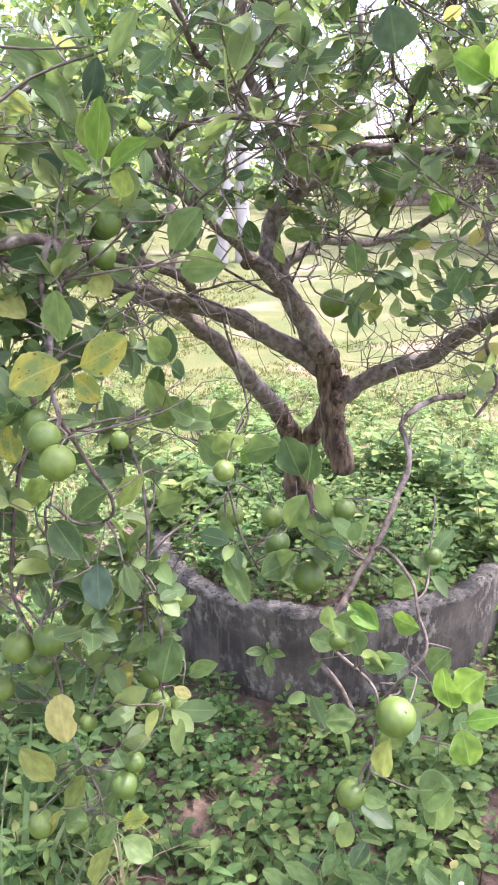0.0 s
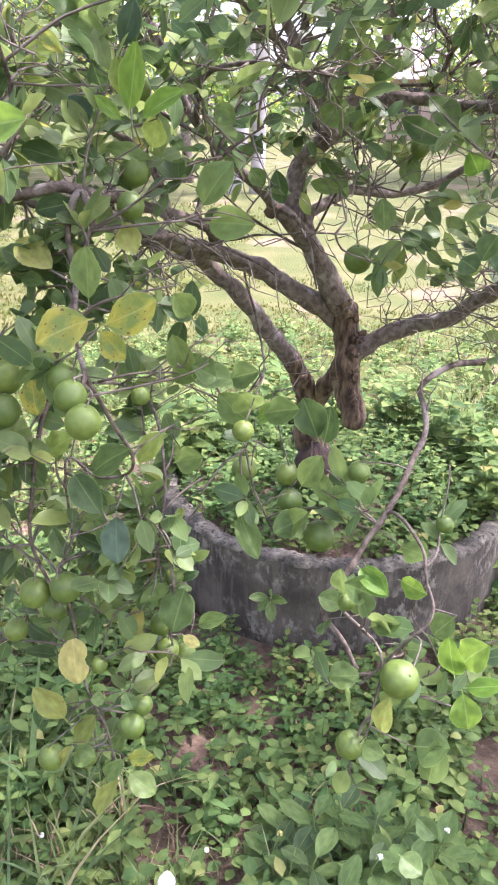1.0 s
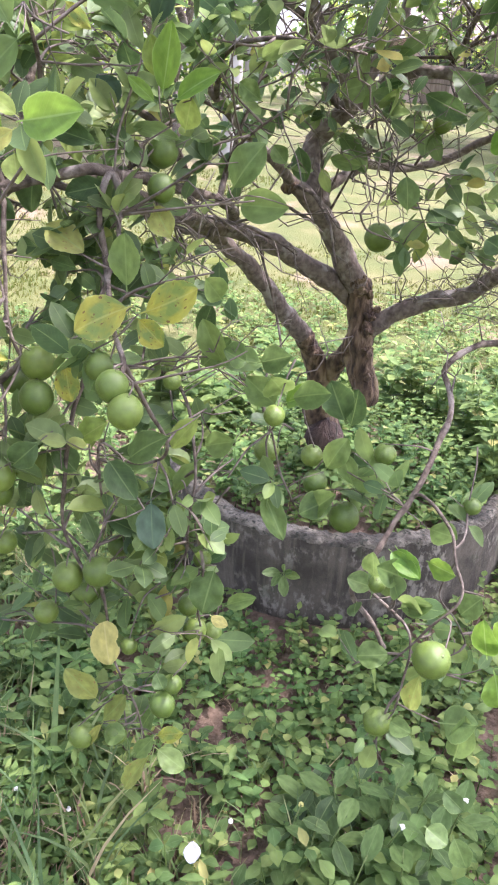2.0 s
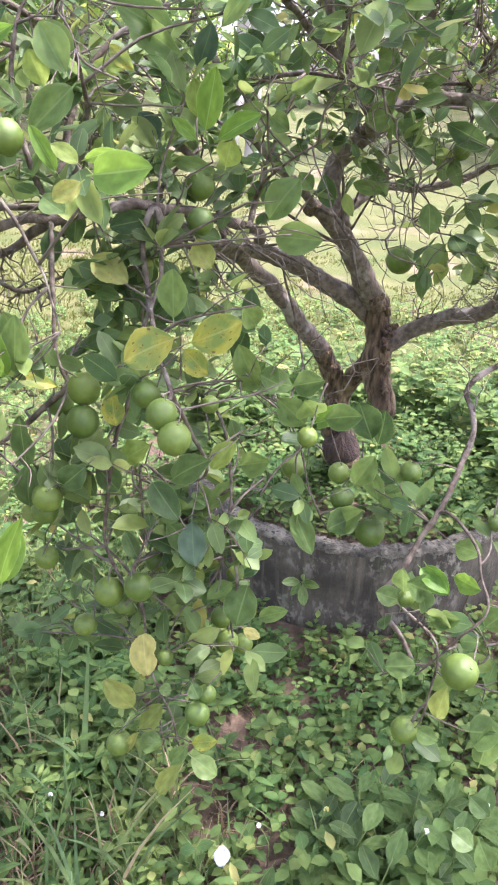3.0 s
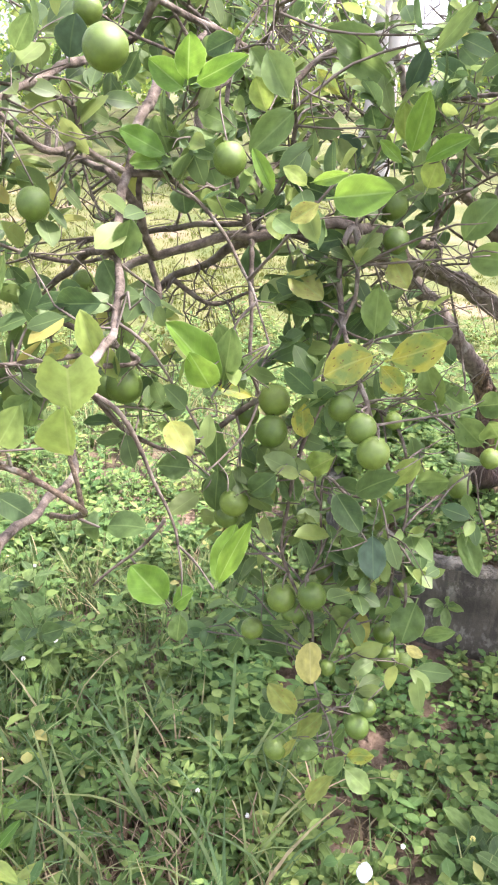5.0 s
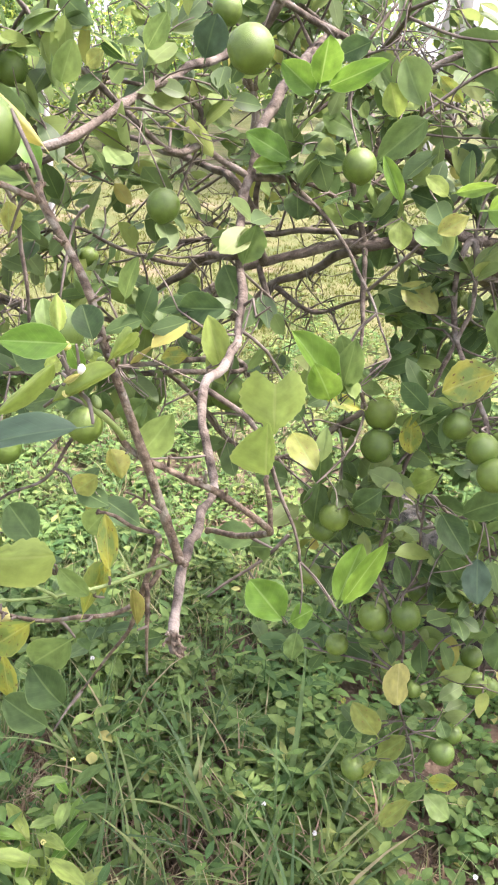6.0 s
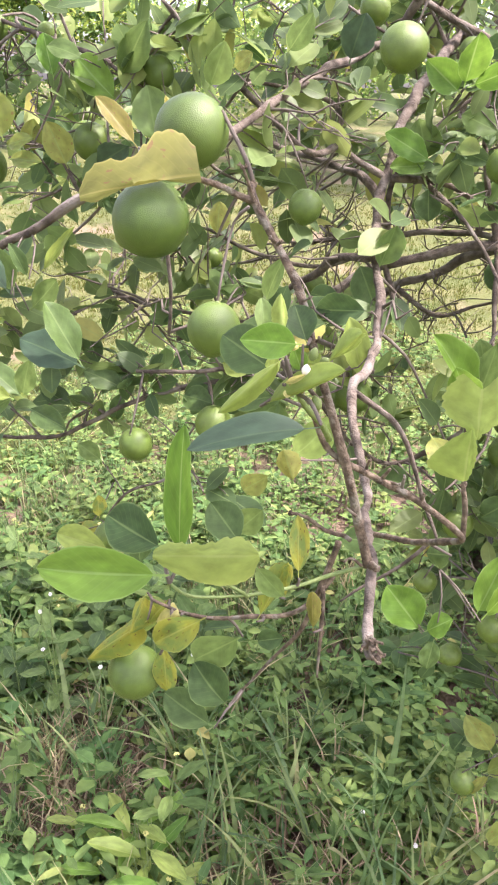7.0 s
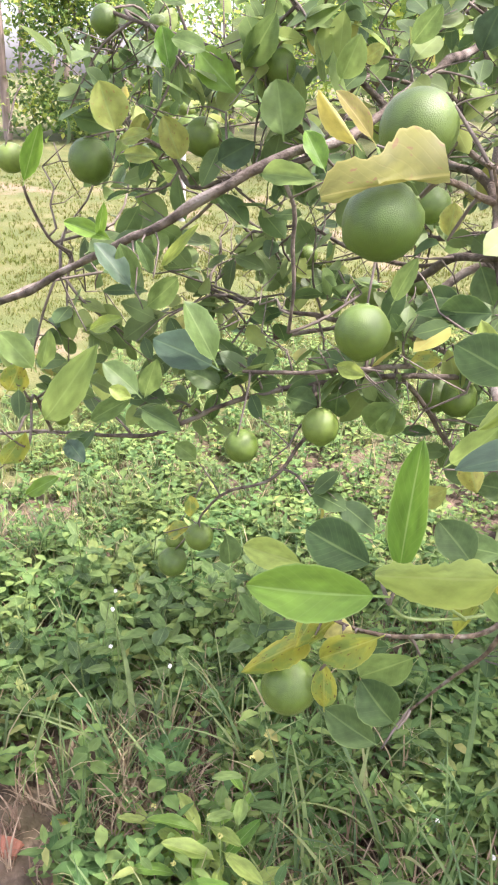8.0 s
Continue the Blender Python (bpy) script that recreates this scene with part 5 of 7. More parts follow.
# large leaves high on the near side
for base, tip, width, turn, look_of in [
    ((0.111, 2.200, 1.383), (0.080, 2.200, 1.442), 0.060, 0, 1),
    ((0.367, 2.000, 1.645), (0.339, 1.950, 1.694), 0.057, 0, 2),
    ((0.388, 1.900, 1.451), (0.350, 1.900, 1.482), 0.055, 0, 0),
    ((0.412, 1.800, 1.551), (0.382, 1.800, 1.494), 0.051, 0, 0),
    ((-0.137, 1.500, 1.402), (-0.158, 1.450, 1.453), 0.047, 0, 1),
    ((-0.086, 1.500, 1.288), (-0.125, 1.450, 1.323), 0.050, 0, 1),
    ((-0.069, 1.500, 1.289), (0.004, 1.450, 1.328), 0.051, 0, 0),
    ((-0.010, 1.500, 1.230), (-0.035, 1.450, 1.283), 0.062, 0, 1),
    ((-0.005, 1.500, 1.224), (0.076, 1.450, 1.267), 0.053, 0, 1),
]:
    leaf(base, tip, width, turn, look_of)
# leaves out on the far reach
for base, tip, width, turn, look_of in [
    ((-0.771, 0.800, 1.731), (-0.865, 0.800, 1.735), 0.030, 0, 1),
    ((-0.888, 0.900, 1.765), (-0.902, 0.900, 1.843), 0.059, 0, 1),
    ((-0.994, 0.950, 1.818), (-1.061, 0.930, 1.876), 0.052, 0, 2),
    ((-1.121, 0.950, 1.846), (-1.137, 0.950, 1.911), 0.035, 0, 2),
    ((-0.992, 0.950, 1.848), (-0.928, 0.930, 1.920), 0.042, 0, 1),
    ((-1.189, 0.900, 1.755), (-1.202, 0.880, 1.834), 0.059, 0, 3),
    ((-1.355, 0.850, 1.669), (-1.277, 0.820, 1.769), 0.031, 0, 2),
]:
    leaf(base, tip, width, turn, look_of)
# leaves out on the far reach
for base, tip, width, turn, look_of in [
    ((-0.708, 0.900, 1.567), (-0.673, 0.880, 1.638), 0.026, 0, 1),
    ((-0.620, 1.000, 1.558), (-0.702, 0.980, 1.549), 0.031, 0, 0),
    ((-0.698, 0.950, 1.413), (-0.743, 0.950, 1.354), 0.051, 0, 1),
    ((-0.703, 0.950, 1.409), (-0.705, 0.950, 1.352), 0.043, 0, 1),
    ((-0.794, 0.850, 1.734), (-0.829, 0.850, 1.784), 0.030, 0, 2),
    ((-0.836, 0.950, 1.839), (-0.809, 0.950, 1.899), 0.037, 0, 1),
    ((-0.829, 1.000, 1.868), (-0.797, 1.000, 1.886), 0.026, 0, 3),
]:
    leaf(base, tip, width, turn, look_of)
# leaves out on the far reach
for base, tip, width, turn, look_of in [
    ((-1.219, 0.980, 1.731), (-1.199, 0.980, 1.788), 0.037, 0, 3),
    ((-1.496, 0.900, 1.015), (-1.386, 0.900, 1.096), 0.035, 0, 2),
    ((-1.393, 0.800, 1.306), (-1.340, 0.800, 1.372), 0.050, 0, 6),
    ((-1.407, 0.780, 1.159), (-1.334, 0.780, 1.249), 0.047, 0, 6),
    ((-1.163, 0.967, 1.008), (-1.106, 0.967, 1.041), 0.038, 0, 6),
    ((-1.095, 0.967, 1.064), (-1.099, 0.967, 1.113), 0.030, 0, 6),
]:
    leaf(base, tip, width, turn, look_of)
# leaves out on the far reach
for base, tip, width, turn, look_of in [
    ((-1.035, 1.000, 1.044), (-1.020, 1.000, 0.970), 0.049, 0, 0),
    ((-0.925, 1.000, 1.354), (-0.859, 1.000, 1.354), 0.047, 0, 1),
    ((-0.820, 1.000, 1.389), (-0.826, 1.000, 1.337), 0.047, 0, 0),
    ((-0.651, 1.000, 1.473), (-0.707, 1.000, 1.461), 0.031, 0, 6),
    ((-1.028, 0.980, 1.346), (-1.092, 0.950, 1.383), 0.046, 0, 1),
]:
    leaf(base, tip, width, turn, look_of)

# outer leaves high on the near side
for base, tip, width, turn, look_of in [
    ((-0.523, 1.600, 1.846), (-0.589, 1.580, 1.921), 0.057, 0, 1),
    ((-0.393, 1.300, 1.827), (-0.468, 1.280, 1.755), 0.050, 0, 1),
    ((-0.456, 1.580, 1.894), (-0.399, 1.560, 1.848), 0.028, 0, 6),
    ((-0.410, 1.580, 1.848), (-0.476, 1.560, 1.859), 0.025, 0, 7),
    ((-0.519, 1.600, 1.828), (-0.438, 1.580, 1.838), 0.021, 0, 7),
    ((-0.437, 1.600, 1.801), (-0.501, 1.580, 1.795), 0.019, 0, 7),
    ((-0.263, 1.500, 1.844), (-0.227, 1.480, 1.917), 0.038, 0, 5),
    ((-0.237, 1.460, 1.744), (-0.210, 1.440, 1.855), 0.046, 0, 2),
    ((-0.251, 1.480, 1.767), (-0.255, 1.460, 1.835), 0.038, 0, 7),
]:
    leaf(base, tip, width, turn, look_of)
# outer leaves high on the near side
for base, tip, width, turn, look_of in [
    ((-0.219, 1.450, 1.738), (-0.134, 1.430, 1.788), 0.036, 0, 2),
    ((-0.245, 1.460, 1.734), (-0.287, 1.440, 1.775), 0.023, 0, 2),
    ((-0.205, 1.480, 1.690), (-0.186, 1.460, 1.744), 0.047, 0, 7),
    ((-0.259, 1.000, 1.726), (-0.167, 0.980, 1.740), 0.050, 0, 2),
    ((-0.316, 1.120, 1.724), (-0.347, 1.100, 1.754), 0.024, 0, 7),
    ((-0.318, 1.120, 1.730), (-0.258, 1.100, 1.749), 0.019, 0, 2),
    ((-0.269, 1.020, 1.719), (-0.303, 1.000, 1.693), 0.027, 0, 3),
    ((-0.347, 1.050, 1.693), (-0.304, 1.030, 1.674), 0.032, 0, 1),
    ((-0.353, 1.580, 1.725), (-0.390, 1.560, 1.775), 0.044, 0, 5),
]:
    leaf(base, tip, width, turn, look_of)
# outer leaves high on the near side
for base, tip, width, turn, look_of in [
    ((-0.316, 1.550, 1.777), (-0.329, 1.530, 1.828), 0.040, 0, 0),
    ((-0.238, 1.600, 1.670), (-0.334, 1.580, 1.690), 0.034, 0, 1),
    ((-0.331, 1.450, 1.605), (-0.406, 1.430, 1.587), 0.042, 0, 0),
    ((-0.495, 1.500, 1.622), (-0.501, 1.480, 1.543), 0.050, 0, 0),
    ((-0.041, 2.300, 1.671), (0.053, 2.280, 1.564), 0.051, 0, 0),
    ((-0.047, 2.200, 1.602), (0.043, 2.180, 1.588), 0.038, 0, 1),
    ((0.168, 2.100, 1.761), (0.278, 2.080, 1.718), 0.055, 0, 0),
    ((-0.169, 1.900, 1.812), (-0.107, 1.880, 1.845), 0.036, 0, 1),
]:
    leaf(base, tip, width, turn, look_of)
# more leaves of the middle curtain
for base, tip, width, turn, look_of in [
    ((-0.441, 1.400, 1.544), (-0.357, 1.380, 1.505), 0.055, 0, 3),
    ((-0.433, 1.400, 1.478), (-0.371, 1.380, 1.472), 0.027, 0, 1),
    ((-0.497, 1.400, 1.498), (-0.446, 1.380, 1.506), 0.031, 0, 0),
    ((-0.290, 1.300, 1.229), (-0.341, 1.280, 1.191), 0.051, 0, 7),
    ((-0.341, 1.400, 1.107), (-0.241, 1.380, 1.119), 0.052, 0, 0),
    ((-0.368, 1.190, 1.228), (-0.414, 1.170, 1.183), 0.048, 0, 0),
    ((-0.355, 1.300, 1.039), (-0.319, 1.280, 0.981), 0.032, 0, 0),
    ((-0.130, 1.490, 1.278), (-0.171, 1.470, 1.371), 0.051, 0, 1),
    ((-0.134, 1.330, 1.244), (-0.181, 1.310, 1.183), 0.040, 0, 7),
]:
    leaf(base, tip, width, turn, look_of)
# more leaves of the middle curtain
for base, tip, width, turn, look_of in [
    ((-0.154, 1.430, 1.108), (-0.210, 1.410, 1.038), 0.040, 0, 1),
    ((0.197, 1.350, 0.943), (0.188, 1.330, 1.016), 0.039, 0, 1),
    ((0.369, 1.250, 0.558), (0.415, 1.230, 0.532), 0.038, 0, 0),
    ((0.351, 1.250, 0.448), (0.398, 1.230, 0.429), 0.051, 0, 1),
    ((0.408, 1.250, 0.440), (0.444, 1.230, 0.377), 0.046, 0, 1),
]:
    leaf(base, tip, width, turn, look_of)
# leaves round the second young shoot
for base, tip, width, turn, look_of in [
    ((-0.447, 1.300, 1.812), (-0.462, 1.280, 1.869), 0.039, 0, 7),
    ((-0.411, 1.250, 1.691), (-0.446, 1.230, 1.766), 0.026, 0, 2),
    ((-0.425, 1.300, 1.667), (-0.413, 1.280, 1.619), 0.038, 0, 7),
    ((-0.649, 1.400, 1.694), (-0.638, 1.380, 1.635), 0.048, 0, 0),
    ((-0.491, 1.200, 1.188), (-0.487, 1.180, 1.305), 0.047, 0, 0),
    ((-0.441, 1.100, 1.409), (-0.415, 1.080, 1.515), 0.041, 0, 1),
    ((-0.562, 1.250, 1.170), (-0.631, 1.230, 1.175), 0.055, 0, 0),
    ((-0.227, 1.500, 1.906), (-0.153, 1.480, 1.984), 0.034, 0, 1),
]:
    leaf(base, tip, width, turn, look_of)
# more leaves out on the far reach
for base, tip, width, turn, look_of in [
    ((-1.013, 0.900, 1.874), (-1.063, 0.880, 1.895), 0.028, 0, 1),
    ((-0.822, 1.150, 1.893), (-0.772, 1.130, 1.946), 0.036, 0, 1),
    ((-0.707, 1.130, 1.880), (-0.682, 1.110, 1.944), 0.050, 0, 5),
    ((-0.702, 0.750, 1.772), (-0.750, 0.730, 1.832), 0.019, 0, 14),
    ((-0.996, 0.890, 1.730), (-0.922, 0.870, 1.766), 0.042, 0, 5),
    ((-1.085, 0.930, 1.720), (-1.103, 0.910, 1.789), 0.045, 0, 3),
    ((-1.191, 0.900, 1.749), (-1.110, 0.880, 1.765), 0.025, 0, 3),
    ((-1.183, 0.900, 1.731), (-1.089, 0.880, 1.732), 0.027, 0, 3),
    ((-1.007, 0.720, 1.571), (-1.011, 0.700, 1.640), 0.031, 0, 1),
]:
    leaf(base, tip, width, turn, look_of)
# more leaves out on the far reach
for base, tip, width, turn, look_of in [
    ((-0.975, 0.720, 1.598), (-0.984, 0.700, 1.647), 0.019, 0, 0),
    ((-1.053, 0.790, 1.527), (-0.970, 0.770, 1.585), 0.035, 0, 1),
    ((-1.036, 0.800, 1.583), (-0.949, 0.780, 1.659), 0.016, 0, 7),
    ((-1.065, 0.750, 1.630), (-1.147, 0.730, 1.652), 0.025, 0, 2),
    ((-1.101, 0.750, 1.624), (-1.068, 0.730, 1.683), 0.016, 0, 2),
    ((-0.990, 0.700, 1.579), (-1.042, 0.680, 1.641), 0.035, 0, 5),
    ((-0.812, 0.640, 1.526), (-0.892, 0.620, 1.559), 0.048, 0, 5),
    ((-0.809, 0.635, 1.530), (-0.846, 0.615, 1.607), 0.039, 0, 1),
    ((-1.137, 0.640, 1.361), (-0.994, 0.620, 1.512), 0.047, 0, 1),
]:
    leaf(base, tip, width, turn, look_of)
# more leaves out on the far reach
for base, tip, width, turn, look_of in [
    ((-1.193, 0.700, 1.422), (-1.243, 0.680, 1.485), 0.044, 0, 1),
    ((-1.184, 0.700, 1.424), (-1.140, 0.680, 1.500), 0.026, 0, 1),
    ((-0.966, 0.680, 1.440), (-1.014, 0.660, 1.489), 0.036, 0, 1),
    ((-0.955, 0.670, 1.444), (-0.920, 0.650, 1.511), 0.028, 0, 1),
    ((-0.970, 0.670, 1.445), (-1.039, 0.650, 1.401), 0.028, 0, 1),
    ((-0.964, 0.660, 1.446), (-0.990, 0.640, 1.460), 0.020, 0, 7),
    ((-1.045, 0.760, 1.382), (-0.944, 0.740, 1.376), 0.036, 0, 0),
    ((-1.085, 1.040, 1.315), (-1.092, 1.020, 1.254), 0.030, 0, 0),
    ((-1.248, 0.800, 1.260), (-1.186, 0.780, 1.241), 0.034, 0, 5),
]:
    leaf(base, tip, width, turn, look_of)
# more leaves out on the far reach
for base, tip, width, turn, look_of in [
    ((-1.132, 0.750, 1.488), (-1.046, 0.730, 1.527), 0.024, 0, 7),
    ((-1.065, 0.950, 1.205), (-1.101, 0.930, 1.241), 0.035, 0, 1),
    ((-0.810, 0.950, 1.448), (-0.746, 0.930, 1.450), 0.026, 0, 7),
    ((-0.566, 0.950, 1.463), (-0.592, 0.930, 1.559), 0.039, 0, 7),
    ((-0.531, 0.650, 1.473), (-0.474, 0.630, 1.537), 0.037, 0, 1),
]:
    leaf(base, tip, width, turn, look_of)
# two more leaves on the near branch
for base, tip, width, turn, look_of in [
    ((-0.539, 0.360, 1.509), (-0.597, 0.360, 1.506), 0.024, 0, 7),
    ((-0.465, 0.345, 1.529), (-0.461, 0.345, 1.638), 0.027, -45, 2),
]:
    leaf(base, tip, width, turn, look_of)

# a few more leaves high up
for base, tip, width, turn, look_of in [
    ((-0.407, 1.300, 1.830), (-0.450, 1.290, 1.903), 0.053, 0, 1),
    ((-0.509, 1.400, 1.593), (-0.499, 1.390, 1.524), 0.039, 0, 0),
    ((-0.092, 2.000, 1.648), (-0.064, 1.990, 1.566), 0.047, 0, 0),
    ((-0.153, 2.000, 1.645), (-0.114, 1.990, 1.603), 0.041, 0, 1),
    ((-0.156, 1.900, 1.733), (-0.208, 1.890, 1.766), 0.044, 0, 1),
    ((-0.497, 1.300, 1.929), (-0.551, 1.290, 1.901), 0.039, 0, 0),
    ((-0.521, 1.350, 1.789), (-0.589, 1.340, 1.817), 0.047, 0, 1),
    ((-0.363, 1.500, 1.664), (-0.458, 1.490, 1.690), 0.042, 0, 0),
]:
    leaf(base, tip, width, turn, look_of)
# the lowest hanging sprig, and a bleached leaf above it
for base, tip, width, turn, look_of in [
    ((-0.320, 1.240, 0.621), (-0.379, 1.230, 0.703), 0.054, 0, 3),
    ((-0.336, 1.270, 0.532), (-0.269, 1.260, 0.625), 0.046, 0, 3),
    ((-0.329, 1.260, 0.523), (-0.269, 1.250, 0.532), 0.046, 0, 1),
    ((-0.318, 1.250, 0.560), (-0.353, 1.240, 0.493), 0.020, 0, 3),
    ((-0.222, 1.290, 0.503), (-0.153, 1.280, 0.540), 0.034, 0, 6),
    ((-0.222, 1.290, 0.472), (-0.155, 1.280, 0.429), 0.052, 0, 1),
    ((-0.232, 1.290, 0.453), (-0.298, 1.280, 0.328), 0.042, 0, 3),
    ((-0.307, 1.300, 0.579), (-0.275, 1.290, 0.658), 0.037, 0, 0),
    ((-0.265, 1.320, 0.478), (-0.234, 1.310, 0.554), 0.043, 0, 1),
    ((-0.243, 1.320, 0.558), (-0.170, 1.310, 0.653), 0.037, 0, 0),
]:
    leaf(base, tip, width, turn, look_of)
for base, tip, width, turn, look_of in [
    ((-0.209, 1.260, 0.540), (-0.250, 1.248, 0.477), 0.036, 0, 1),
    ((-0.387, 1.280, 0.607), (-0.403, 1.268, 0.565), 0.041, 0, 0),
    ((-0.213, 1.280, 0.693), (-0.192, 1.268, 0.661), 0.032, 0, 0),
    ((-0.249, 1.270, 0.669), (-0.276, 1.258, 0.676), 0.027, 0, 1),
]:
    leaf(base, tip, width, turn, look_of)
shaped_leaf(shaped_blade((0.08, 0.19, 0.25, 0.29, 0.31, 0.32, 0.31, 0.28, 0.23, 0.16, 0.06), (0.08, 0.18, 0.24, 0.26, 0.25, 0.19, 0.21, 0.25, 0.24, 0.18, 0.06), -0.15, 0.004), (-0.308, 1.260, 0.812), (-0.297, 1.250, 0.714), 4)
KEPT_IN_VIEW.append((-0.303, 1.255, 0.763, 0.03))


# ---- limes ----
def lime_meshes():
    out = []
    for s in range(4):
        bm = bmesh.new()
        bmesh.ops.create_uvsphere(bm, u_segments=28, v_segments=18, radius=1)
        for v in bm.verts:
            z = v.co.z
            k = 1 + 0.03 * noise.noise(v.co * 1.4 + Vector((s * 5, 0, 0)))
            v.co *= k
            if z < -0.93:
                v.co.z -= (-0.93 - z) * 1.1   # small nipple
            if z > 0.94:
                v.co.z -= (z - 0.94) * 0.7    # dimple at the stalk
            v.co.z *= 1.03
        out.append(bm_mesh("lime", bm, LIME))
    bm = bmesh.new()
    bmesh.ops.create_cone(bm, cap_ends=True, segments=7, radius1=0.13, radius2=0.07, depth=0.12)
    bmesh.ops.translate(bm, verts=bm.verts, vec=(0, 0, 0.98))
    return out, bm_mesh("calyx", bm, GREEN_TWIG)


LIME_MESHES, CALYX = lime_meshes()


def lime(x, y, z, r, tilt=None):
    ob = new("lime", random.choice(LIME_MESHES))
    tilt = Euler(tilt or (random.gauss(0, 0.3), random.gauss(0, 0.3), random.uniform(0, 6.28)))
    if y < 0.6:
        tilt = Euler((-0.35, 0.9, 0))
    ob.matrix_basis = Matrix.LocRotScale((x, y, z), tilt, (r, r, r))
    tagged(ob, "round glossy green lime hanging from a twig" if r > 0.019 else "small unripe green lime hanging from a twig", "lime", "limes on the tree")
    part("calyx", CALYX, ob)
    top = Vector((x, y, z)) + tilt.to_matrix() @ Vector((0, 0, r * 1.0))
    a, dist = nearest(top + Vector((0, 0, 0.03)), thin=0.012)
    if dist > 0.16 or (y > 0.6 and a.y < y - 0.01):
        a = top + Vector((random.gauss(0, 0.03), random.uniform(0.03, 0.08), random.uniform(0.06, 0.13)))
    twig(a, top, 0.0022, 0.0014, 0.16)
    KEPT_IN_VIEW.append((x, y, z, r))


for x, y, z, r in [
    (-0.418, 1.300, 1.320, 0.0301),
    (-0.411, 1.270, 1.269, 0.0300),
    (-0.487, 1.340, 1.266, 0.0246),
    (-0.216, 1.138, 1.361, 0.0246),
    (-0.190, 1.120, 1.330, 0.0266),
    (-0.269, 1.220, 1.357, 0.0239),
    (-0.283, 1.600, 1.649, 0.0289),
    (-0.254, 1.500, 1.597, 0.0249),
    (0.107, 2.100, 1.431, 0.0349),
    (0.116, 1.600, 0.921, 0.0334),
    (0.045, 1.620, 0.986, 0.0271),
    (0.032, 1.640, 1.039, 0.0245),
    (-0.020, 1.431, 1.215, 0.0200),
    (-0.086, 1.740, 0.990, 0.0300),
    (-0.371, 1.250, 0.915, 0.0293),
    (-0.308, 1.250, 0.938, 0.0289),
]:
    lime(x, y, z, r)
for x, y, z, r in [
    (-0.358, 1.300, 0.850, 0.0265),
    (-0.450, 1.300, 0.780, 0.0243),
    (-0.525, 1.300, 0.937, 0.0247),
    (-0.457, 1.200, 1.144, 0.0279),
    (-0.492, 1.250, 1.082, 0.0262),
    (-0.164, 1.400, 0.712, 0.0252),
    (-0.137, 1.440, 0.678, 0.0233),
    (-0.183, 1.420, 0.760, 0.0240),
    (-0.154, 1.420, 0.882, 0.0195),
    (-0.196, 1.270, 0.618, 0.0266),
    (-0.369, 1.250, 0.510, 0.0276),
    (-0.300, 1.270, 0.513, 0.0251),
    (-0.184, 1.300, 0.647, 0.0207),
    (-0.306, 1.350, 0.933, 0.0224),
    (0.311, 1.240, 0.869, 0.0333),
    (0.236, 1.330, 0.619, 0.0285),
]:
    lime(x, y, z, r)
for x, y, z, r in [
    (-0.480, 1.220, 1.749, 0.0267),
    (-0.632, 1.500, 1.919, 0.0228),
    (-0.372, 1.850, 1.797, 0.0323),
    (0.188, 1.600, 1.082, 0.0233),
    (0.203, 1.350, 0.934, 0.0166),
    (-0.279, 1.310, 0.719, 0.0182),
    (-0.207, 1.400, 1.274, 0.0174),
    (-1.294, 0.950, 1.710, 0.0374),
    (-1.432, 0.900, 1.707, 0.0255),
    (-1.095, 1.000, 1.757, 0.0298),
    (-0.653, 0.684, 1.592, 0.0304),
    (-0.833, 0.968, 1.331, 0.0306),
    (-0.929, 0.880, 1.302, 0.0276),
    (-1.075, 0.967, 1.033, 0.0276),
    (-1.142, 0.967, 0.948, 0.0300),
    (-1.156, 0.995, 0.981, 0.0198),
]:
    lime(x, y, z, r)
for x, y, z, r in [
    (-1.294, 1.000, 1.924, 0.0231),
    (-1.223, 1.050, 1.919, 0.0167),
    (-0.959, 1.000, 1.861, 0.0247),
    (-0.681, 1.200, 1.344, 0.0350),
    (-1.051, 1.300, 1.530, 0.0203),
    (-0.819, 1.300, 1.506, 0.0211),
    (-1.277, 1.200, 1.788, 0.0161),
    (-1.568, 1.100, 1.113, 0.0186),
    (-0.528, 0.455, 1.811, 0.0260),
    (-0.524, 0.400, 1.757, 0.0255),
    (-0.592, 0.447, 1.299, 0.0272),
    (-0.595, 1.050, 1.898, 0.0316),
    (-0.681, 1.150, 1.954, 0.0219),
    (-0.701, 1.000, 1.691, 0.0244),
    (-0.720, 1.200, 1.340, 0.0318),
    (-1.194, 1.100, 1.755, 0.0294),
]:
    lime(x, y, z, r)
for x, y, z, r in [
    (-0.710, 1.600, 1.910, 0.0205),
    (0.228, 2.200, 1.693, 0.0241),
    (0.366, 1.500, 1.041, 0.0171),
]:
    lime(x, y, z, r)

WALL_GAP = (-0.11, 0.16, 0.73, 0.94)  # box kept free of sprays so the camera sees the planter wall

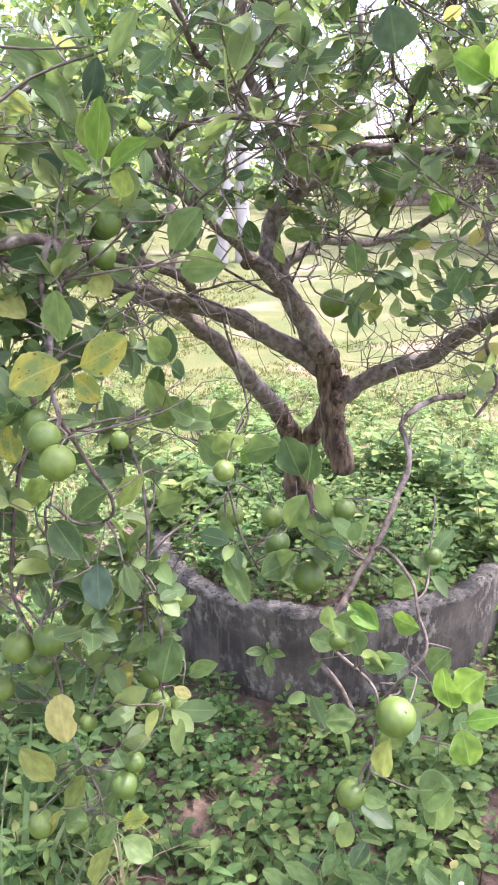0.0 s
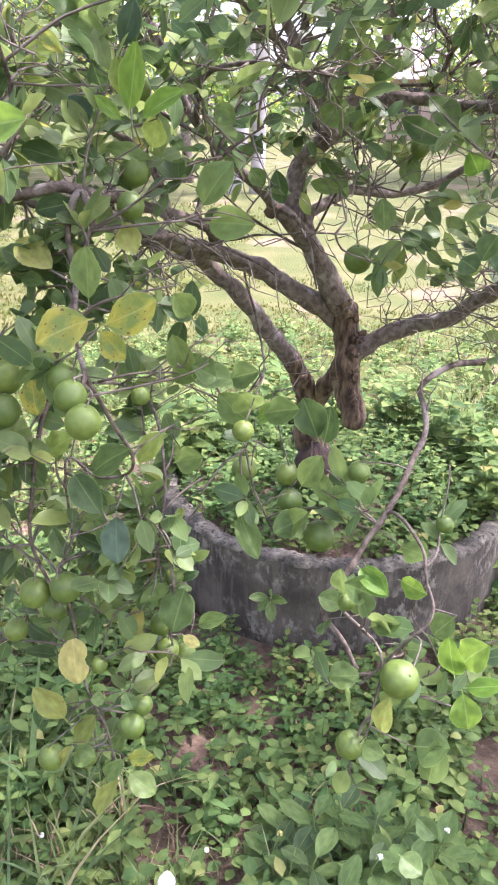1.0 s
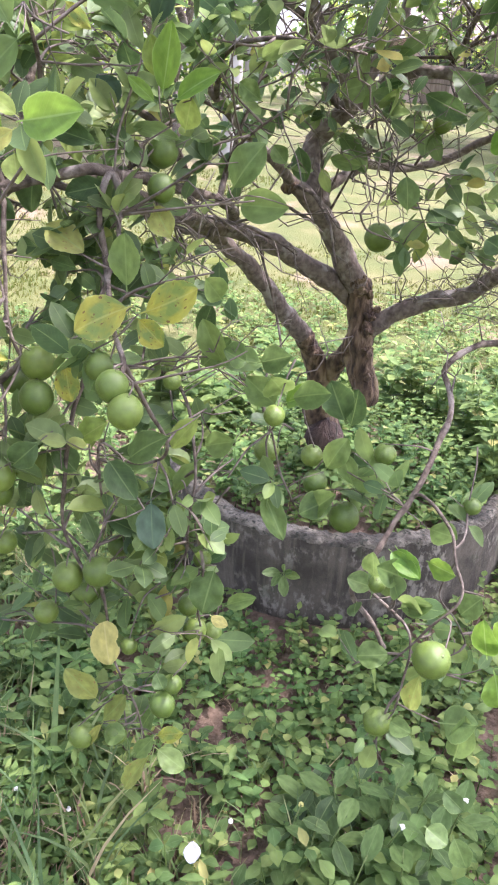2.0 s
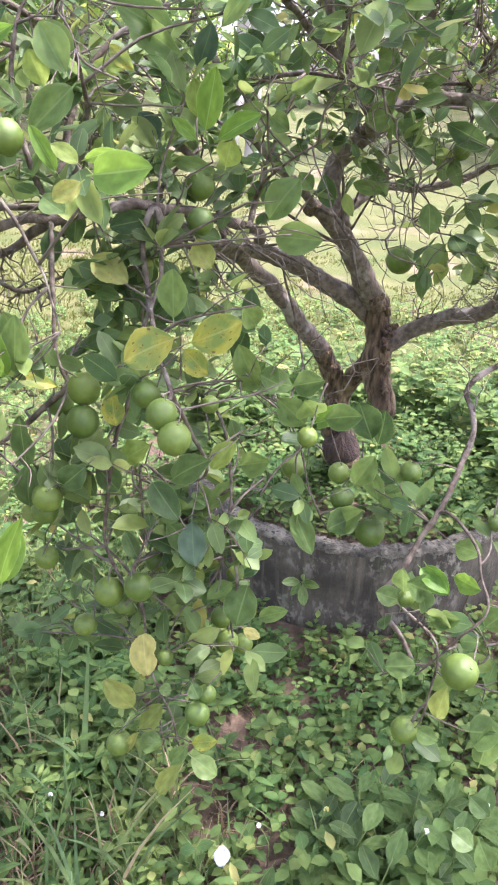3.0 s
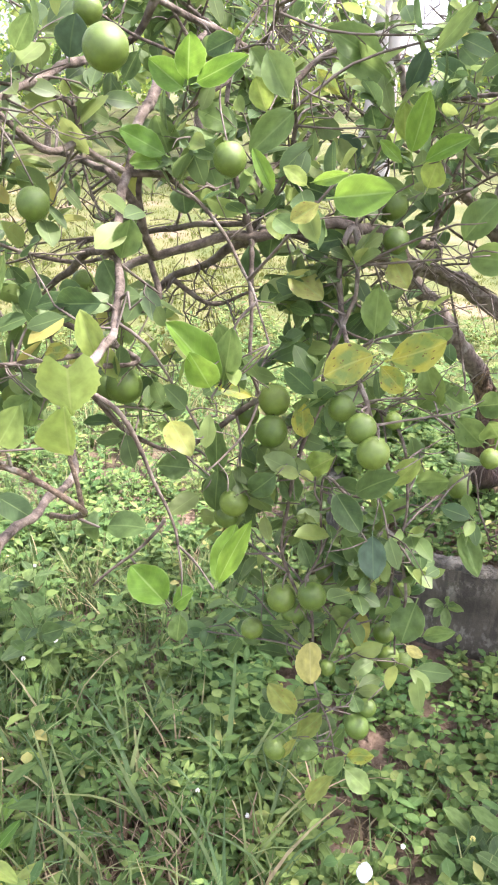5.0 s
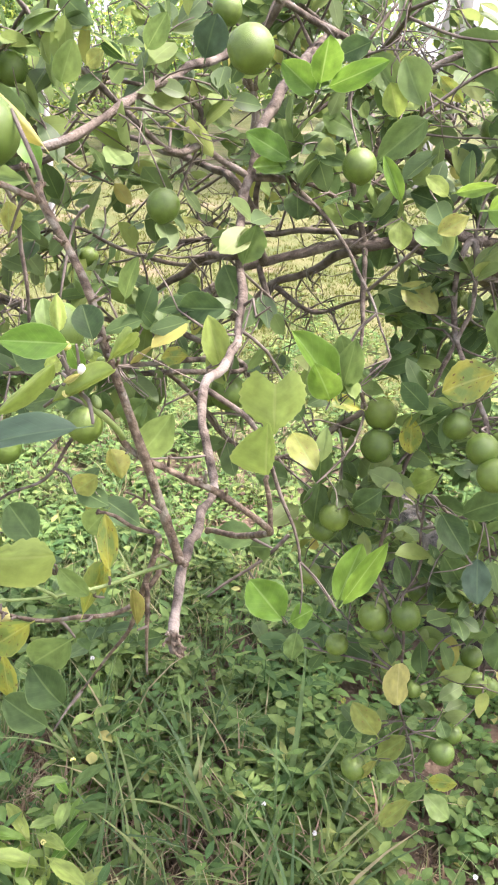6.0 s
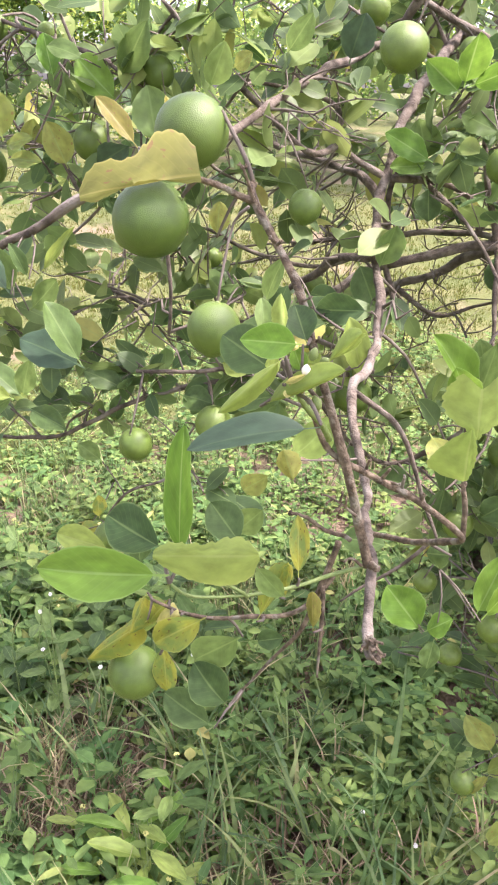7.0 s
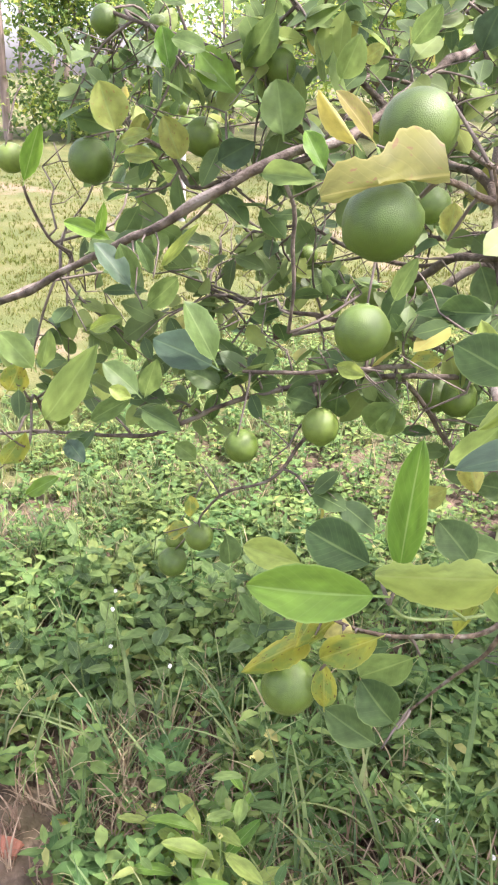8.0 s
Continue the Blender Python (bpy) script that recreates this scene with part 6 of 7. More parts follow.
# sprays at places of their own
for x, y, z, r, n in [
    (-1.091, 0.950, 1.855, 0.07, 8),
    (-1.018, 0.950, 1.796, 0.08, 8),
    (-0.971, 0.950, 1.857, 0.08, 8),
    (-0.912, 1.000, 1.800, 0.09, 9),
    (-0.840, 1.000, 1.803, 0.09, 8),
    (-1.198, 0.970, 1.746, 0.06, 6),
    (-1.037, 0.950, 1.691, 0.07, 7),
    (-0.963, 1.000, 1.651, 0.08, 8),
    (-0.932, 1.100, 1.606, 0.08, 8),
    (-0.838, 1.100, 1.696, 0.08, 8),
    (-1.042, 1.050, 1.462, 0.07, 7),
    (-1.138, 1.100, 1.499, 0.08, 8),
    (-1.166, 1.000, 1.532, 0.07, 7),
    (-1.164, 0.850, 1.558, 0.06, 6),
    (-1.117, 1.000, 1.396, 0.07, 8),
    (-0.993, 1.000, 1.338, 0.06, 7),
]:
    spray(Vector((x, y, z)), r, n)
for x, y, z, r, n in [
    (-0.246, 1.400, 0.983, 0.08, 9),
    (-0.194, 1.400, 0.923, 0.08, 9),
    (-0.158, 1.450, 0.971, 0.08, 9),
    (-0.122, 1.500, 1.034, 0.08, 8),
    (-0.281, 1.350, 0.950, 0.08, 8),
    (-0.210, 1.450, 1.017, 0.08, 8),
    (-0.356, 1.350, 1.072, 0.08, 8),
    (-0.107, 1.600, 1.260, 0.08, 7),
    (0.233, 2.200, 1.695, 0.10, 8),
    (0.326, 2.200, 1.747, 0.10, 8),
    (0.147, 2.400, 1.711, 0.10, 8),
    (0.280, 2.200, 1.572, 0.10, 8),
    (0.386, 2.100, 1.590, 0.12, 10),
    (0.451, 2.000, 1.496, 0.12, 12),
    (0.380, 2.100, 1.484, 0.10, 8),
]:
    spray(Vector((x, y, z)), r, n)
for x, y, z, r, n in [
    (0.455, 2.000, 1.620, 0.10, 10),
    (0.317, 2.200, 1.386, 0.08, 6),
    (0.161, 2.300, 1.491, 0.08, 5),
    (0.237, 2.200, 1.928, 0.12, 12),
    (0.365, 2.000, 1.879, 0.12, 12),
    (0.416, 1.800, 1.935, 0.12, 14),
    (0.335, 2.000, 1.990, 0.12, 12),
    (0.180, 2.200, 2.017, 0.12, 12),
    (0.020, 2.400, 1.903, 0.12, 10),
    (0.090, 2.300, 1.998, 0.12, 10),
    (0.421, 1.900, 1.824, 0.10, 10),
    (0.478, 2.000, 1.299, 0.07, 6),
    (0.425, 1.900, 1.254, 0.06, 6),
    (0.358, 1.500, 1.035, 0.06, 6),
    (0.004, 2.300, 1.670, 0.10, 8),
    (-0.039, 2.200, 1.822, 0.12, 12),
]:
    spray(Vector((x, y, z)), r, n)
for x, y, z, r, n in [
    (-0.138, 2.000, 1.815, 0.12, 12),
    (-0.238, 2.000, 1.717, 0.12, 12),
    (-0.309, 1.900, 1.814, 0.12, 12),
    (-0.137, 2.100, 1.702, 0.10, 10),
    (-0.481, 1.250, 1.155, 0.09, 10),
    (-0.389, 1.250, 1.180, 0.09, 10),
    (-0.323, 1.280, 1.186, 0.09, 12),
    (-0.263, 1.300, 1.123, 0.09, 12),
    (-0.368, 1.300, 1.082, 0.08, 8),
    (-0.202, 1.450, 1.282, 0.10, 12),
    (-0.144, 1.500, 1.293, 0.10, 12),
    (-0.165, 1.450, 1.187, 0.10, 12),
    (-0.112, 1.500, 1.079, 0.10, 12),
    (-0.186, 1.400, 1.067, 0.09, 12),
    (-0.256, 1.350, 0.992, 0.09, 10),
    (-0.185, 1.400, 0.973, 0.09, 10),
]:
    spray(Vector((x, y, z)), r, n)
for x, y, z, r, n in [
    (-0.307, 1.320, 0.975, 0.08, 8),
    (-0.198, 1.360, 0.883, 0.08, 10),
    (-0.279, 1.340, 0.824, 0.07, 7),
    (-0.358, 1.280, 0.839, 0.05, 5),
    (-0.327, 1.280, 0.616, 0.06, 7),
    (-0.217, 1.300, 0.639, 0.06, 7),
    (-0.274, 1.270, 0.506, 0.05, 6),
    (0.056, 1.600, 0.979, 0.09, 10),
    (0.114, 1.600, 1.031, 0.08, 8),
    (-0.045, 1.580, 0.989, 0.08, 10),
    (-0.007, 1.620, 1.103, 0.06, 5),
    (0.189, 1.550, 1.027, 0.08, 8),
    (0.239, 1.350, 0.917, 0.08, 8),
]:
    spray(Vector((x, y, z)), r, n)
for x, y, z, r, n in [
    (0.172, 1.380, 0.704, 0.07, 6),
    (0.237, 1.330, 0.559, 0.06, 6),
    (-0.540, 1.400, 1.427, 0.10, 8),
    (-0.461, 1.400, 1.389, 0.10, 10),
    (-0.420, 1.450, 1.446, 0.10, 10),
    (-0.355, 1.500, 1.517, 0.10, 12),
    (-0.435, 1.500, 1.544, 0.10, 10),
    (-0.288, 1.550, 1.443, 0.10, 10),
    (-0.216, 1.600, 1.400, 0.10, 8),
    (-0.551, 1.550, 1.538, 0.10, 8),
    (-0.445, 1.100, 1.445, 0.10, 8),
    (-0.458, 1.050, 1.350, 0.10, 10),
    (-0.465, 1.100, 1.255, 0.08, 8),
    (-0.459, 1.500, 1.739, 0.12, 12),
    (-0.384, 1.600, 1.684, 0.12, 14),
    (-0.580, 1.500, 1.653, 0.12, 12),
]:
    spray(Vector((x, y, z)), r, n)
for x, y, z, r, n in [
    (-0.233, 1.700, 1.648, 0.12, 14),
    (-0.558, 1.400, 1.830, 0.12, 10),
    (-0.516, 1.600, 1.852, 0.12, 10),
    (-0.172, 1.900, 1.666, 0.12, 12),
    (-0.052, 2.200, 1.602, 0.12, 8),
    (0.136, 2.200, 1.721, 0.12, 8),
    (0.229, 2.100, 1.436, 0.12, 10),
    (0.172, 2.000, 1.438, 0.10, 8),
    (0.268, 2.000, 1.512, 0.10, 10),
    (-1.363, 0.850, 1.385, 0.09, 10),
    (-1.322, 0.900, 1.445, 0.08, 8),
    (-1.215, 0.930, 1.426, 0.09, 10),
    (-1.129, 0.950, 1.468, 0.09, 12),
    (-1.273, 0.900, 1.369, 0.08, 8),
    (-1.366, 0.900, 1.292, 0.08, 8),
    (-1.223, 0.980, 1.290, 0.08, 10),
]:
    spray(Vector((x, y, z)), r, n)
for x, y, z, r, n in [
    (-1.130, 1.000, 1.283, 0.07, 8),
    (-1.327, 0.980, 1.241, 0.07, 8),
    (-1.368, 0.800, 1.376, 0.07, 6),
    (-0.976, 1.000, 1.717, 0.09, 8),
    (-1.214, 0.970, 1.655, 0.06, 6),
    (-1.188, 1.000, 1.701, 0.06, 5),
    (-0.902, 1.000, 1.903, 0.10, 10),
    (-0.985, 1.000, 1.903, 0.10, 10),
    (-0.840, 1.100, 1.879, 0.10, 12),
    (-0.812, 1.200, 1.915, 0.10, 12),
    (-0.732, 1.200, 1.854, 0.10, 12),
    (-0.861, 1.050, 1.568, 0.07, 6),
    (-0.796, 1.000, 1.551, 0.05, 4),
    (-0.761, 1.100, 1.538, 0.07, 6),
    (-0.903, 1.100, 1.515, 0.07, 6),
    (-1.048, 1.200, 1.472, 0.07, 5),
]:
    spray(Vector((x, y, z)), r, n)
for x, y, z, r, n in [
    (-1.114, 1.200, 1.517, 0.07, 5),
    (-0.884, 1.200, 1.609, 0.08, 6),
    (-0.712, 1.300, 1.597, 0.10, 8),
    (-0.978, 1.050, 1.369, 0.05, 5),
    (-0.886, 1.050, 1.358, 0.06, 6),
    (-0.802, 1.050, 1.378, 0.06, 6),
    (-1.019, 1.000, 1.395, 0.06, 6),
    (-0.646, 1.200, 1.378, 0.08, 6),
    (-0.676, 1.200, 1.239, 0.07, 5),
    (-0.808, 0.900, 1.240, 0.07, 6),
    (-0.746, 1.000, 1.435, 0.05, 4),
    (-0.598, 1.250, 1.695, 0.08, 8),
    (-0.764, 1.200, 1.793, 0.09, 10),
    (-0.867, 1.150, 1.682, 0.08, 8),
    (-0.964, 1.100, 1.741, 0.08, 8),
    (-0.768, 1.150, 1.672, 0.06, 6),
]:
    spray(Vector((x, y, z)), r, n)
for x, y, z, r, n in [
    (-0.563, 1.250, 1.777, 0.08, 10),
    (-0.550, 1.300, 1.878, 0.08, 8),
    (-0.594, 1.150, 1.670, 0.05, 4),
    (-0.503, 1.200, 1.187, 0.05, 5),
    (-0.460, 1.100, 1.389, 0.07, 8),
    (-0.449, 1.200, 1.438, 0.06, 6),
]:
    spray(Vector((x, y, z)), r, n)


def canopy(lo, hi, count, r, n, keep=lambda c: not (WALL_GAP[0] < c.x < WALL_GAP[1] and WALL_GAP[2] < c.z < WALL_GAP[3] and c.y < 1.75)):
    """Sprays scattered through a box of the crown."""
    for k in range(count):
        c = Vector([random.uniform(a, b) for a, b in zip(lo, hi)])
        if keep is None or keep(c):
            spray(c, r * random.uniform(0.7, 1.2), max(4, int(n * random.uniform(0.6, 1.3))))


def OUTSIDE_SUN_GAP(c):
    """Keeps a gap in the added, unseen crown top, so the sun reaches the weeds beside the planter."""
    return not (-0.75 < c.x < 0.45 and c.y > 2.7)


# crown behind and above
canopy((-1.3, 1.9, 1.6), (0.0, 3.1, 2.3), 50, 0.14, 10)
canopy((0.0, 2.0, 1.65), (1.2, 3.1, 2.3), 38, 0.12, 9)
# higher sprays, nearly all unseen, added to cast shade on leaves and ground
canopy((-1.5, 1.7, 2.1), (1.4, 3.2, 2.7), 45, 0.17, 11, OUTSIDE_SUN_GAP)
canopy((-1.5, 2.1, 2.5), (0.6, 3.9, 3.0), 85, 0.2, 16, OUTSIDE_SUN_GAP)
canopy((0.4, 2.7, 2.5), (2.4, 4.8, 3.0), 170, 0.2, 16)
# sprays overhead and to the right, out of view, added to block the sun
canopy((-0.35, 0.35, 2.3), (0.3, 0.95, 2.55), 24, 0.14, 12)
canopy((1.15, 1.72, 2.08), (2.2, 2.5, 2.55), 135, 0.15, 14)
canopy((1.2, 1.8, 2.5), (2.05, 2.5, 2.85), 55, 0.17, 16)
canopy((1.1, 2.4, 2.2), (2.1, 3.0, 2.6), 60, 0.16, 14)
canopy((0.25, 1.2, 2.3), (0.7, 1.65, 2.6), 12, 0.12, 12)
canopy((0.0, 1.3, 2.32), (0.95, 2.1, 2.6), 26, 0.14, 14)
# the crown in view again
canopy((-0.9, 2.0, 1.75), (1.0, 3.0, 2.3), 46, 0.13, 10)
# its near face
canopy((-0.95, 1.45, 1.55), (0.1, 2.2, 2.2), 44, 0.12, 12)
canopy((0.1, 1.75, 1.7), (0.95, 2.7, 2.3), 34, 0.11, 9)
canopy((-0.25, 1.9, 1.6), (0.15, 2.6, 2.1), 20, 0.11, 9)
# hanging curtain in the middle
canopy((-0.62, 1.2, 1.35), (-0.1, 1.8, 1.95), 26, 0.11, 11)
canopy((-0.58, 1.2, 0.72), (-0.08, 1.5, 1.4), 22, 0.10, 10)
canopy((-0.45, 1.45, 1.1), (-0.12, 1.8, 1.5), 10, 0.10, 11)
canopy((0.1, 1.9, 1.25), (0.8, 2.6, 1.62), 9, 0.11, 7)
# low right
canopy((0.15, 1.35, 0.5), (0.5, 1.65, 0.85), 4, 0.08, 7)
# towards the far reach
canopy((-1.2, 1.5, 1.6), (-0.5, 2.2, 2.1), 34, 0.12, 10)
canopy((-1.5, 0.95, 1.2), (-0.6, 1.7, 2.1), 56, 0.12, 11)
canopy((-1.5, 1.2, 1.9), (0.3, 2.0, 2.4), 21, 0.13, 11)


def bare(lo, hi, count):
    """Thin crooked leafless twigs with short spurs inside the crown."""
    for k in range(count):
        c = Vector([random.uniform(p, q) for p, q in zip(lo, hi)])
        a, dist = nearest(c, pick=30, inner=True)
        if dist > 0.32:
            continue
        d = c - a
        side = d.orthogonal().normalized()
        steps = max(3, int(d.length / 0.035))
        line = [a]
        for i in range(1, steps + 1):
            kink = side * (0.010 if i % 2 else -0.010) * random.uniform(0.3, 1.4) + Vector((random.gauss(0, 0.006), random.gauss(0, 0.006), random.gauss(0, 0.006)))
            line.append(a + d * (i / steps) + (kink if i < steps else Vector()))
        r = random.uniform(0.0014, 0.0032)
        twigs.add(tube(line, r, r * 0.4, 4, 0.15), ID4)
        for p in line[1:]:
            if random.random() < 0.7:
                e = p + Vector((random.gauss(0, 1), random.gauss(0, 1), random.gauss(0, 0.9))).normalized() * random.choice((0.012, 0.02, 0.035, 0.07, 0.11))
                mid = (p + e) / 2 + Vector((random.gauss(0, 0.006), random.gauss(0, 0.006), random.gauss(0, 0.006)))
                twigs.add(tube([p, mid, e], r * 0.6, r * 0.35, 3, 0.1), ID4)


bare((-1.2, 1.4, 1.25), (1.0, 2.9, 2.2), 420)
bare((0.05, 1.9, 1.25), (0.95, 2.6, 1.95), 150)
bare((-0.1, 1.9, 1.65), (1.1, 2.9, 2.3), 200)
bare((-1.5, 0.9, 1.2), (-0.5, 1.7, 1.9), 110)

t_ob = under(tree, "twig_growth", twigs.mesh("twig_growth", FINE_TWIG), "fine crooked grey-brown twigs")
tagged(t_ob, kind="stuff")
f_ob = under(tree, "foliage", foliage.mesh("foliage", LEAF_MIX), "many oval green citrus leaves, a few yellowing")
tagged(f_ob, kind="stuff")


# ---- weeds and grass ----
def weed_shape(seed, pairs, height, size, leaves=MINI, slim=1.0):
    rnd = random.Random(seed)
    bag = Bag()
    top = Vector((rnd.uniform(-0.02, 0.02), rnd.uniform(-0.02, 0.02), height))
    for k in range(pairs):
        s = (k + 1) / pairs
        turn = k * 1.57 + rnd.uniform(-0.3, 0.3)
        for side in (0, math.pi):
            a = turn + side
            out = Vector((math.cos(a), math.sin(a), rnd.uniform(-0.05, 0.45)))
            bag.add(rnd.choice(leaves), frame_of(top * s, out * size * rnd.uniform(0.75, 1.15) * (1.1 - 0.35 * s), Vector((-out.x * 0.4, -out.y * 0.4, 1)), size * slim * rnd.uniform(0.5, 0.66) * (1.1 - 0.3 * s)))
    bag.add(tube([Vector((0, 0, -0.02)), top * 0.5, top], 0.0022, 0.0012, 3), ID4)
    return np.concatenate(bag.v), bag.f, np.concatenate(bag.u)


def tuft_shape(seed, count, height, width, rows=4):
    rnd = random.Random(seed)
    v, f, u = [], [], []
    for k in range(count):
        a = rnd.uniform(0, 6.28)
        h = height * rnd.uniform(0.5, 1.15)
        lean = rnd.uniform(0.2, 1.0)
        bx, by = rnd.gauss(0, 0.012), rnd.gauss(0, 0.012)
        sx, sy = -math.sin(a), math.cos(a)
        p = len(v)
        for i in range(rows + 1):
            s = i / rows
            d = lean * h * s * s * 0.8
            w = width * (1 - s ** 1.5) * 0.5 + 0.0003
            z = h * s * (1 - 0.35 * lean * s)
            for q in (-1, 1):
                v.append((bx + math.cos(a) * d + sx * w * q, by + math.sin(a) * d + sy * w * q, z))
                u.append((0.5 + 0.5 * q, s))
        for i in range(rows):
            f.append((p + 2 * i, p + 2 * i + 1, p + 2 * i + 3, p + 2 * i + 2))
    return np.array(v), f, np.array(u)


WEEDS = [weed_shape(i, 2 + i % 3, 0.04 + 0.02 * (i % 4), 0.038 + 0.004 * (i % 5)) for i in range(10)]
SLIM = [weed_shape(100 + i, 3 + i % 3, 0.08 + 0.03 * (i % 3), 0.06 + 0.006 * (i % 3), MINI, 0.5) for i in range(6)]
FAR_WEEDS = [weed_shape(80 + i, 2 + i % 3, 0.05 + 0.025 * (i % 4), 0.042 + 0.005 * (i % 5), TINY) for i in range(8)]
TALL = [weed_shape(40 + i, 4 + i % 2, 0.16 + 0.03 * (i % 3), 0.075) for i in range(6)]
TUFTS = [tuft_shape(i, 8, 0.20, 0.0075) for i in range(6)]
LONG = [tuft_shape(60 + i, 5, 0.42, 0.011) for i in range(4)]
BROAD = [tuft_shape(90 + i, 4, 0.46, 0.019, 7) for i in range(4)]
SHORT = [tuft_shape(20 + i, 5, 0.036, 0.0052, 2) for i in range(5)]


def place(x, y, z, s=1.0):
    return Matrix.LocRotScale((x, y, z), Euler((random.gauss(0, 0.12), random.gauss(0, 0.12), random.uniform(0, 6.28))), (s, s, s))


def in_ring(x, y, grow=0.0):
    return math.hypot(x - RING_X, y - RING_Y) < RING_R + grow


SPOTS = ((-1.21, 1.17), (-1.05, 1.18), (-1.08, 1.0), (-1.2, 1.0), (-0.92, 1.12), (-1.07, 1.48), (-0.82, 1.38), (-1.31, 1.31), (-0.16, 1.77), (-0.01, 1.38), (-0.17, 1.5), (-1.16, 1.65), (-1.42, 1.32))  # worn spots of soil and straw


def worn(x, y):
    return any(math.hypot(x - p, y - q) < 0.075 + 0.05 * noise.noise(Vector((x * 9, y * 9, 1))) for p, q in SPOTS)


def scatter(bag, shapes, lo, hi, count, smin, smax, patch=0.0, patch_scale=2.0, keep=None, fade=0.25):
    done = 0
    while done < count:
        done += 1
        x, y = random.uniform(lo[0], hi[0]), random.uniform(lo[1], hi[1])
        rim = min(x - lo[0], hi[0] - x, y - lo[1], hi[1] - y)
        if rim < fade * random.random():
            continue
        if bag is not straw and worn(x, y) and random.random() < 0.8:
            continue
        if in_ring(x, y, 0.02) or (patch and noise.noise(Vector((x * patch_scale, y * patch_scale, 5))) < patch) or (keep and not keep(x, y)):
            continue
        bag.add(random.choice(shapes), place(x, y, ground_z(x, y), random.uniform(smin, smax)))


weeds, grass, lawn, straw = Bag(), Bag(), Bag(), Bag()
scatter(weeds, WEEDS, (-0.8, 1.0), (1.3, 2.25), 1500, 0.5, 1.4, -0.34, 2.2)
scatter(weeds, SLIM, (-0.8, 1.0), (1.3, 1.9), 240, 0.6, 1.3, -0.1, 3.0)
scatter(weeds, WEEDS, (-2.6, 0.6), (-0.4, 3.2), 2300, 0.4, 1.7, -0.12, 2.3)
scatter(grass, TUFTS, (-2.8, 1.3), (-0.7, 2.8), 500, 0.4, 1.1, 0.0, 1.7)
scatter(straw, SHORT, (-2.8, 1.0), (-0.7, 2.8), 900, 0.8, 2.2, -0.05, 2.0)
scatter(weeds, SLIM, (-2.6, 0.6), (-0.4, 2.6), 1000, 0.6, 1.4, -0.3, 2.2)
scatter(weeds, FAR_WEEDS, (-3.4, 1.6), (-0.9, 3.4), 1300, 0.6, 1.3, fade=0.7)
scatter(weeds, FAR_WEEDS, (-4.4, 1.9), (3.0, 6.0), 6600, 0.6, 1.35, -0.62, 1.2, fade=1.5)
scatter(weeds, WEEDS, (-1.0, 1.75), (1.0, 3.0), 1500, 0.6, 1.0, 0, 1, lambda x, y: in_ring(x, y, 0.42))
scatter(weeds, TALL, (-0.05, 0.9), (0.7, 1.5), 90, 0.7, 1.15)
scatter(weeds, TALL, (-2.6, 0.8), (-1.1, 2.0), 150, 0.6, 1.2, -0.1, 2.0)
scatter(weeds, TALL, (0.3, 3.4), (2.2, 4.6), 150, 0.7, 1.2, -0.1, 2.0)
for k in range(220):  # over the far rim
    a, r = random.uniform(-0.3, 3.44), RING_R + random.uniform(-0.12, 0.1)
    weeds.add(random.choice(TALL), place(RING_X + r * math.cos(a), RING_Y + r * math.sin(a), RING_TOP - 0.05 if r < RING_R else 0.08, random.uniform(0.9, 1.5)))
for k in range(1000):
    a, r = random.uniform(0, 6.28), (RING_R - 0.07) * math.sqrt(random.random())
    weeds.add(random.choice(WEEDS), place(RING_X + r * math.cos(a), RING_Y + r * math.sin(a), RING_TOP + 0.025 - 0.08 * (r / RING_R) ** 2, random.uniform(0.7, 1.15)))
scatter(grass, TUFTS, (-2.2, 0.7), (-0.35, 1.7), 430, 0.6, 1.3, -0.3, 2.0)
scatter(weeds, SLIM, (-1.3, 0.8), (-0.3, 1.8), 420, 0.6, 1.3)
scatter(grass, TUFTS, (0.2, 3.3), (2.0, 5.6), 220, 0.7, 1.4)
scatter(grass, TUFTS, (-2.6, 1.5), (-0.6, 2.6), 420, 0.5, 1.1)
scatter(grass, TUFTS, (-0.6, 0.9), (0.6, 1.7), 90, 0.5, 1.0)
scatter(grass, TUFTS, (-4.0, 1.6), (-1.2, 5.0), 350, 0.7, 1.2, 0.0, 1.0)
scatter(grass, LONG, (-1.8, 0.75), (-0.25, 1.6), 110, 0.6, 1.2)
for x, y in ((-0.82, 1.36), (-0.7, 1.28), (-0.58, 1.5), (-0.9, 1.2), (-1.3, 1.1), (-1.45, 1.2), (-1.15, 1.3), (-0.75, 1.1), (-1.0, 1.25)):
    grass.add(random.choice(BROAD), place(x, y, ground_z(x, y), random.uniform(0.8, 1.15)))
scatter(weeds, FAR_WEEDS, (-3.0, 4.8), (2.4, 7.4), 1500, 0.6, 1.7, -0.02, 0.9, None, 0.8)
scatter(weeds, TALL, (-1.2, 3.9), (2.0, 5.6), 170, 0.7, 1.3, -0.1, 1.4)
scatter(lawn, SHORT, (-7, 4.0), (4, 9), 15000, 0.7, 1.4, -0.22, 0.8)
scatter(lawn, SHORT, (-12, 5.0), (-2, 14), 9000, 0.9, 1.9)
scatter(lawn, SHORT, (-5.5, -2.6), (4.2, 4.4), 9000, 0.8, 1.6, 0, 1, lambda x, y: not (-2.4 < x < 1.2 and 0.8 < y < 3.9), 1.2)
scatter(weeds, FAR_WEEDS, (-3.6, -0.4), (2.8, 4.4), 1900, 0.6, 1.3, -0.3, 1.1, lambda x, y: not (-2.3 < x < 1.0 and 0.8 < y < 3.4), 1.2)
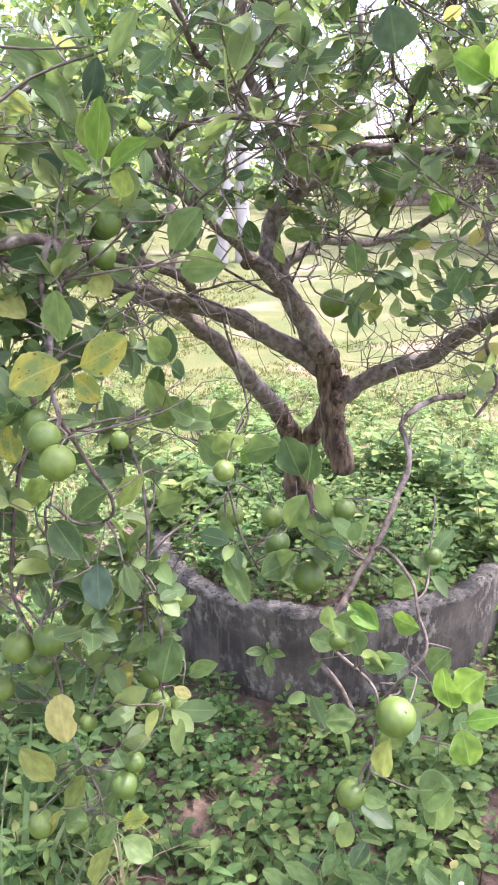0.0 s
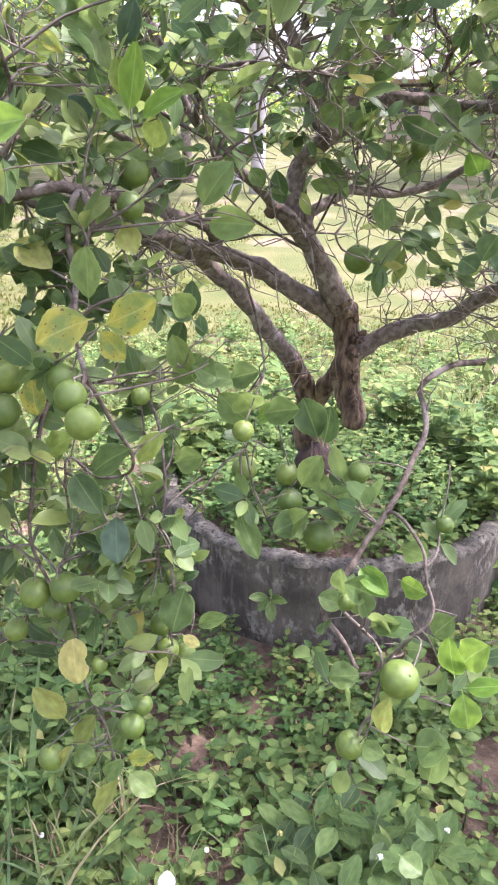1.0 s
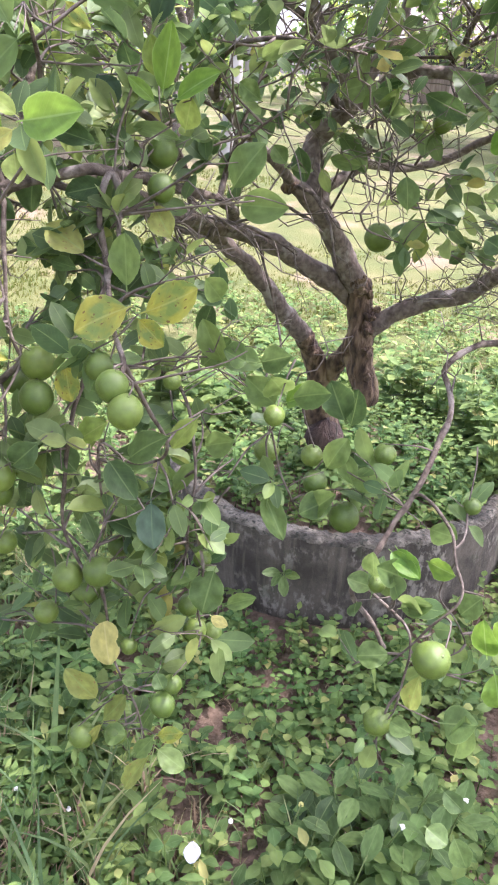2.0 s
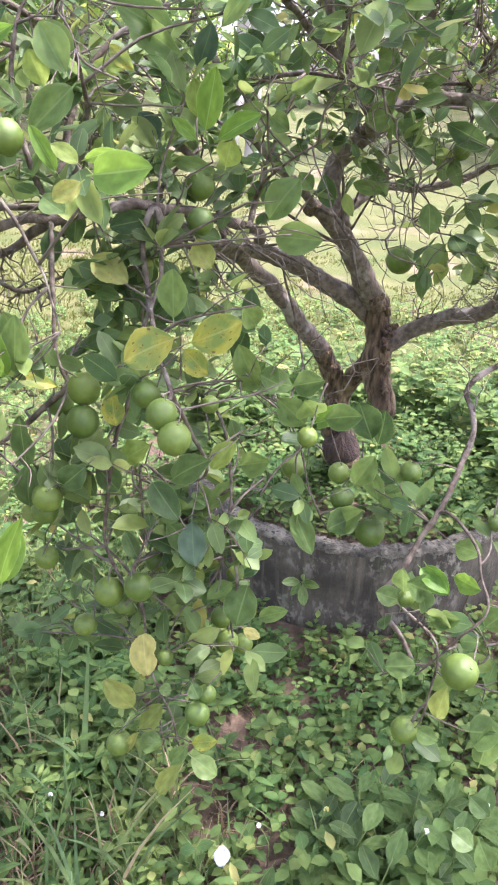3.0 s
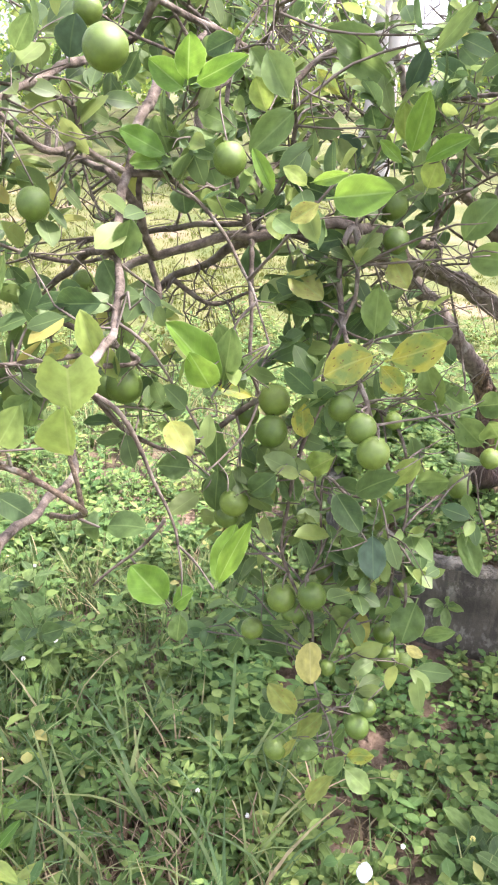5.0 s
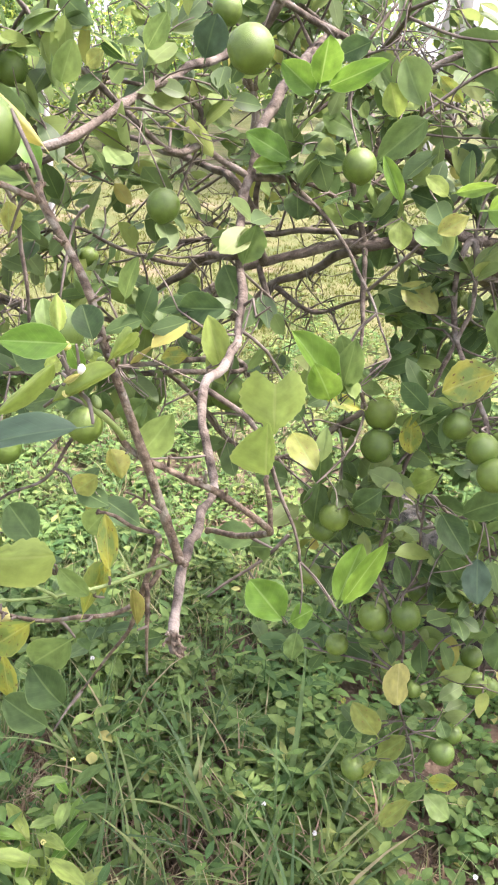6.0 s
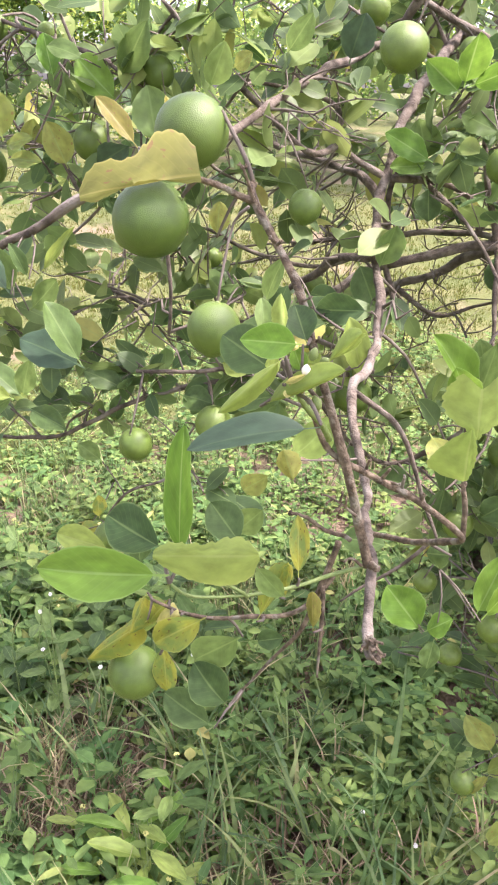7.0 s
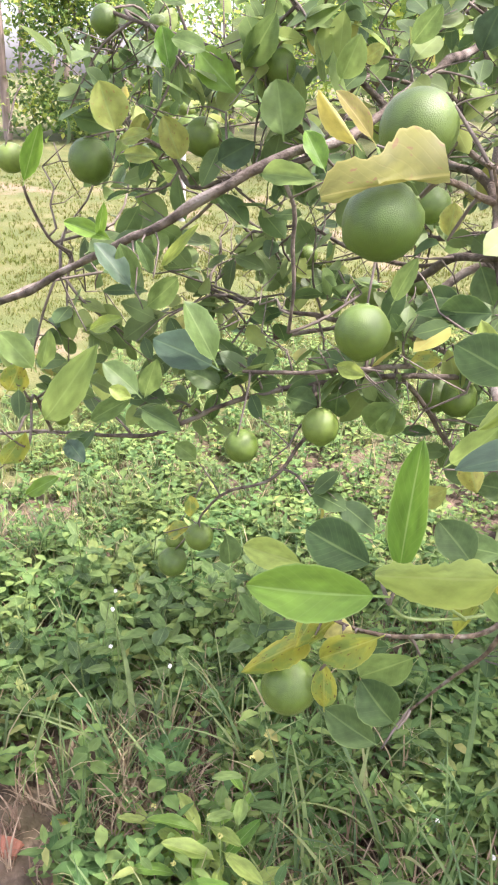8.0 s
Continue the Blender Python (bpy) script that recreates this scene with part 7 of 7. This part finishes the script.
for p, q in SPOTS:
    for k in range(11):
        x, y = p + random.gauss(0, 0.10), q + random.gauss(0, 0.10)
        straw.add(random.choice(TUFTS), Matrix.LocRotScale((x, y, ground_z(x, y)), Euler((random.gauss(0, 0.7), random.gauss(0, 0.7), random.uniform(0, 6.28))), [random.uniform(0.22, 0.5)] * 3))
scatter(weeds, WEEDS, (0.2, 1.0), (1.3, 2.3), 520, 0.5, 1.3, 0, 1, None, 0.1)
scatter(straw, TUFTS, (-1.7, 0.7), (-0.3, 1.55), 480, 0.4, 1.0)
scatter(straw, SHORT, (-2.4, 0.7), (0.6, 2.2), 1100, 0.6, 1.8, -0.05, 1.6)
for bag, name, mat, label in ((weeds, "weeds", WEED_MIX, "low broad-leaved green weeds covering the soil"), (grass, "grass", GRASS_MIX, "long arching green grass blades"),
                              (lawn, "lawn_grass", LAWN_MIX, "short sunlit yellow-green grass"), (straw, "dry_grass", STRAW, "dry brown straw and dead grass")):
    tagged(new(name, bag.mesh(name, mat)), label, "grass" if name != "weeds" else "weeds", kind="stuff")

# ---- the land behind ----
PALE_BARK = textured("pale_bark", [(0.3, (0.30, 0.28, 0.25)), (0.5, (0.42, 0.40, 0.36)), (0.7, (0.52, 0.50, 0.46))], 3, rough=0.9, bump=0.4)
POST_WOOD = textured("grey_wood", [(0.3, (0.16, 0.12, 0.09)), (0.5, (0.26, 0.20, 0.16)), (0.7, (0.34, 0.28, 0.23))], 12, rough=0.85, bump=0.4, stretch=(1, 1, 0.1))
PLASTER = textured("faded_plaster", [(0.3, (0.50, 0.47, 0.44)), (0.7, (0.64, 0.61, 0.57))], 1.5, rough=0.9, bump=0.2)
PINK_PLASTER = textured("pink_plaster", [(0.3, (0.50, 0.37, 0.34)), (0.7, (0.62, 0.48, 0.44))], 1.2, rough=0.9, bump=0.2)
ROOFING = textured("faded_roof_sheet", [(0.3, (0.36, 0.29, 0.28)), (0.7, (0.50, 0.42, 0.40))], 2.0, rough=0.7, bump=0.3, stretch=(6, 1, 1))
GLASSY = textured("dark_window", [(0.3, (0.03, 0.035, 0.04)), (0.7, (0.06, 0.065, 0.07))], 2, rough=0.2, bump=0.0)
FAR_LEAF = leafy("sunlit_tree_leaves", [(0.0, (0.07, 0.135, 0.045)), (0.5, (0.13, 0.21, 0.06)), (0.82, (0.24, 0.33, 0.075)), (1.0, (0.42, 0.46, 0.09))], island=True, gloss=0.6, glow=0.55, vein_amount=0.1)


def far_tree(x, y, h, spread, n, size, label, low=0.25, bark=BARK, trunk_r=0.09, dome=False):
    """A tree across the field: a forked trunk, limbs, and a crown of many leaves in uneven clumps."""
    z = ground_z(x, y)
    t = root("tree", (x, y, z), label, "tree")
    fork = Vector((x + random.gauss(0, 0.1), y, z + h * max(low, 0.2)))
    line = smooth_line([Vector((x, y, z - 0.1)), (Vector((x, y, z)) + fork) / 2 + Vector((random.gauss(0, 0.08), 0, 0)), fork], 0.3)
    s = tube(line, trunk_r, trunk_r * 0.7, 9, 0.3)
    under(t, "trunk", mesh_of("trunk", s[0], s[1], bark))
    crown = Bag()
    for k in range(24 if dome else 9):
        a = random.uniform(0, 6.28)
        if dome:  # a low round crown, full from near the ground
            up = random.uniform(0.1, 1.0)
            out = spread * 0.8 * math.sqrt(max(0.05, 1 - ((up - 0.42) / 0.6) ** 2)) * math.sqrt(random.random())
            e = Vector((x + math.cos(a) * out, y + math.sin(a) * out, z + h * up))
        else:
            e = Vector((x + math.cos(a) * spread * random.uniform(0.3, 0.85), y + math.sin(a) * spread * random.uniform(0.3, 0.85), z + h * random.uniform(low + 0.15, 0.95)))
        s = tube(smooth_line([fork, (fork + e) / 2 + Vector((0, 0, random.uniform(-0.2, 0.4))), e], 0.4), trunk_r * 0.5, trunk_r * 0.12, 6, 0.2)
        under(t, "limb", mesh_of("limb", s[0], s[1], bark))
        for c in range(7):
            q = e + Vector((random.gauss(0, 1), random.gauss(0, 1), random.gauss(0, 0.7))) * spread * (0.16 if dome else 0.28)
            for i in range(n // (168 if dome else 63)):
                p = q + Vector((random.gauss(0, 1), random.gauss(0, 1), random.gauss(0, 0.8))) * spread * 0.12
                w = Vector((random.gauss(0, 1), random.gauss(0, 1), random.gauss(-0.3, 0.7))).normalized() * size * random.uniform(0.7, 1.3)
                crown.add(random.choice(TINY), frame_of(p, w, Vector((random.gauss(0, 0.5), random.gauss(0, 0.5), 1)), w.length * 0.6))
    tagged(under(t, "crown", crown.mesh("crown", FAR_LEAF)), kind="stuff")


far_tree(-14.3, 15.6, 4.0, 2.7, 11500, 0.15, "young fruit tree with bright sunlit leaves on the grass", low=0.07, dome=True)
far_tree(-11.4, 16.5, 3.6, 1.6, 2400, 0.13, "leafy green fruit tree on the sunlit grass", low=0.08)
for x, y, h, r in ((-5.0, 17.0, 6.0, 3.0), (1.8, 20.0, 5.5, 3.0), (6.0, 19.0, 6.0, 3.2), (-9.5, 21.0, 6.5, 3.4), (-1.5, 44.0, 8.0, 5.0), (-13.5, 27.0, 7.5, 4.0), (5.0, 30.0, 8.5, 4.5), (-21.0, 31.0, 8.0, 4.0)):
    far_tree(x, y, h, r, 3400, 0.26, "broad green tree at the edge of the field", low=0.08, trunk_r=0.14)
for x, y, h in ((-14.0, 33.0, 3.2), (-8.5, 31.0, 3.6), (-4.6, 33.0, 3.0), (4.6, 34.0, 3.4), (9.0, 32.0, 3.6), (-20.0, 36.0, 4.0)):
    far_tree(x, y, h, 2.6, 2200, 0.28, "dense green bush at the edge of the field", low=0.02, trunk_r=0.06)
for x, y in ((-3.6, 15.6), (-3.2, 15.8)):
    far_tree(x, y, 9.0, 1.8, 900, 0.25, "tall tree with a pale bare trunk", low=0.6, bark=PALE_BARK, trunk_r=0.15)


def palm(x, y, h):
    z = ground_z(x, y)
    t = root("palm_tree", (x, y, z), "tall coconut palm with drooping fronds, far off", "palm tree", "far palms")
    s = tube(smooth_line([Vector((x, y, z - 0.2)), Vector((x + 0.5, y, z + h * 0.5)), Vector((x + 0.3, y, z + h))], 0.8), 0.22, 0.14, 8, 0.1)
    under(t, "trunk", mesh_of("trunk", s[0], s[1], POST_WOOD))
    for k in range(13):
        a = k * 2.4 + random.uniform(-0.2, 0.2)
        bag = Bag()
        d = Vector((math.cos(a), math.sin(a), 0))
        up = random.uniform(0.1, 1.3)
        rib = smooth_line([Vector((x + 0.3, y, z + h)), Vector((x + 0.3, y, z + h + up * 0.8)) + d * 1.3, Vector((x + 0.3, y, z + h + up * 0.3 - 0.6)) + d * 2.6, Vector((x + 0.3, y, z + h - 1.9 + up * 0.4)) + d * 3.3], 0.25)
        bag.add(tube(rib, 0.04, 0.01, 4), ID4)
        for i, p in enumerate(rib[2:]):
            side = d.cross(Vector((0, 0, 1)))
            for q in (-1, 1):
                bag.add(MINI[0], frame_of(p, side * q * 0.55 + d * 0.3 + Vector((0, 0, -0.45)), Vector((0, 0, 1)), 0.09))
        under(t, "frond", bag.mesh("frond", FAR_LEAF))


palm(-44.6, 40.5, 6.5)
palm(-43.2, 42.0, 6.0)
palm(-30.5, 33.3, 5.5)
palm(-37.0, 37.0, 7.5)


def box(bm, lo, hi):
    m = Matrix.Translation([(p + q) / 2 for p, q in zip(lo, hi)]) @ Matrix.Diagonal([q - p for p, q in zip(lo, hi)] + [1])
    bmesh.ops.create_cube(bm, size=1, matrix=m)


def house(x, y, turn, wide, deep, high, plaster, label):
    """A one-storey house with a pitched sheet roof, a door and windows."""
    z = ground_z(x, y) - 0.2
    h = root("house", (x, y, z), label, "house")
    h.rotation_euler = (0, 0, radians(turn))

    def piece(name, bm, mat, parent=h):
        ob = part(name, bm_mesh(name, bm, mat, False), parent)
        return ob
    bm = bmesh.new(); box(bm, (-wide / 2, -deep / 2, 0), (wide / 2, deep / 2, high)); piece("wall", bm, plaster)
    bm = bmesh.new()
    for s in (-1, 1):
        v = [bm.verts.new(c) for c in ((-wide / 2 - 0.4, s * (deep / 2 + 0.5), high - 0.1), (wide / 2 + 0.4, s * (deep / 2 + 0.5), high - 0.1), (wide / 2 + 0.4, 0, high + 1.3), (-wide / 2 - 0.4, 0, high + 1.3))]
        f = bm.faces.new(v)
        bmesh.ops.solidify(bm, geom=[f], thickness=0.06)
    piece("roof", bm, ROOFING)
    for k in range(3):
        cx = -wide / 2 + wide * (k + 0.5) / 3
        bm = bmesh.new(); box(bm, (cx - 0.55, -deep / 2 - 0.05, 0.95 if k != 1 else 0.1), (cx + 0.55, -deep / 2 + 0.02, 2.1))
        w = piece("window" if k != 1 else "door", bm, POST_WOOD)
        bm = bmesh.new(); box(bm, (cx - 0.45, -deep / 2 - 0.07, 1.05), (cx + 0.45, -deep / 2 - 0.04, 2.0)); piece("pane", bm, GLASSY, w)


house(-29.6, 15.2, 48, 9.0, 6.0, 2.3, PLASTER, "pale one-storey house with a faded pinkish sheet roof")
house(0.2, 37.0, 2, 4.5, 5.0, 2.4, PINK_PLASTER, "low pink house across the field")


def pole(name, x, y, r, h, mat, label, category):
    z = ground_z(x, y)
    s = tube(smooth_line([Vector((x, y, z - 0.3)), Vector((x + 0.02, y, z + h / 2)), Vector((x, y, z + h))], 0.25), r, r * 0.9, 10, 0.08)
    tagged(new(name, mesh_of(name, s[0], s[1], mat)), label, category)


pole("wooden_pole", -15.35, 13.15, 0.10, 7.0, POST_WOOD, "weathered brown wooden pole standing on the grass", "pole")
pole("fence_post", -6.8, 8.5, 0.045, 1.7, PALE_BARK, "thin pale grey post in the grass", "post")


# ---- small things ----
def hero_weed(x, y, h, n, size, label, flower=POLLEN, looks=(1, 2, 9), slim=0.44):
    """An upright weed: stem, single leaves, a small flower head."""
    z = ground_z(x, y)
    w = root("weed", (x, y, z), label, "weed", "tall weeds")
    lean = Vector((random.uniform(-0.05, 0.05), random.uniform(-0.05, 0.05), 0))
    line = smooth_line([Vector((x, y, z - 0.02)), Vector((x, y, z + h * 0.5)) + lean * 0.3, Vector((x, y, z + h)) + lean], 0.03)
    s = tube(line, 0.0032, 0.0016, 6)
    under(w, "stem", mesh_of("stem", s[0], s[1], GREEN_TWIG))
    for k in range(n):
        p = line[int((0.15 + 0.8 * k / n) * (len(line) - 1))]
        a = k * 2.4
        out = Vector((math.cos(a), math.sin(a), random.uniform(-0.1, 0.5)))
        ob = new("leaf", FINE_MESHES[random.choice(looks)][random.randrange(len(FINE))])
        ob.parent = w
        ob.matrix_parent_inverse = Matrix.Translation(-Vector(w.location))
        L = size * random.uniform(0.7, 1.15)
        ob.matrix_basis = frame_of(p, out.normalized() * L, Vector((-out.x * 0.4, -out.y * 0.4, 1)), L * slim * random.uniform(0.85, 1.1), L * 0.5)
    if flower is None:
        return
    bm = bmesh.new()
    for k in range(14):
        d = Vector((random.gauss(0, 1), random.gauss(0, 1), abs(random.gauss(0, 1)))).normalized() * 0.008
        bmesh.ops.create_icosphere(bm, subdivisions=1, radius=0.0024, matrix=Matrix.Translation(line[-1] + d * 0.7))
    under(w, "flower", bm_mesh("flower", bm, flower))


hero_weed(-1.03, 1.076, 0.39, 13, 0.115, "upright green weed with a pale yellow flower head", slim=0.3)
for x, y, h in ((-1.10, 1.02, 0.20), (-1.0, 0.96, 0.22), (-1.2, 0.95, 0.16), (-0.93, 0.93, 0.18), (-1.06, 0.92, 0.15)):
    hero_weed(x, y, h, 14, 0.135, "leafy light-green weed on the soil", looks=(2, 7, 7), slim=0.3)
for x, y, h in ((0.18, 1.50, 0.24), (0.28, 1.42, 0.28), (0.12, 1.38, 0.20), (0.36, 1.55, 0.26), (0.22, 1.30, 0.22), (0.40, 1.40, 0.30), (0.06, 1.46, 0.16), (0.30, 1.52, 0.25), (0.16, 1.42, 0.24), (0.34, 1.32, 0.27), (0.44, 1.50, 0.28), (0.24, 1.57, 0.20), (0.10, 1.55, 0.15)):
    hero_weed(x, y, h, 12, 0.095, "tall broad-leaved green weed with tiny flowers", PETAL if h > 0.275 else POLLEN if h < 0.18 else None, (9, 9, 0))


for k in range(26):
    hero_weed(random.uniform(-2.2, -1.3), random.uniform(1.25, 1.95), random.uniform(0.16, 0.4), 11, random.uniform(0.08, 0.125), "broad-leaved green weed rising above the grass", POLLEN if k % 6 == 0 else None, (0, 1, 1, 9))


def flower_stalk(x, y, h):
    """A thin bare stalk with one small white flower puff."""
    z = ground_z(x, y)
    f = root("wild_flower", (x, y, z), "small white wild flower on a thin stalk", "flower", "white wild flowers")
    top = Vector((x + random.uniform(-0.05, 0.05), y + random.uniform(-0.05, 0.05), z + h))
    s = tube(smooth_line([Vector((x, y, z - 0.02)), Vector((x, y, z + h * 0.6)), top], 0.03), 0.0014, 0.001, 5)
    under(f, "stalk", mesh_of("stalk", s[0], s[1], GREEN_TWIG))
    bm = bmesh.new()
    for k in range(22):
        d = Vector((random.gauss(0, 1), random.gauss(0, 1), random.gauss(0, 0.7))).normalized() * 0.0045
        bmesh.ops.create_icosphere(bm, subdivisions=1, radius=0.0021, matrix=Matrix.Translation(top + d))
    under(f, "bloom", bm_mesh("bloom", bm, PETAL))


flower_stalk(-1.44, 1.14, 0.56)
for k in range(6):
    flower_stalk(random.uniform(-1.9, -0.9), random.uniform(1.1, 1.9), random.uniform(0.2, 0.4))
for k in range(3):
    flower_stalk(random.uniform(-0.7, 0.3), random.uniform(1.25, 1.7), random.uniform(0.08, 0.2))


def wall_seedling(x, y, z):
    w = root("seedling", (x, y, z), "small green seedling growing out of the concrete wall", "plant")
    s = tube(smooth_line([Vector((x, y + 0.03, z - 0.02)), Vector((x, y - 0.02, z)), Vector((x + 0.005, y - 0.04, z + 0.05))], 0.01), 0.0016, 0.001, 5)
    under(w, "stem", mesh_of("stem", s[0], s[1], GREEN_TWIG))
    for a, e, L in ((0.2, 0.1, 0.07), (2.9, 0.0, 0.075), (1.4, 0.9, 0.06), (-1.4, -0.5, 0.08), (-2.2, -0.6, 0.06), (0.8, 0.3, 0.05)):
        ob = new("leaf", FINE_MESHES[1][random.randrange(len(FINE))])
        ob.parent = w
        ob.matrix_parent_inverse = Matrix.Translation(-Vector(w.location))
        out = Vector((math.cos(a), -0.5, math.sin(a) * 0.5 + e * 0.4)).normalized() * L
        ob.matrix_basis = frame_of(Vector((x, y - 0.035, z + 0.03)), out, Vector((0, -0.6, 0.8)), L * 0.45)


wall_seedling(-0.10, 2.275, 0.27)


def paper_scrap(x, y):
    z = ground_z(x, y) + 0.10
    bm = bmesh.new()
    bmesh.ops.create_grid(bm, x_segments=6, y_segments=8, size=0.5)
    for v in bm.verts:
        v.co.xy *= 1 - 0.42 * (abs(v.co.x * v.co.y) * 4) ** 1.2
        v.co.z = 0.25 * noise.noise(v.co * 3) + 0.25 * abs(v.co.x)
    bmesh.ops.solidify(bm, geom=bm.faces[:], thickness=0.04)
    ob = new("paper_scrap", bm_mesh("paper_scrap", bm, PAPER))
    ob.matrix_basis = Matrix.LocRotScale((x, y, z), Euler((0.95, 0.1, 0.2)), (0.042, 0.052, 0.04))
    tagged(ob, "crumpled scrap of white paper lying among weeds", "litter")


paper_scrap(-0.149, 1.324)


def fallen_leaf(x, y, L, look_of):
    ob = new("fallen_leaf", FINE_MESHES[look_of][random.randrange(len(FINE))])
    a = random.uniform(0, 6.28)
    ob.matrix_basis = frame_of(Vector((x, y, ground_z(x, y) + 0.05)), Vector((math.cos(a), math.sin(a), 0.1)) * L, Vector((0, -0.3, 1)), L * 0.5)
    tagged(ob, "fallen yellow leaf lying on the weeds", "leaf", "fallen leaves")


fallen_leaf(-1.44, 0.90, 0.055, 6)
for k in range(10):
    fallen_leaf(random.uniform(-2.0, 0.4), random.uniform(1.0, 2.0), random.uniform(0.03, 0.06), random.choice((3, 6, 6)))


def brick_piece(x, y, s, turn):
    bm = bmesh.new()
    bmesh.ops.create_cube(bm, size=1)
    bmesh.ops.subdivide_edges(bm, edges=bm.edges[:], cuts=3, use_grid_fill=True)
    for v in bm.verts:
        v.co *= 1 + 0.22 * noise.noise(v.co * 2.2 + Vector((x, y, 0)))
    ob = new("brick_fragment", bm_mesh("brick_fragment", bm, BRICK, False))
    ob.matrix_basis = Matrix.LocRotScale((x, y, ground_z(x, y) + s * 0.18), Euler((0.1, 0.15, turn)), (s, s * 0.7, s * 0.45))
    tagged(ob, "broken red brick lying on the soil", "brick", "brick fragments")


brick_piece(-1.54, 0.77, 0.06, 0.4)
brick_piece(-1.36, 0.77, 0.05, 1.5)
